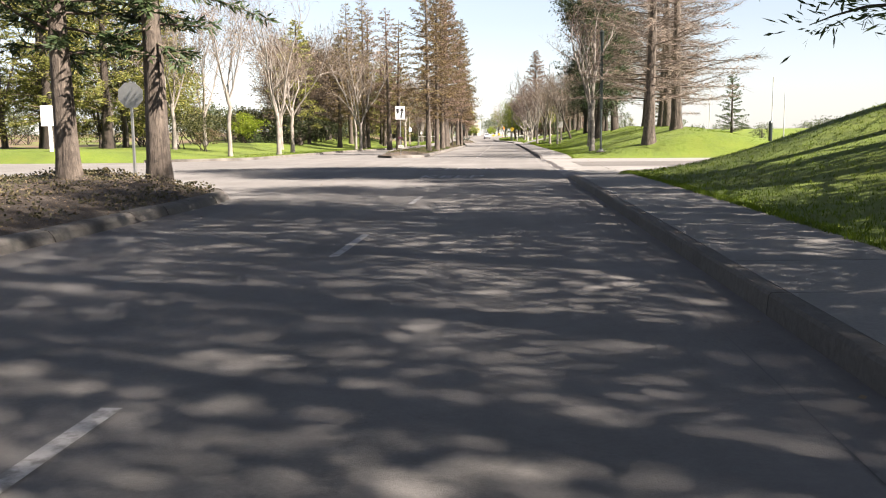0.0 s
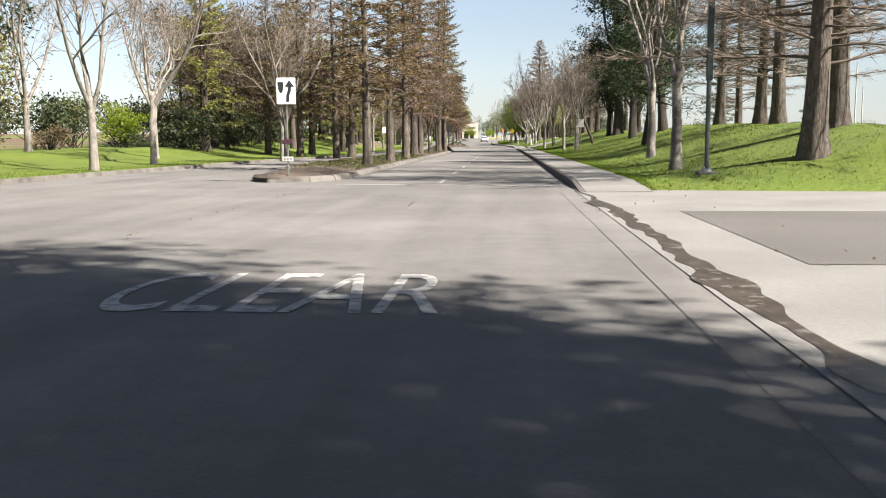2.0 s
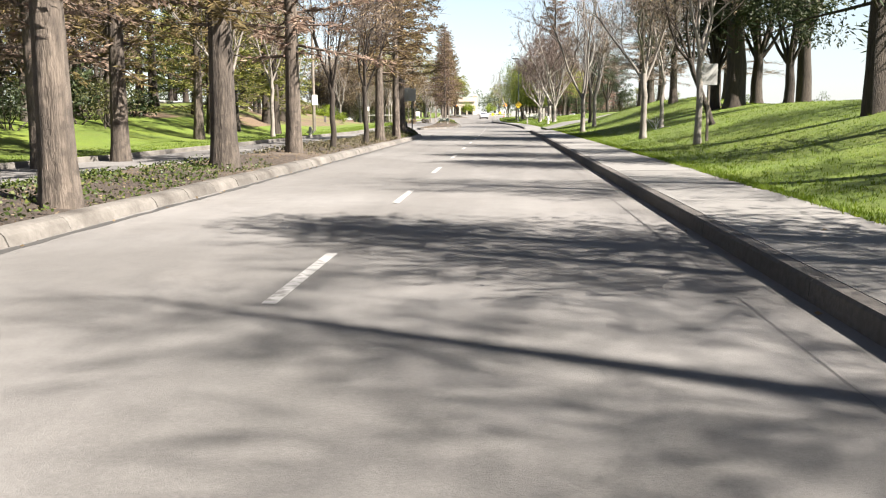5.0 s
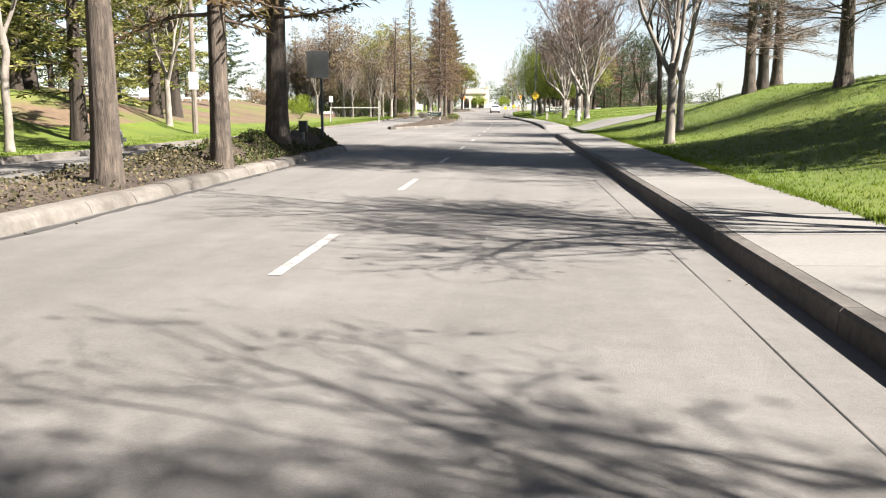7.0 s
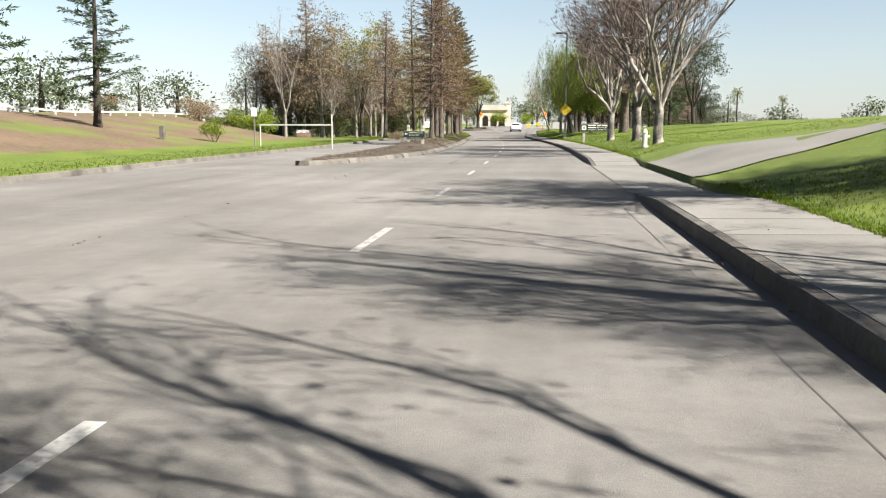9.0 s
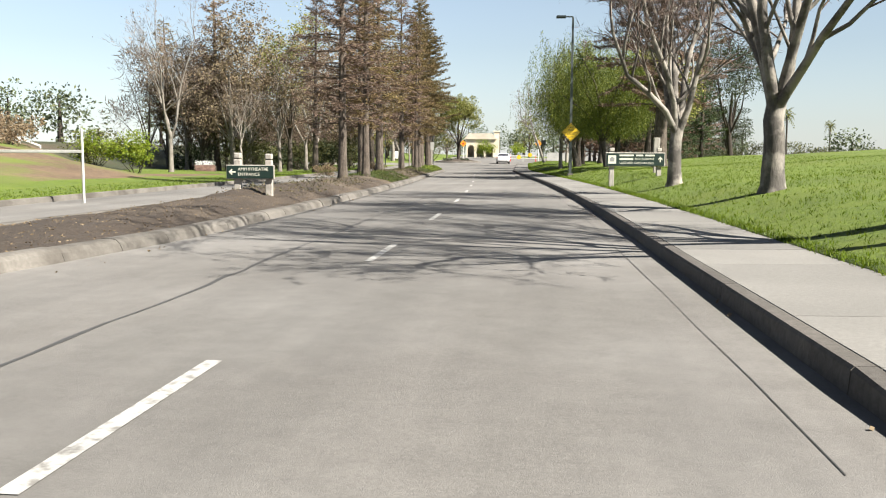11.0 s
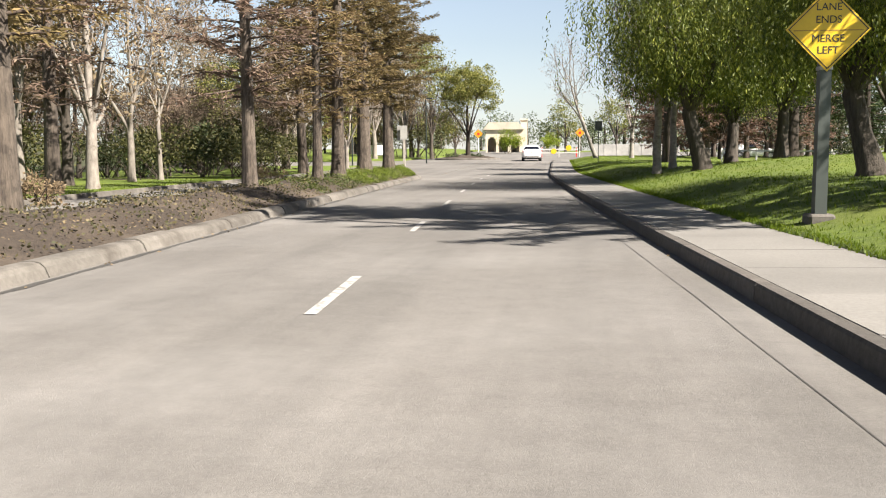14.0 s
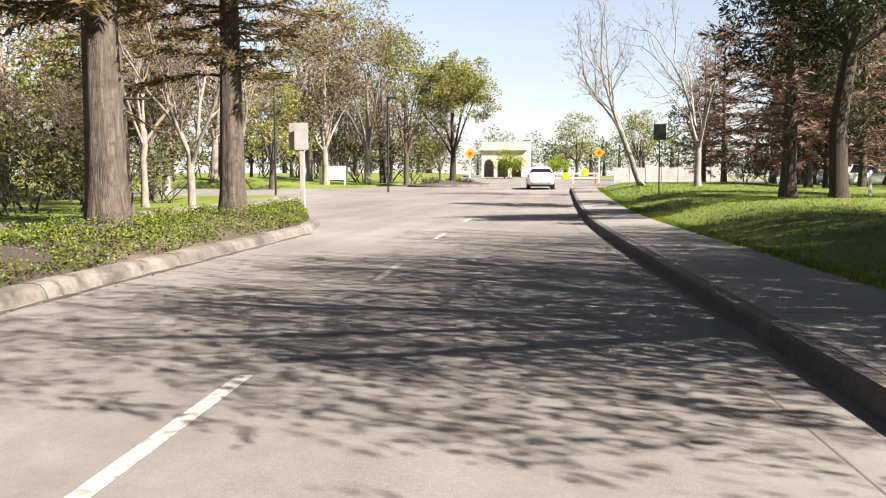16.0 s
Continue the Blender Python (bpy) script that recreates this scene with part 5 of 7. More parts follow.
FAR = [far_tree(141, 5, 5.5), far_tree(142, 7, 6), far_tree(143, 4, 7)]
for i in range(50):
    x = 34 + i * 4.6 + tr.uniform(-1.5, 1.5)
    y = 225 + tr.uniform(0, 60) + i * 1.2
    plant("far_tree", FAR[tr.randrange(3)], x, y, "small hazy grey-green tree in the distance", "tree", "distant trees", tr.uniform(0.5, 1.0), tr.uniform(0.6, 1.0), tr.uniform(0, 6))
for i in range(36):
    x = -72 + i * 3.4 + tr.uniform(-1.5, 1.5)
    y = 360 + tr.uniform(0, 40)
    plant("far_tree", FAR[tr.randrange(3)], x, y, "grey-green tree in the distance beyond the gatehouse", "tree", "distant trees", tr.uniform(1.0, 1.7), tr.uniform(0.8, 1.1), tr.uniform(0, 6))
for i in range(16):
    x = -45 - i * 4.5
    y = 200 + tr.uniform(0, 70) - i * 2.2
    plant("far_tree", FAR[tr.randrange(3)], x, y, "grey-green tree beyond the berm", "tree", "distant trees", tr.uniform(0.9, 1.4), 1.0, tr.uniform(0, 6))


SCRUB = bush_meshes(138, 6.0, 2.6, M_FOL_FAR, 24, 26, 0.34, 0.19)
for i in range(30):
    plant("scrub", SCRUB, 31 + i * 3.4 + tr.uniform(-1, 1), 214 + i * 0.5 + tr.uniform(-4, 4), "low grey-green scrub far across the lawn", "bush", "distant scrub", tr.uniform(0.75, 1.15), tr.uniform(0.7, 1.0), tr.uniform(0, 6))


def palm_meshes(seed):
    rnd = random.Random(seed)
    w = Wood()
    w.tube([Vector((0, 0, -0.3)), Vector((0.1, 0, 3)), Vector((0.15, 0.1, 7))], [0.24, 0.2, 0.19], 9)
    cs, ds = [], []
    for i in range(40):
        a, el = i * 2.399, rnd.uniform(-0.9, 1.0)
        d = Vector((math.cos(a), math.sin(a), el))
        for j in range(12):
            t = 0.3 + j * 0.12
            p = Vector((0.15, 0.1, 7)) + d * t + Vector((0, 0, -0.28 * t * t))
            cs += [p, p]
            s = Vector((-d.y, d.x, -0.3))
            ds += [s + d * 0.5, d * 0.5 - s]
    v, f = cards(cs, ds, 0.42, 0.06, seed, 0.15)
    return [("trunk", w.mesh("trunk", M_BARK_GREY)), ("crown", quad_mesh("crown", v, f, M_FOL_OLIVE))]


PALM = palm_meshes(151)
for x, y, s in ((22, 236, 0.44), (34, 262, 0.42)):
    plant("palm_tree", PALM, x, y, "distant fan palm with a tuft of green fronds", "palm tree", "", s, 1.75, tr.uniform(0, 6))
for x, y, s in ((29, 85, 0.45), (25, 92, 0.35), (33, 96, 0.4), (21, 104, 0.35)):
    plant("far_tree", FAR[1], x, y, "small rounded dark tree across the lawn", "tree", "distant trees", s, 0.9, tr.uniform(0, 6))
plant("round_tree", FAR[1], 27, 232, "round dark tree far across the lawn", "tree", "", 0.75, 0.9, 1.0)

# ---------------- grass and ground cover ----------------
gr = np.random.RandomState(9)


def tufts(name, pts, height, width, blades, material, label, category, parent=None):
    p = np.repeat(np.asarray(pts, float), blades, axis=0)
    n = len(p)
    p[:, 0] += gr.normal(0, 0.03, n)
    p[:, 1] += gr.normal(0, 0.03, n)
    a = gr.uniform(0, 2 * np.pi, n)
    h = height * gr.uniform(0.5, 1.3, n)
    side = np.stack([np.cos(a), np.sin(a), np.zeros(n)], 1) * (width * gr.uniform(0.6, 1.3, n))[:, None]
    bend = gr.normal(0, 0.45, (n, 2)) * h[:, None]
    tip = p + np.stack([bend[:, 0], bend[:, 1], h], 1)
    v = np.stack([p - side, p + side, tip], 1).reshape(-1, 3)
    ob = new(name, quad_mesh(name, v, np.arange(3 * n).reshape(n, 3), material))
    return tagged(ob, label, category, kind="stuff")


def lawn_points(n, y0, y1, u0, u1, power):
    ys = gr.uniform(y0, y1, n)
    us = u0 + (u1 - u0) * gr.uniform(0, 1, n) ** power
    out = []
    for u, y in zip(us, ys):
        x = lane_x(y) + u
        if u > LAWN_R + 0.2 and 133 < y - (u - 5) * 0.62 < 148:
            continue
        out.append((x, y, ground_z(x, y) - 0.01))
    return out


pts = []
for y0, y1, n in ((4, 27.6, 10500), (46.8, 133.5, 34000), (148, 266, 34000)):
    pts += lawn_points(n, y0, y1, LAWN_R - 0.02, 16.5, 1.7)
    pts += lawn_points(int((y1 - y0) * 60), y0, y1, LAWN_R - 0.06, LAWN_R + 0.2, 1.0)
tufts("lawn_grass", pts, 0.062, 0.009, 3, M_BLADE, "fresh green mown grass blades with an untrimmed edge along the sidewalk", "grass")
pts = []
for y0, y1, n in ((50, 130, 7000), (130, 236, 9000)):
    ys = gr.uniform(y0, y1, n)
    for y in ys:
        x = lane_x(y) + u_far(y) - 0.2 - 3.0 * gr.uniform() ** 1.3
        pts.append((x, y, ground_z(x, y) - 0.01))
tufts("far_lawn_grass", pts, 0.055, 0.015, 2, M_BLADE, "green grass of the lawn across the opposite carriageway", "grass")


def cover(name, zones, material, n, size, label, lift=0.14):
    cs = []
    for m_i, y0, y1, u0, u1, share in zones:
        m = MEDIANS[m_i]
        for _ in range(int(n * share)):
            y = gr.uniform(y0, y1)
            r, l = lin(y, m[1], m[2]) - 0.3, lin(y, m[3], m[4]) + 0.3
            u = l + (r - l) * (u0 + (u1 - u0) * gr.uniform())
            if noise.noise((u * 0.9, y * 0.7, 5)) < -0.22:
                continue
            hgt = lift * gr.uniform() ** 0.7 * (0.5 + noise.noise((u * 1.7, y * 1.7, 9)) * 0.8 + 0.4)
            cs.append(spot(u, y, median_z(m, u, y) + max(0.0, hgt)))
    d = gr.normal(0, 1, (len(cs), 3))
    d[:, 2] = np.abs(d[:, 2]) * 0.5
    v, f = cards([tuple(c) for c in cs], d, size, size * 0.75, 17, 0.3)
    return tagged(new(name, quad_mesh(name, v, f, material)), label, "ground cover", kind="stuff")


cover("dry_ivy", [(0, -8, 21.5, 0, 1, 0.45), (1, 57, 70, 0, 1, 0.12), (1, 88, 104, 0, 1, 0.08), (1, 104, 118, 0, 1, 0.2), (2, 164, 178, 0.2, 0.9, 0.03), (2, 190, 212, 0, 1, 0.12)], M_DRYIVY, 46000, 0.055, "dry brown-green ground cover over the median soil", 0.12)
cover("ivy", [(1, 58, 84, 0, 1, 0.22), (1, 107, 118, 0.1, 1, 0.2), (2, 181, 191, 0, 1, 0.2), (2, 206, 234, 0, 1, 0.4)], M_IVY, 56000, 0.052, "green ivy spreading over the median", 0.1)


cover("sunny_cover", [(2, 213, 233.5, 0.0, 1, 1.0)], M_LIMEIVY, 30000, 0.036, "bright yellow-green ground cover at the end of the median", 0.2)


def litter(name, zones, n, label):
    cs = []
    for m_i, y0, y1 in zones:
        m = MEDIANS[m_i]
        for _ in range(n):
            y = gr.uniform(y0, y1)
            r, l = lin(y, m[1], m[2]) - 0.25, lin(y, m[3], m[4]) + 0.3
            u = l + (r - l) * gr.uniform()
            cs.append(spot(u, y, median_z(m, u, y) + 0.006))
    d = gr.normal(0, 1, (len(cs), 3))
    d[:, 2] *= 0.25
    v, f = cards([tuple(c) for c in cs], d, 0.042, 0.02, 19, 0.1)
    return tagged(new(name, quad_mesh(name, v, f, M_FOL_BUD)), label, "leaf litter", kind="stuff")


litter("leaf_litter", [(0, 0, 21.5), (1, 53, 118), (2, 145, 233)], 13000, "fallen dry leaves and bark chips on the median")
# small stones and leaves along the gutter and walk
cs = []
for _ in range(900):
    y = gr.uniform(2, 262)
    cs.append(spot(gr.choice([KERB_L + 0.12, KERB_R - 0.08, gr.uniform(KERB_R + 0.3, LAWN_R), LAWN_R - 0.1], p=[0.5, 0.15, 0.1, 0.25]) + gr.normal(0, 0.05), y, 0.012))
for c in cs:
    u = c.x - lane_x(c.y)
    if u > WALK_R - 0.1:
        c.z += 0.15
d = gr.normal(0, 1, (len(cs), 3))
d[:, 2] *= 0.15
v, f = cards([tuple(c) for c in cs], d, 0.045, 0.028, 23, 0.1)
tagged(new("gutter_leaves", quad_mesh("gutter_leaves", v, f, M_FOL_BUD)), "scattered dry leaves along the gutter and sidewalk", "leaf litter", kind="stuff")

M_POLE = plain("grey_green_pole_paint", (0.06, 0.07, 0.065), 0.5, 0.3)
# ---------------- signs and posts ----------------


def at(x, y, turn=0.0, z=None):
    """A pose on the ground there, turned in degrees; its front looks back down the street."""
    return pose(x, y, ground_z(x, y) if z is None else z, 0, 0, turn)


def board(ob, name, x0, x1, z0, z1, y, material, label="", t=0.02):
    return part(name, box(bmesh.new(), x0, x1, y - t, y, z0, z1, min(0.012, t * 0.3)), material, ob, label)


def keep_right_sign():
    x, y = -6.65, 51.6
    zb = med_z(x, y)
    ob = thing("keep_right_sign", at(x, y, 3, zb), "white keep-to-one-side traffic sign on a slim steel post", "road sign")
    part("post", cylinder(bmesh.new(), 0, 0.03, -0.3, 2.95 - zb, 0.021, seg=10), M_GALV, ob)
    z0 = 2.24 - zb
    panel = board(ob, "panel", -0.275, 0.275, z0, z0 + 0.76, 0.0, M_WHITE)
    part("border", prism([(-0.265, z0 + 0.012), (0.265, z0 + 0.012), (0.265, z0 + 0.022), (-0.265, z0 + 0.022)], -0.024, -0.019), M_BLACK, panel)
    part("shield_symbol", prism([(-0.24, z0 + 0.64), (-0.06, z0 + 0.64), (-0.07, z0 + 0.44), (-0.11, z0 + 0.33), (-0.17, z0 + 0.33), (-0.22, z0 + 0.44)], -0.025, -0.019), M_BLACK, panel)
    part("arrow_symbol", prism([(0.10, z0 + 0.70), (0.24, z0 + 0.50), (0.155, z0 + 0.50), (0.155, z0 + 0.40), (0.10, z0 + 0.25), (0.09, z0 + 0.07), (0.0, z0 + 0.07), (0.01, z0 + 0.27), (0.06, z0 + 0.41), (0.06, z0 + 0.50), (-0.03, z0 + 0.50)], -0.025, -0.019), M_BLACK, panel)
    dz = 0.61 - zb
    low = board(ob, "marker_plate", -0.16, 0.16, dz, dz + 0.13, -0.005, M_CREAM, "small pale marker plate")
    board(ob, "name_plate", -0.16, 0.16, dz + 0.5, dz + 0.63, -0.005, M_PLUM, "small dark plum plate")
    for i in range(3):
        part("bar", prism([(-0.12 + i * 0.09, dz + 0.03), (-0.06 + i * 0.09, dz + 0.03), (-0.06 + i * 0.09, dz + 0.1), (-0.12 + i * 0.09, dz + 0.1)], -0.029, -0.024), M_BUMPER, low)


def capped_post(ob, x, h, w=0.17):
    p = part("post", box(bmesh.new(), x - w / 2, x + w / 2, -w / 2, w / 2, -0.3, h - 0.16, 0.012), M_POSTW, ob)
    part("groove", box(bmesh.new(), x - w * 0.4, x + w * 0.4, -w * 0.4, w * 0.4, h - 0.165, h - 0.135), M_BARK_GREY, p)
    part("cap", box(bmesh.new(), x - w / 2, x + w / 2, -w / 2, w / 2, h - 0.137, h, 0.02), M_POSTW, p)
    return p


def arrow_shape(cx, cz, s, turn):
    pts = [(-1, 0), (-0.1, 0.85), (0.15, 0.6), (-0.25, 0.2), (1, 0.2), (1, -0.2), (-0.25, -0.2), (0.15, -0.6), (-0.1, -0.85)]
    c, n = math.cos(turn), math.sin(turn)
    return [(cx + s * (a * c - b * n), cz + s * (a * n + b * c)) for a, b in pts]


def amphitheatre_sign():
    x, y = -8.42, 164.3
    zb = med_z(x, y)
    ob = thing("entrance_sign", at(x, y, 3, zb - 0.05), "green wooden amphitheatre entrance sign on two weathered white posts", "sign")
    capped_post(ob, 0.0, 1.14, 0.16)
    capped_post(ob, -0.77, 1.16, 0.16)
    fr = board(ob, "frame", -1.02, 0.16, 0.52, 0.87, -0.09, M_POSTW, t=0.05)
    face = board(fr, "face", -1.0, 0.14, 0.545, 0.85, -0.1405, M_GREENS, "dark green painted face", t=0.012)
    part("arrow", prism(arrow_shape(-0.87, 0.70, 0.085, 0.0), -0.158, -0.1515), M_CREAM, face)
    for i, tx in enumerate(("AMPHITHEATRE", "ENTRANCE")):
        t = lettering(tx, 0.105, M_CREAM, face, align='LEFT')
        t.matrix_local = Matrix.Translation((-0.73, -0.154, 0.765 - i * 0.125)) @ Matrix.Rotation(math.pi / 2, 4, 'X')


def golf_sign():
    x, y = 1.42, 176.7
    ob = thing("park_sign", at(x, y, 4, ground_z(x, y) - 0.08), "dark green park direction sign with cream lettering on two posts", "sign")
    capped_post(ob, -0.82, 1.3, 0.17)
    capped_post(ob, 0.9, 1.3, 0.17)
    fr = board(ob, "frame", -1.06, 1.10, 0.62, 1.13, -0.09, M_POSTW, t=0.06)
    face = board(fr, "face", -1.03, 1.07, 0.65, 1.10, -0.1505, M_GREENS, "dark green painted face", t=0.012)
    badge = part("badge", prism([(-0.97, 0.72), (-0.68, 0.72), (-0.68, 1.02), (-0.97, 1.02)], -0.168, -0.162), M_CREAM, face, "cream square badge")
    part("badge_mark", prism([(-0.90, 0.80), (-0.75, 0.80), (-0.74, 0.92), (-0.83, 0.98), (-0.91, 0.92)], -0.172, -0.1675), M_BUMPER, badge)
    part("arrow", prism(arrow_shape(0.92, 0.88, 0.10, -math.pi / 2), -0.169, -0.162), M_CREAM, face)
    for i in range(3):
        w = (0.52, 0.26, 0.34)[i]
        part("bar", prism([(-0.56 + 0.0 + sum((0.60, 0.34, 0.42)[:i]), 0.995), (-0.56 + w + sum((0.60, 0.34, 0.42)[:i]), 0.995), (-0.56 + w + sum((0.60, 0.34, 0.42)[:i]), 1.055), (-0.56 + sum((0.60, 0.34, 0.42)[:i]), 1.055)], -0.167, -0.162), M_CREAM, face)
    part("bar", prism([(-0.56, 0.855), (-0.06, 0.855), (-0.06, 0.925), (-0.56, 0.925)], -0.167, -0.162), M_CREAM, face)
    for tx, z, xx in (("RESTAURANT", 0.89, -0.0), ("LAKESIDE CAFE/SAILING", 0.745, -0.56)):
        t = lettering(tx, 0.115, M_CREAM, face, align='LEFT')
        t.matrix_local = Matrix.Translation((xx, -0.165, z)) @ Matrix.Rotation(math.pi / 2, 4, 'X')
    b = thing("white_post", at(2.75, 181.2), "square white timber bollard standing in the lawn", "post")
    part("shaft", box(bmesh.new(), -0.12, 0.12, -0.12, 0.12, -0.3, 1.45, 0.015), M_POSTW, b)


def diamond(z, s):
    return [(0, z - s), (s, z), (0, z + s), (-s, z)]


def merge_sign():
    x, y = -0.46, 195.6
    ob = thing("street_light", at(x, y, 5), "tall dark street light carrying a yellow diamond lane-ends sign", "street light", "street lights")
    zb = ground_z(x, y)
    h = 9.35 - zb
    part("pole", prism([(-0.078, 0.1), (0.078, 0.1), (0.05, h), (-0.05, h)], 0.0, 0.14), M_POLE, ob)
    part("footing", box(bmesh.new(), -0.17, 0.17, -0.09, 0.24, -0.3, 0.10, 0.03), M_KERB, ob)
    part("arm", box(bmesh.new(), -0.62, 0.0, 0.04, 0.1, h - 0.02, h + 0.05, 0.01), M_DKGREEN, ob)
    part("lamp_head", box(bmesh.new(), -0.95, -0.4, -0.1, 0.24, h - 0.06, h + 0.08, 0.03), M_DKGREEN, ob)
    part("band", box(bmesh.new(), -0.085, 0.085, -0.008, 0.148, 1.98, 2.03, 0.004), M_GALV, ob)
    z = 2.78 - zb
    panel = part("sign_panel", prism(diamond(z, 0.54), -0.024, -0.012), M_YELLOW, ob, "yellow diamond sign with black lettering")
    for s_ in (-1, 1):
        part("border", prism([(0, z + s_ * 0.51), (0.51, z), (0.492, z), (0, z + s_ * 0.492), (-0.492, z), (-0.51, z)], -0.028, -0.0235), M_BLACK, panel)
    part("seam", box(bmesh.new(), -0.44, 0.44, -0.027, -0.0235, z - 0.022, z - 0.008), M_SEAM, panel)
    for i, tx in enumerate(("LANE", "ENDS", "MERGE", "LEFT")):
        t = lettering(tx, 0.135, M_BLACK, panel, depth=0.002)
        t.matrix_local = Matrix.Translation((0, -0.026, z + (0.28, 0.12, -0.12, -0.27)[i])) @ Matrix.Rotation(math.pi / 2, 4, 'X')


def stop_ahead_sign(x, y):
    ob = thing("stop_ahead_sign", at(x, y, 4, rise(y)), "yellow diamond sign with a red disc on a white post", "road sign", "stop ahead signs")
    part("post", cylinder(bmesh.new(), 0, 0.04, -0.3, 3.6, 0.04, seg=8), M_WHITE, ob)
    panel = part("panel", prism(diamond(3.1, 0.6), -0.012, 0.0), M_ORANGE, ob)
    part("disc", prism([(0.2 * math.cos(a * math.pi / 4 + 0.39), 3.08 + 0.2 * math.sin(a * math.pi / 4 + 0.39)) for a in range(8)], -0.018, -0.0115), M_REDP, panel)


def back_of_sign(x, y, z, w, h, zb, octagon=False, double=False, name="traffic_sign", label="bare metal back of a traffic sign on a timber post", pw=0.1, pm=None, fm=None):
    ob = thing(name, at(x, y, 3, zb), label, "road sign")
    part("post", box(bmesh.new(), -pw / 2, pw / 2, 0.0, pw, -0.3, z + h * 0.5 - zb, 0.008), pm or M_POSTG, ob)
    zz = z - zb
    if octagon:
        part("panel", prism([(w / 2 * math.cos(a * math.pi / 4 + 0.3927), zz + w / 2 * math.sin(a * math.pi / 4 + 0.3927)) for a in range(8)], -0.012, 0.0), M_GALV, ob)
    else:
        board(ob, "panel", -w / 2, w / 2, zz - h / 2, zz + h / 2, 0.0, fm or M_SIGNBACK, t=0.015)
        if double:
            board(ob, "rear_panel", -w / 2 - 0.2, -w / 2 - 0.02, zz - h / 2, zz + h / 2, 0.14, M_SIGNBACK, t=0.015)
    return ob


def lamp_post(x, y, h=3.7):
    ob = thing("lamp_post", at(x, y), "dark green metal lantern post on a concrete base", "lamp post", "lantern posts")
    part("base", box(bmesh.new(), -0.24, 0.24, -0.24, 0.24, -0.3, 0.05, 0.02), M_KERB, ob)
    part("foot", cylinder(bmesh.new(), 0, 0, 0.05, 0.12, 0.13, 0.12), M_GALV, ob)
    for sx, sy in ((-1, -1), (1, -1), (1, 1), (-1, 1)):
        part("bolt", cylinder(bmesh.new(), sx * 0.085, sy * 0.085, 0.11, 0.17, 0.02, seg=8), M_GALV, ob)
    part("pole", cylinder(bmesh.new(), 0, 0, 0.1, min(2.3, h * 0.6), 0.062), M_POLE, ob)
    part("upper_pole", box(bmesh.new(), -0.075, 0.075, -0.075, 0.075, min(2.3, h * 0.6), h - 0.7, 0.01), M_DKGREEN, ob)
    head = part("lantern", cylinder(bmesh.new(), 0, 0, h - 0.7, h, 0.08, 0.12), M_DKGREEN, ob)
    part("cap", cylinder(bmesh.new(), 0, 0, h, h + 0.12, 0.15, 0.03), M_DKGREEN, head)


def street_light(x, y, h, arm):
    ob = thing("street_light", at(x, y), "tall dark street light with a single short arm", "street light", "street lights")
    part("pole", cylinder(bmesh.new(), 0, 0, -0.3, h, 0.065, 0.05), M_DKGREEN, ob)
    part("arm", box(bmesh.new(), min(0, arm), max(0, arm), -0.035, 0.035, h - 0.1, h - 0.03, 0.01), M_DKGREEN, ob)
    part("lamp_head", box(bmesh.new(), arm - 0.3, arm + 0.3, -0.14, 0.14, h - 0.14, h - 0.02, 0.03), M_DKGREEN, ob)


def fire_hydrant(x, y):
    ob = thing("fire_hydrant", at(x, y), "pale yellow-white fire hydrant standing in the grass", "fire hydrant")
    part("barrel", cylinder(bmesh.new(), 0, 0, -0.1, 0.6, 0.11, 0.105), M_CREAM, ob)
    part("flange", cylinder(bmesh.new(), 0, 0, 0.02, 0.07, 0.17), M_CREAM, ob)
    part("bonnet", cylinder(bmesh.new(), 0, 0, 0.6, 0.76, 0.13, 0.06), M_CREAM, ob)
    for s in (-1, 1):
        part("outlet", box(bmesh.new(), min(s * 0.08, s * 0.2), max(s * 0.08, s * 0.2), -0.055, 0.055, 0.4, 0.51, 0.02), M_CREAM, ob)


def litter_bin(x, y, z=None):
    ob = thing("litter_bin", at(x, y, 0, z), "grey slatted litter bin standing beside the road", "litter bin", "litter bins")
    part("liner", cylinder(bmesh.new(), 0, 0, 0.02, 0.85, 0.26, 0.28), M_BUMPER, ob)
    for i in range(14):
        a = i * 2 * math.pi / 14
        s = part("slat", box(bmesh.new(), -0.05, 0.05, 0.29, 0.315, 0.0, 0.9, 0.005), M_POSTG, ob)
        s.matrix_local = Matrix.Rotation(a, 4, 'Z')
    part("rim", cylinder(bmesh.new(), 0, 0, 0.88, 0.93, 0.33, 0.31), M_BUMPER, ob)


keep_right_sign()
amphitheatre_sign()
golf_sign()
merge_sign()
stop_ahead_sign(-3.6, 300)
stop_ahead_sign(-16.9, 300)
back_of_sign(-9.4, 21.2, 2.3, 0.66, 0.66, med_z(-9.4, 21.2), octagon=True, name="stop_sign", label="grey metal back of an octagonal stop sign", pw=0.06, pm=M_GALV)
back_of_sign(-8.2, 20.0, 2.36, 0.36, 0.6, med_z(-8.2, 20.0), label="grey metal back of a rectangular traffic sign", pw=0.06, pm=M_GALV)
back_of_sign(-26.2, 48.2, 2.62, 0.95, 1.15, ground_z(-26.2, 48.2), double=False, name="notice_sign", label="white notice board on a single white post", pw=0.16, pm=M_WHITE, fm=M_WHITE)
back_of_sign(-6.67, 115.4, 2.42, 0.44, 0.74, med_z(-6.67, 115.4), double=True, label="pair of pale sign panels on a dark steel post", pw=0.07, pm=M_POLE)
back_of_sign(-13.7, 233.7, 2.5, 0.42, 0.8, rise(233.7), double=True, label="tall pale sign panels on a white post", pw=0.13, pm=M_POSTW)
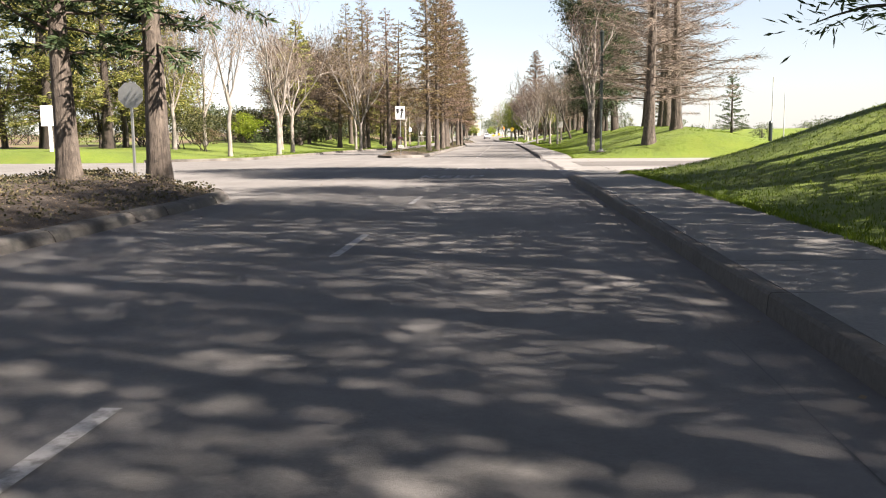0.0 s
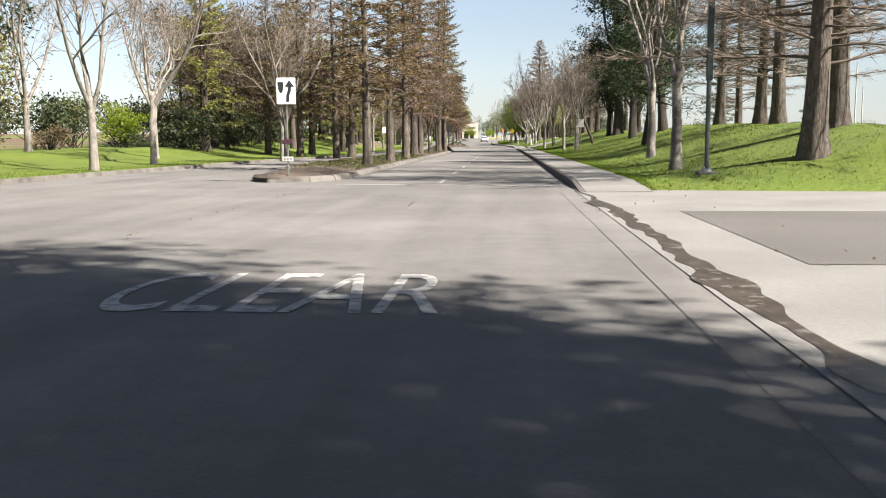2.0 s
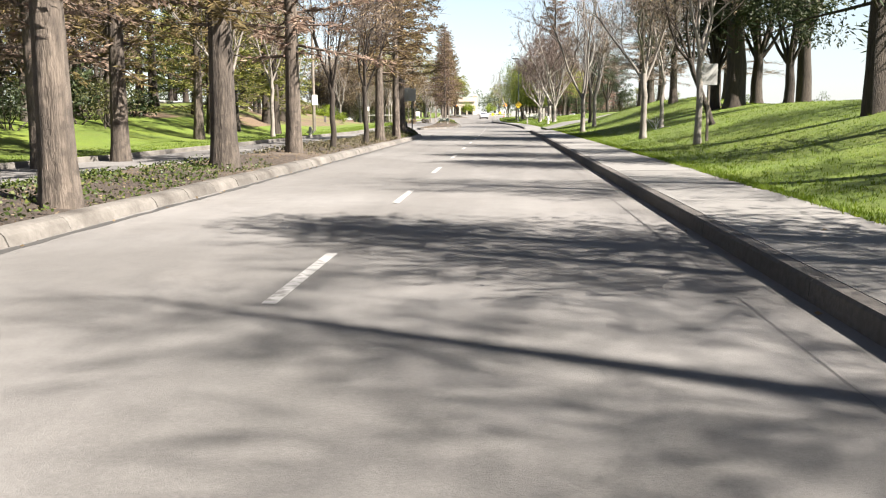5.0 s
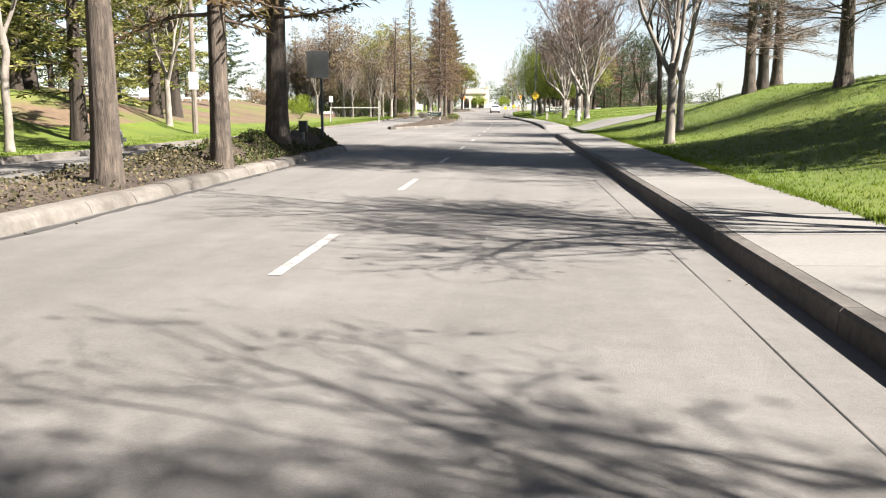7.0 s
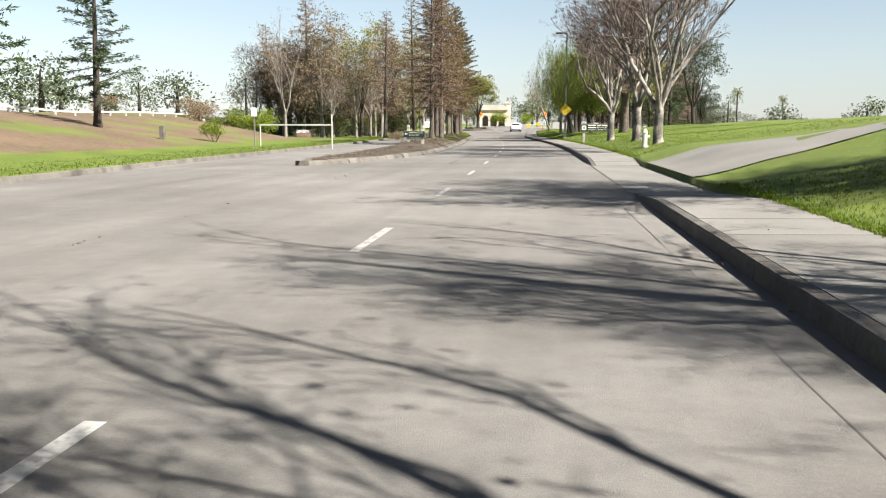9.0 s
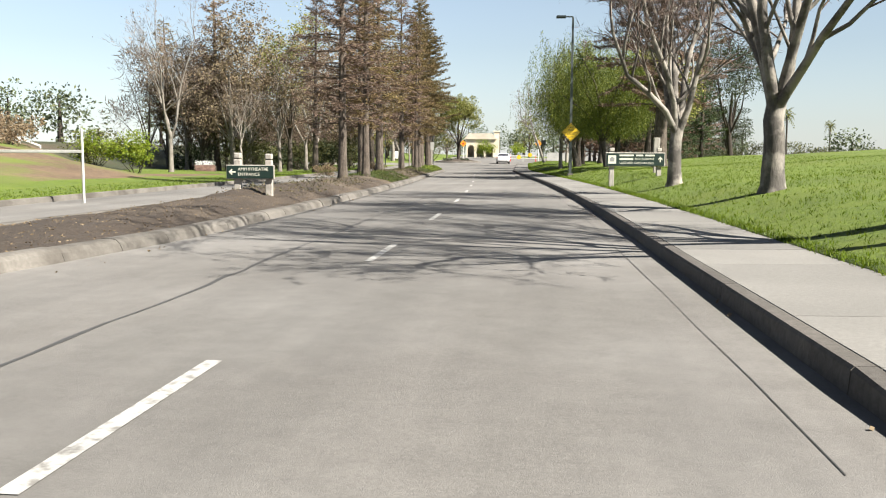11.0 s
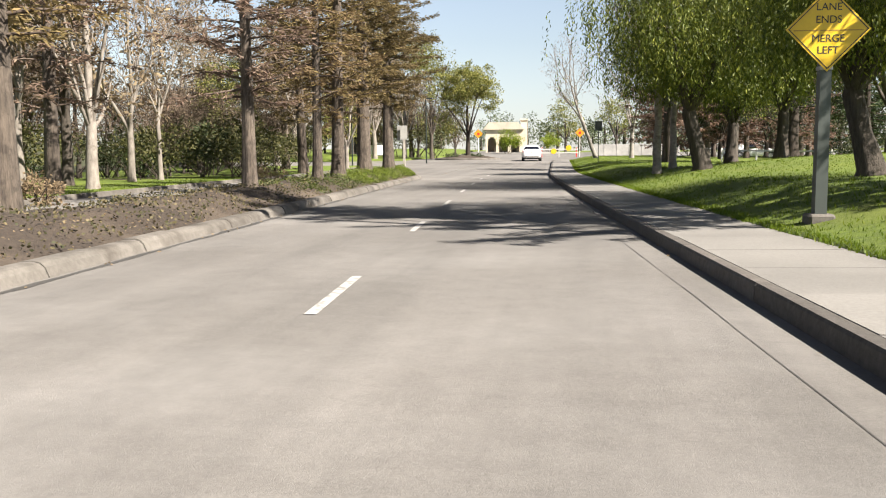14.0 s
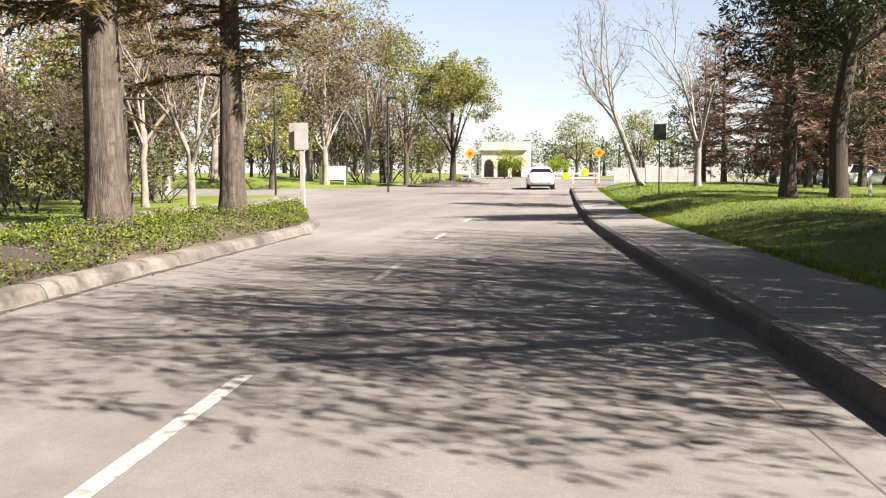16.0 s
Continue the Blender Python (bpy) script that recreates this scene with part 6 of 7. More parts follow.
back_of_sign(4.75, 91.6, 2.35, 0.45, 0.6, ground_z(4.75, 91.6), label="small traffic sign on a dark post by the sidewalk", pw=0.07)
back_of_sign(-2.35, 245, 3.1, 0.5, 0.65, rise(245) + 0.1, label="grey sign plate on a thin dark post in the lawn", pw=0.05, pm=M_DKGREEN, fm=M_POLE)
back_of_sign(-17.0, 161.8, 2.0, 0.3, 0.45, ground_z(-17.0, 161.8), label="small white sign on a thin post on the far lawn", pw=0.06, fm=M_WHITE)
back_of_sign(-15.0, 127.4, 2.37, 0.4, 0.7, ground_z(-15.0, 127.4), label="small white plate on a thin post by a timber pole", pw=0.06, fm=M_WHITE)
pole = thing("utility_pole", at(-15.2, 127.9), "tall weathered timber pole on the far lawn", "pole")
part("shaft", cylinder(bmesh.new(), 0, 0, -0.3, 8.5, 0.12, 0.09, 12), M_POSTG, pole)
lamp_post(4.72, 48.9, 6.4)
dp = thing("dark_post", at(14.3, 50.9), "short thick dark green metal post beside the driveway", "post")
part("shaft", cylinder(bmesh.new(), 0, 0, -0.3, 1.78 - ground_z(14.3, 50.9), 0.11, 0.1, 14), M_DKGREEN, dp)
part("cap", cylinder(bmesh.new(), 0, 0, 1.78 - ground_z(14.3, 50.9), 1.9 - ground_z(14.3, 50.9), 0.13, 0.06, 14), M_DKGREEN, dp)
street_light(-23.0, 257.5, 6.5, 0.3)
street_light(-17.3, 262.0, 6.0, 0.3)
ws = thing("yellow_sign", at(16.4, 48.6), "small bright yellow sign on a short post beside the driveway", "road sign")
part("post", cylinder(bmesh.new(), 0, 0.03, -0.3, 1.75 - ground_z(16.4, 48.6), 0.025, seg=8), M_GALV, ws)
part("panel", prism(diamond(1.42 - ground_z(16.4, 48.6), 0.27), -0.012, 0.0), M_YELLOW, ws)
for x, y, h in ((31.6, 112.0, 7.6), (36.0, 122.0, 6.0), (27.5, 128.0, 7.0)):
    fp = thing("thin_pole", at(x, y), "thin pale pole standing far across the lawn", "pole", "thin poles")
    part("shaft", cylinder(bmesh.new(), 0, 0, -0.3, h, 0.08, 0.05, 8), M_FENCEW, fp)
fire_hydrant(2.35, 153.4)
fire_hydrant(-12.5, 115.2)
weed = Wood()
wr_ = random.Random(4)
for i in range(9):
    weed.tube(wander(wr_, Vector((0, 0, -0.05)), Vector((wr_.gauss(0, 0.5), wr_.gauss(0, 0.5), 1)), wr_.uniform(0.5, 0.95), 4, 0.2), taper(0.012, 0.004, 5), 4)
wd = thing("dry_weed", at(5.2, 104.0), "pale dry branching weed standing in the grass", "weed")
o = new("stem", weed.mesh("stem", M_FENCEW))
o.parent = wd
ub = thing("utility_box", at(-6.92, 114.3, 0, med_z(-6.92, 114.3)), "small grey utility box on a thin post on the median", "utility box")
part("post", box(bmesh.new(), -0.025, 0.025, -0.025, 0.025, -0.2, 0.5, 0.004), M_GALV, ub)
part("cabinet", box(bmesh.new(), -0.11, 0.11, -0.07, 0.07, 0.26, 0.54, 0.01), M_POLE, ub)
part("lid", box(bmesh.new(), -0.12, 0.12, -0.08, 0.08, 0.54, 0.56, 0.006), M_POSTG, ub)
litter_bin(5.0, 246.5)

# white board on two posts across the cross street
wb = thing("white_notice_board", pose(-24.6, 275, rise(275), 0, 0, 6), "wide white notice board on two short posts", "notice board")
for s in (-0.95, 0.95):
    part("leg", box(bmesh.new(), s - 0.06, s + 0.06, -0.05, 0.07, -0.3, 0.75, 0.01), M_WHITE, wb)
board(wb, "panel", -1.05, 1.05, 0.55, 1.6, -0.05, M_WHITE, t=0.05)

# low brick planter with white flowers on the far lawn
pl = thing("brick_planter", at(-28.3, 209.6, 12) @ Matrix.Diagonal((0.82, 0.82, 1.3, 1)), "low pink brick planter with white flowers", "planter")
for r_ in range(5):
    for c_ in range(9):
        b = part("brick", box(bmesh.new(), -0.95 + c_ * 0.21 + (r_ % 2) * 0.1, -0.95 + c_ * 0.21 + (r_ % 2) * 0.1 + 0.2, -0.35, -0.25, r_ * 0.085 - 0.05, r_ * 0.085 + 0.025, 0.006), M_BRICK, pl)
part("bed", box(bmesh.new(), -0.92, 1.0, -0.24, 0.4, -0.1, 0.33, 0.03), M_MULCH, pl)
fl = np.random.RandomState(3)
cs = np.stack([fl.uniform(-0.9, 0.95, 260), fl.uniform(-0.22, 0.35, 260), fl.uniform(0.33, 0.6, 260)], 1)
v, f = cards(cs, fl.normal(0, 1, (260, 3)), 0.09, 0.08, 3, 0.5)
o = new("flowers", quad_mesh("flowers", v, f, M_WHITE))
o.parent = pl
tagged(o, "white flowers", kind="stuff")

# pale rail along the crest of the berm
rail = thing("rail_fence", Matrix.Identity(4), "pale single-rail fence along the crest of the berm", "fence")
prev = None
for i in range(26):
    y = 132 + i * 2.6
    x = lane_x(y) + u_far(y) - 17.0
    z = ground_z(x, y)
    part("post", box(bmesh.new(), x - 0.05, x + 0.05, y - 0.05, y + 0.05, z - 0.3, z + 0.32, 0.008), M_FENCEW, rail)
    if prev:
        bm = bmesh.new()
        a, b = Vector(prev), Vector((x, y, z + 0.26))
        vs_ = [bm.verts.new(p + Vector((dx, 0, dz))) for p in (a, b) for dx, dz in ((-0.03, -0.06), (0.03, -0.06), (0.03, 0.06), (-0.03, 0.06))]
        for q in ((0, 1, 5, 4), (1, 2, 6, 5), (2, 3, 7, 6), (3, 0, 4, 7), (0, 3, 2, 1), (4, 5, 6, 7)):
            bm.faces.new([vs_[j] for j in q])
        part("rail", bm, M_FENCEW, rail)
    prev = (x, y, z + 0.26)
gp = thing("tall_post", at(-13.7, 165.2), "slim pale upright post on the far lawn edge", "post")
part("shaft", cylinder(bmesh.new(), 0, 0, -0.3, 2.05, 0.035, seg=8), M_FENCEW, gp)
part("crossbar", box(bmesh.new(), -4.2, 0.0, -0.035, 0.035, 1.42, 1.5, 0.01), M_FENCEW, gp)
part("far_post", cylinder(bmesh.new(), -4.15, 0, -0.3, 1.42, 0.035, seg=8), M_FENCEW, gp)
stump = thing("marker_stone", at(-21.5, 160.5), "short pale concrete marker standing on the far lawn", "marker")
part("body", box(bmesh.new(), -0.13, 0.13, -0.1, 0.1, -0.2, 0.7, 0.03), M_KERB, stump)

# ---------------- end of the street ----------------
isl_m = []
for i in range(9):
    a = i / 8
    rr = 1 - a
    isl_m.append([(-15.4 + math.cos(t * math.pi / 12) * 3.2 * rr, 277 + math.sin(t * math.pi / 12) * 4.2 * rr, rise(277) + 0.12 + 0.32 * (1 - rr ** 2) + 0.08 * noise.noise((t * 0.8, a * 4, 1)) * min(1, a * 4)) for t in range(25)])
sheet("traffic_island", isl_m, M_MULCH, "small mulched traffic island with a tree", "structure", "traffic island")
isl_k = []
for du, dz in ((3.5, -0.03), (3.46, 0.13), (3.4, 0.15), (3.15, 0.15), (3.1, 0.1)):
    isl_k.append([(-15.4 + math.cos(t * math.pi / 12) * du, 277 + math.sin(t * math.pi / 12) * (du + 1.0), rise(277) + dz) for t in range(25)])
sheet("island_kerb", isl_k, M_KERB, "pale rounded concrete kerb round the traffic island", "structure", "kerb")
isl_b = bush_meshes(161, 2.6, 0.7, M_FOL_DARK, 18, 40)
for x, y, s in ((-16.6, 274.6, 0.7), (-14.1, 275.2, 0.6), (-15.6, 280, 0.7)):
    plant("low_bush", isl_b, x, y, "low dark shrub on the traffic island", "bush", "", s, 1.0, 0.4, rise(277) + 0.2)


def gatehouse():
    y = 345
    z = rise(y)
    ob = thing("gatehouse", pose(-17.4, y, z, 0, 0, 5), "cream stucco gatehouse with three dark arches and tiled roof", "building")
    bm = bmesh.new()
    w, h, d = 6.4, 4.0, 5.0
    arches = [(-2.1, 0.75), (0.0, 0.8), (2.1, 0.75)]
    xs = [-w / 2]
    for c, r in arches:
        xs += [c - r, c + r]
    xs.append(w / 2)
    for i in range(0, len(xs), 2):
        box(bm, xs[i], xs[i + 1], -d / 2, -d / 2 + 0.3, -0.3, h)
    for c, r in arches:
        box(bm, c - r, c + r, -d / 2, -d / 2 + 0.3, 2.75, h)
        for k in range(6):
            a0 = math.pi * k / 6
            a1 = math.pi * (k + 1) / 6
            z0 = 2.0 + r * min(math.sin(a0), math.sin(a1))
            x0, x1 = sorted((c + r * math.cos(a0), c + r * math.cos(a1)))
            if z0 < 2.74:
                box(bm, x0, x1, -d / 2 + 0.002, -d / 2 + 0.298, z0, 2.75)
    wall = part("front_wall", bm, M_STUCCO, ob)
    bm = bmesh.new()
    box(bm, -w / 2, -w / 2 + 0.3, -d / 2 + 0.302, d / 2, -0.3, h)
    box(bm, w / 2 - 0.3, w / 2, -d / 2 + 0.302, d / 2, -0.3, h)
    box(bm, -w / 2 + 0.302, w / 2 - 0.302, d / 2 - 0.3, d / 2, -0.3, h)
    part("side_wall", bm, M_STUCCO, ob)
    part("roof", prism([(-w / 2 - 0.5, h + 0.003), (w / 2 + 0.5, h + 0.003), (w / 2 - 0.6, h + 1.3), (-w / 2 + 0.6, h + 1.3)], -d / 2 - 0.4, d / 2 + 0.4), M_ROOF, ob)
    pr = thing("gate_pillar", pose(-13.6, y - 1, rise(y - 1), 0, 0, 5), "tall cream stucco pillar beside the gatehouse", "pillar")
    part("shaft", box(bmesh.new(), -0.6, 0.6, -0.6, 0.6, -0.3, 5.6, 0.05), M_STUCCO, pr)
    part("cap", box(bmesh.new(), -0.75, 0.75, -0.75, 0.75, 5.603, 5.9, 0.05), M_STUCCO, pr)


gatehouse()


def barrier():
    ob = thing("road_barrier", pose(-6.2, 297, rise(297), 0, 0, 4), "pale road barrier with two yellow round plates", "barrier")
    for x in (-2.2, 0.0, 2.2):
        part("post", box(bmesh.new(), x - 0.07, x + 0.07, -0.07, 0.07, -0.3, 1.2, 0.01), M_REDP if x else M_FENCEW, ob)
    for z in (0.55, 0.98):
        part("rail", box(bmesh.new(), -2.4, 2.4, -0.1, -0.072, z - 0.09, z + 0.09, 0.008), M_FENCEW, ob)
    for x, z in ((-0.7, 0.75), (1.2, 1.15)):
        part("plate", prism([(x + 0.36 * math.cos(a * math.pi / 8), z + 0.36 * math.sin(a * math.pi / 8)) for a in range(16)], -0.14, -0.104), M_YELLOW, ob)


barrier()
wf = thing("board_fence", pose(-2.0, 301, rise(301), 0, 0, -3), "pale grey board fence beside the forecourt", "fence")
for i in range(7):
    part("panel", box(bmesh.new(), 0.05 + i * 1.6, 1.55 + i * 1.6, -0.04, 0.04, 0.05, 1.55, 0.008), M_FENCEW, wf)
    part("post", box(bmesh.new(), i * 1.6 - 0.05, i * 1.6 + 0.047, -0.07, 0.07, -0.3, 1.65, 0.008), M_FENCEW, wf)
wr = thing("white_rail_fence", Matrix.Identity(4), "low white rail fence beyond the lawn", "fence")
for i in range(22):
    x, y = 6.0 + i * 2.0, 246 - i * 1.4
    z = ground_z(x, y)
    part("post", box(bmesh.new(), x - 0.05, x + 0.05, y - 0.05, y + 0.05, z - 0.3, z + 1.0, 0.008), M_WHITE, wr)
    if i < 21:
        x2, y2 = x + 2.0, y - 1.4
        z2 = ground_z(x2, y2)
        bm = bmesh.new()
        vs_ = [bm.verts.new((px, py + dy, pz + dz)) for px, py, pz in ((x, y, z + 0.85), (x2, y2, z2 + 0.85)) for dy, dz in ((-0.03, -0.05), (0.03, -0.05), (0.03, 0.05), (-0.03, 0.05))]
        for q in ((0, 1, 5, 4), (1, 2, 6, 5), (2, 3, 7, 6), (3, 0, 4, 7), (0, 3, 2, 1), (4, 5, 6, 7)):
            bm.faces.new([vs_[j] for j in q])
        part("rail", bm, M_WHITE, wr)


# ---------------- cars ----------------
def loft(sections):
    """Skin over closed sections of equal count, capped."""
    bm = bmesh.new()
    rings = [[bm.verts.new(p) for p in s] for s in sections]
    n = len(rings[0])
    for a, b in zip(rings, rings[1:]):
        for i in range(n):
            bm.faces.new((a[i], a[(i + 1) % n], b[(i + 1) % n], b[i]))
    bm.faces.new(rings[0][::-1])
    bm.faces.new(rings[-1])
    bmesh.ops.recalc_face_normals(bm, faces=bm.faces)
    return bm


def sedan(m, paint, label):
    ob = thing("sedan", m, label, "car", "cars")
    st = [(0.0, 0.50, 0.92, 0.66), (0.03, 0.42, 1.00, 0.78), (0.12, 0.34, 1.06, 0.85), (0.35, 0.29, 1.095, 0.90), (0.95, 0.27, 1.085, 0.915), (1.5, 0.25, 1.02, 0.915), (2.4, 0.25, 1.0, 0.912), (3.3, 0.25, 0.985, 0.912), (3.75, 0.26, 0.975, 0.905), (4.25, 0.28, 0.90, 0.88), (4.6, 0.32, 0.81, 0.80), (4.78, 0.40, 0.72, 0.66), (4.82, 0.45, 0.65, 0.56)]
    secs = []
    for y, zb, zt, hw in st:
        h = zt - zb
        half = [(hw * 0.86, zb), (hw * 0.97, zb + 0.07 * h), (hw, zb + 0.35 * h), (hw * 0.995, zb + 0.6 * h), (hw * 0.965, zb + 0.82 * h), (hw * 0.88, zb + 0.95 * h), (hw * 0.70, zt)]
        secs.append([(x, y, z) for x, z in half] + [(-x, y, z) for x, z in half[::-1]])
    body = part("body", loft(secs), paint, ob, smooth_faces=True)
    line = [(0.62, 1.05), (1.28, 1.40), (1.75, 1.465), (2.3, 1.47), (2.8, 1.42), (3.62, 0.975)]

    def hw(z):
        return 0.84 - (z - 0.98) * 0.46
    secs = [[(hw(0.97), y, 0.97), (hw((z + 0.97) / 2) + 0.015, y, (z + 0.97) / 2), (hw(z), y, z - 0.02), (hw(z) * 0.8, y, z), (-hw(z) * 0.8, y, z), (-hw(z), y, z - 0.02), (-hw((z + 0.97) / 2) - 0.015, y, (z + 0.97) / 2), (-hw(0.97), y, 0.97)] for y, z in line]
    part("glasshouse", loft(secs), M_GLASS, ob, "dark tinted window glass", True)
    tagged(ob.children[-1], kind="")
    roof = [(1.22, 1.385), (1.5, 1.445), (1.75, 1.478), (2.3, 1.484), (2.62, 1.462), (2.88, 1.40)]
    secs = [[(hw(z) + 0.012, y, z - 0.05), (hw(z) * 0.9, y, z + 0.002), (hw(z) * 0.5, y, z + 0.014), (-hw(z) * 0.5, y, z + 0.014), (-hw(z) * 0.9, y, z + 0.002), (-hw(z) - 0.012, y, z - 0.05)] for y, z in roof]
    part("roof", loft(secs), paint, ob, smooth_faces=True)
    for s in (-1, 1):
        for nm, q in (("rear_pillar", [(0.62, 1.0), (1.42, 1.0), (1.72, 1.44), (1.20, 1.39)]), ("front_pillar", [(3.50, 1.0), (3.64, 0.975), (2.86, 1.41), (2.76, 1.42)])):
            bm = bmesh.new()
            a = [bm.verts.new((s * (hw(z) + 0.022), y, z)) for y, z in q]
            b = [bm.verts.new((s * (hw(z) - 0.05), y, z)) for y, z in q]
            bm.faces.new(a)
            bm.faces.new(b[::-1])
            for i in range(4):
                bm.faces.new((a[i], b[i], b[(i + 1) % 4], a[(i + 1) % 4]))
            bmesh.ops.recalc_face_normals(bm, faces=bm.faces)
            part(nm, bm, paint, ob)
        part("side_mirror", box(bmesh.new(), min(s * 0.90, s * 1.08), max(s * 0.90, s * 1.08), 3.10, 3.26, 0.98, 1.12, 0.03), paint, ob)
        for y in (1.75, 2.75):
            part("door_handle", box(bmesh.new(), min(s * 0.9, s * 0.935), max(s * 0.9, s * 0.935), y, y + 0.2, 0.84, 0.875, 0.008), paint, ob)
        part("tail_light", loft([[(s * 0.50, -0.012, 0.86), (s * 0.83, 0.05, 0.80), (s * 0.88, 0.16, 0.97), (s * 0.50, 0.0, 0.97)], [(s * 0.50, 0.06, 0.86), (s * 0.80, 0.12, 0.80), (s * 0.84, 0.22, 0.97), (s * 0.50, 0.06, 0.97)]]), M_LENS, ob, "red tail light")
        part("reverse_light", loft([[(s * 0.40, -0.016, 0.905), (s * 0.66, 0.0, 0.905), (s * 0.66, 0.0, 0.965), (s * 0.40, -0.016, 0.965)], [(s * 0.40, 0.05, 0.905), (s * 0.66, 0.05, 0.905), (s * 0.66, 0.05, 0.965), (s * 0.40, 0.05, 0.965)]]), M_CLEAR, ob, "clear reverse light")
        part("headlight", box(bmesh.new(), min(s * 0.48, s * 0.80), max(s * 0.48, s * 0.80), 4.50, 4.66, 0.62, 0.76, 0.03), M_CLEAR, ob)
        part("exhaust_tip", box(bmesh.new(), s * 0.55 - 0.06, s * 0.55 + 0.06, -0.01, 0.15, 0.33, 0.39, 0.015), M_CHROME, ob)
        for y in (1.03, 3.81):
            part("wheel_arch", cylinder_x(s * 0.70, s * 0.918, y, 0.335, 0.385), M_BLACK, ob)
            wheel = part("wheel", cylinder_x(s * 0.69, s * 0.925, y, 0.325, 0.325, 0.03), M_TYRE, ob)
            part("rim", cylinder_x(s * 0.88, s * 0.929, y, 0.325, 0.225), M_BUMPER, wheel)
            for k in range(7):
                sp = part("spoke", box(bmesh.new(), min(s * 0.925, s * 0.94), max(s * 0.925, s * 0.94), -0.025, 0.025, 0.03, 0.22, 0.005), M_RIM, wheel)
                sp.matrix_local = Matrix.Translation((0, y, 0.325)) @ Matrix.Rotation(k * 2 * math.pi / 7, 4, 'X')
    part("boot_trim", box(bmesh.new(), -0.38, 0.38, -0.02, 0.03, 0.875, 0.895, 0.004), M_CHROME, ob)
    part("badge", box(bmesh.new(), -0.06, 0.06, -0.012, 0.03, 0.925, 0.985, 0.015), M_CHROME, ob)
    plate = part("number_plate", box(bmesh.new(), -0.155, 0.155, -0.016, 0.02, 0.70, 0.85, 0.004), M_PLATE, ob)
    part("bar", box(bmesh.new(), -0.12, 0.12, -0.02, -0.0165, 0.75, 0.805), M_BUMPER, plate)
    part("bumper_insert", box(bmesh.new(), -0.62, 0.62, 0.0, 0.1, 0.40, 0.47, 0.01), M_BUMPER, ob)
    part("spoiler", box(bmesh.new(), -0.62, 0.62, 0.06, 0.24, 1.095, 1.115, 0.006), paint, ob)
    part("underbody", box(bmesh.new(), -0.78, 0.78, 0.35, 4.5, 0.18, 0.29, 0.02), M_BLACK, ob)
    return ob


def cylinder_x(x0, x1, y, z, r, bevel=0.0):
    bm = bmesh.new()
    made = bmesh.ops.create_cone(bm, cap_ends=True, segments=28, radius1=r, radius2=r, depth=1.0)
    for v in made["verts"]:
        v.co = Vector((x0 + (v.co.z + 0.5) * (x1 - x0), y + v.co.x, z + v.co.y))
    if bevel:
        bmesh.ops.bevel(bm, geom=[e for e in bm.edges if len(e.link_faces) == 2 and abs(e.verts[0].co.x - e.verts[1].co.x) < 1e-5], offset=bevel, segments=2, affect='EDGES')
    bmesh.ops.recalc_face_normals(bm, faces=bm.faces)
    return bm


sedan(pose(-8.05, 266.5, rise(268.5) - 0.02, 0.8, 0, 3.6), M_BODY, "white four-door sedan seen from behind on the road")
sedan(pose(9.5, 267.0, ground_z(11.5, 267.0) - 0.03, 0, 0, -82), M_BODY, "white sedan parked beyond the lawn and trees")

# ---------------- kerbs and slabs, piece by piece ----------------
def kerb_piece(name, a, b, nrm_a, nrm_b, prof, parent, material, fa=1.0, fb=1.0):
    vs, n = [], len(prof)
    for p, nr, fz in ((a, nrm_a, fa), (b, nrm_b, fb)):
        for d, z in prof:
            vs.append(tuple(p + nr * d + Vector((0, 0, z * fz if z > 0 else z))))
    fs = [(i, i + 1, n + i + 1, n + i) for i in range(n - 1)] + [tuple(range(n - 1, -1, -1)), tuple(range(n, 2 * n))]
    return part(name, (vs, fs), material, parent)


MED_PROF = [(0.0, -0.02), (0.05, 0.10), (0.10, 0.145), (0.16, 0.16), (0.30, 0.16), (0.34, 0.14), (0.35, -0.02)]
for m in MEDIANS:
    parent = bpy.data.objects[m[0]]
    for side in (0, 1):
        ks, vs_ = (m[1], m[2]) if side == 0 else (m[3], m[4])
        y0, y1 = max(ks[0], -14), ks[-1]
        pts = []
        n = int((y1 - y0) / 0.1)
        raw = [spot(lin(y0 + (y1 - y0) * i / n, ks, vs_), y0 + (y1 - y0) * i / n) for i in range(n + 1)]
        step, acc, cut = (1.15 if side == 0 else 3.0), 0.0, [raw[0]]
        for p, q in zip(raw, raw[1:]):
            acc += (q - p).length
            if acc >= step:
                cut.append(q)
                acc = 0.0
        if (raw[-1] - cut[-1]).length > 0.2:
            cut.append(raw[-1])
        nr = []
        for i in range(len(cut)):
            t = (cut[min(i + 1, len(cut) - 1)] - cut[max(i - 1, 0)]).normalized()
            nr.append(Vector((-t.y, t.x, 0)) * (1 if side == 0 else -1))
        for i in range(len(cut) - 1):
            t = (cut[i + 1] - cut[i]).normalized() * 0.007
            j = Vector((tr.uniform(-0.012, 0.012), 0, tr.uniform(-0.012, 0.01)))
            kerb_piece("kerb", cut[i] + t + j, cut[i + 1] - t + j, nr[i], nr[i + 1], MED_PROF, parent, M_KERB)



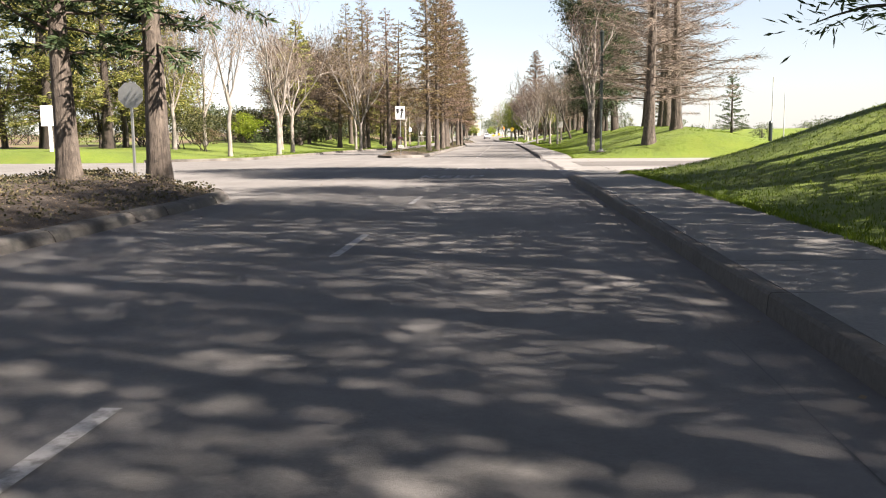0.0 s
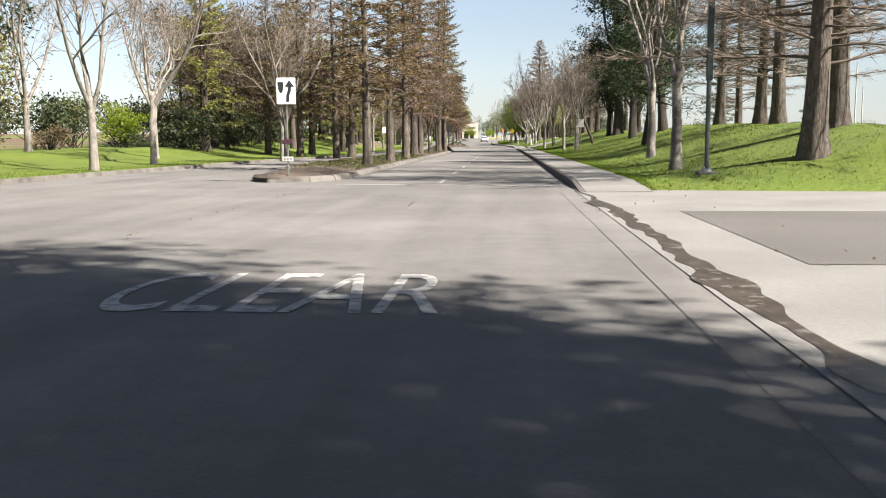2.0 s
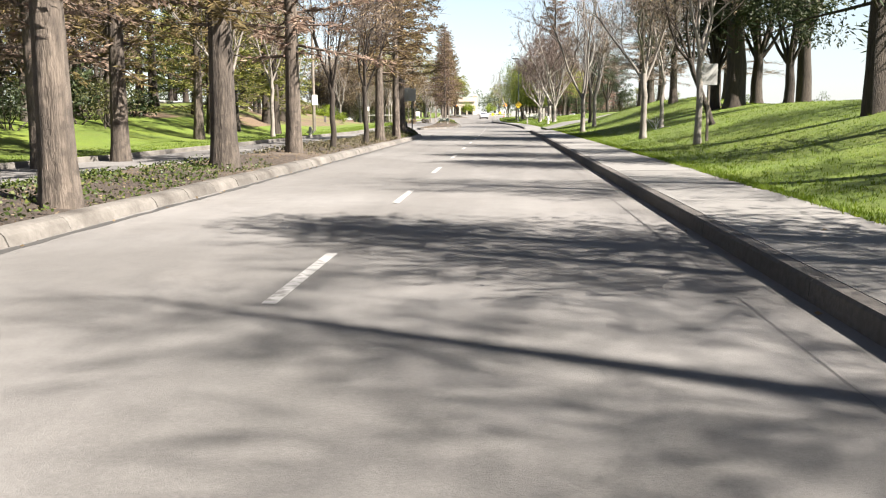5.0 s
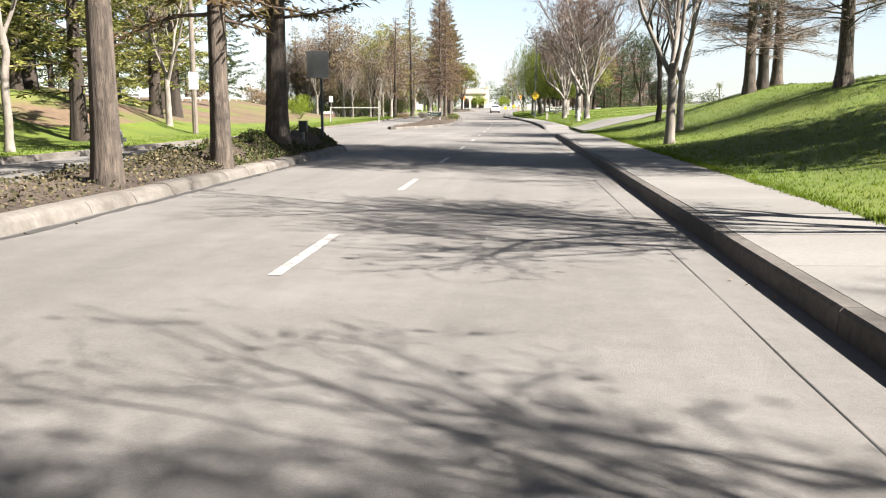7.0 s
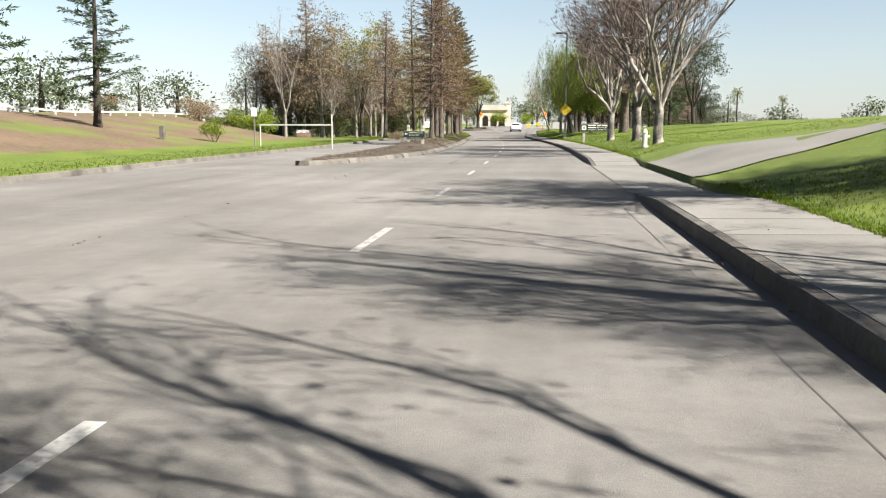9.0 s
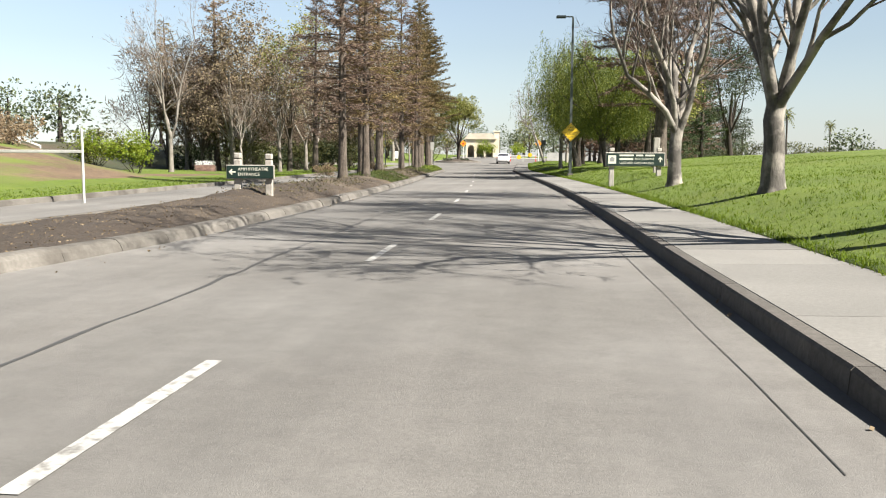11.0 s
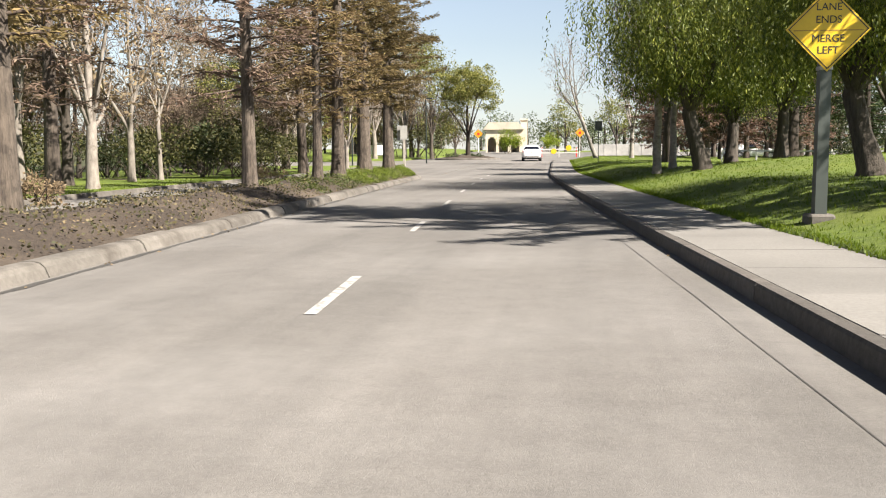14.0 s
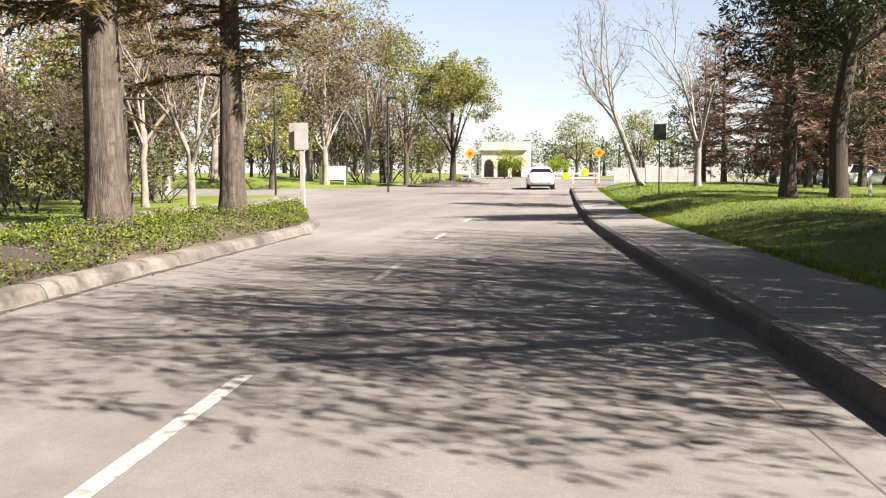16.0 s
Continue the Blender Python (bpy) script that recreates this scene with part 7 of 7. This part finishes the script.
def dropped(y, y0, y1):
    """Kerb height as a share: it runs down to the driveway and the path."""
    return 0.1 + 0.9 * max(0.0, min(1.0, (y - y0) / 3.0, (y1 - y) / 3.0))


walk_ob = thing("sidewalk", Matrix.Identity(4), "pale concrete sidewalk of square slabs with a kerb", "sidewalk", "", "structure")
R_PROF = [(0.0, -0.02), (0.012, 0.13), (0.03, 0.152), (0.14, 0.155), (0.145, -0.02)]
for y0, y1 in ((-12, 26.8), (46.3, 133.2), (145.2, 266.5)):
    n = max(1, round((y1 - y0) / 3.05))
    for i in range(n):
        ya, yb = y0 + (y1 - y0) * i / n + 0.006, y0 + (y1 - y0) * (i + 1) / n - 0.006
        # darker kerb colour stands in for shade on the face towards the road
        kerb_piece("kerb", spot(KERB_R, ya), spot(KERB_R, yb), Vector((1, 0, 0)), Vector((1, 0, 0)), R_PROF, walk_ob, M_KERB_SHADED, dropped(ya, y0, y1), dropped(yb, y0, y1))
    n = max(1, round((y1 - y0) / 1.5))
    for i in range(n):
        ya, yb = y0 + (y1 - y0) * i / n + 0.007, y0 + (y1 - y0) * (i + 1) / n - 0.007
        dz = tr.uniform(-0.004, 0.004)
        ub = LAWN_R + 0.02
        fa, fb = dropped(ya, y0, y1), dropped(yb, y0, y1)
        top = [spot(KERB_R + 0.15, ya, 0.155 * fa + dz), spot(ub, ya, 0.165 * fa + 0.01 + dz), spot(ub, yb, 0.165 * fb + 0.01 + dz), spot(KERB_R + 0.15, yb, 0.155 * fb + dz)]
        vs = [tuple(p) for p in top] + [(p.x, p.y, p.z - 0.14) for p in top]
        part("slab", (vs, [(0, 1, 2, 3), (4, 7, 6, 5), (0, 4, 5, 1), (1, 5, 6, 2), (2, 6, 7, 3), (3, 7, 4, 0)]), M_CONC, walk_ob)
# bedding that shows dark in the joints
for k, (y0, y1) in enumerate(((-12, 26.8), (46.3, 133.2), (145.2, 266.5))):
    n = max(2, int((y1 - y0) / 3))
    ribbon("joint_bedding", [((KERB_R + 0.02 + LAWN_R) / 2, y0 + 3.6 + (y1 - y0 - 7.2) * i / n) for i in range(n + 1)], LAWN_R - KERB_R - 0.1, M_MULCH, walk_ob, 0.138)
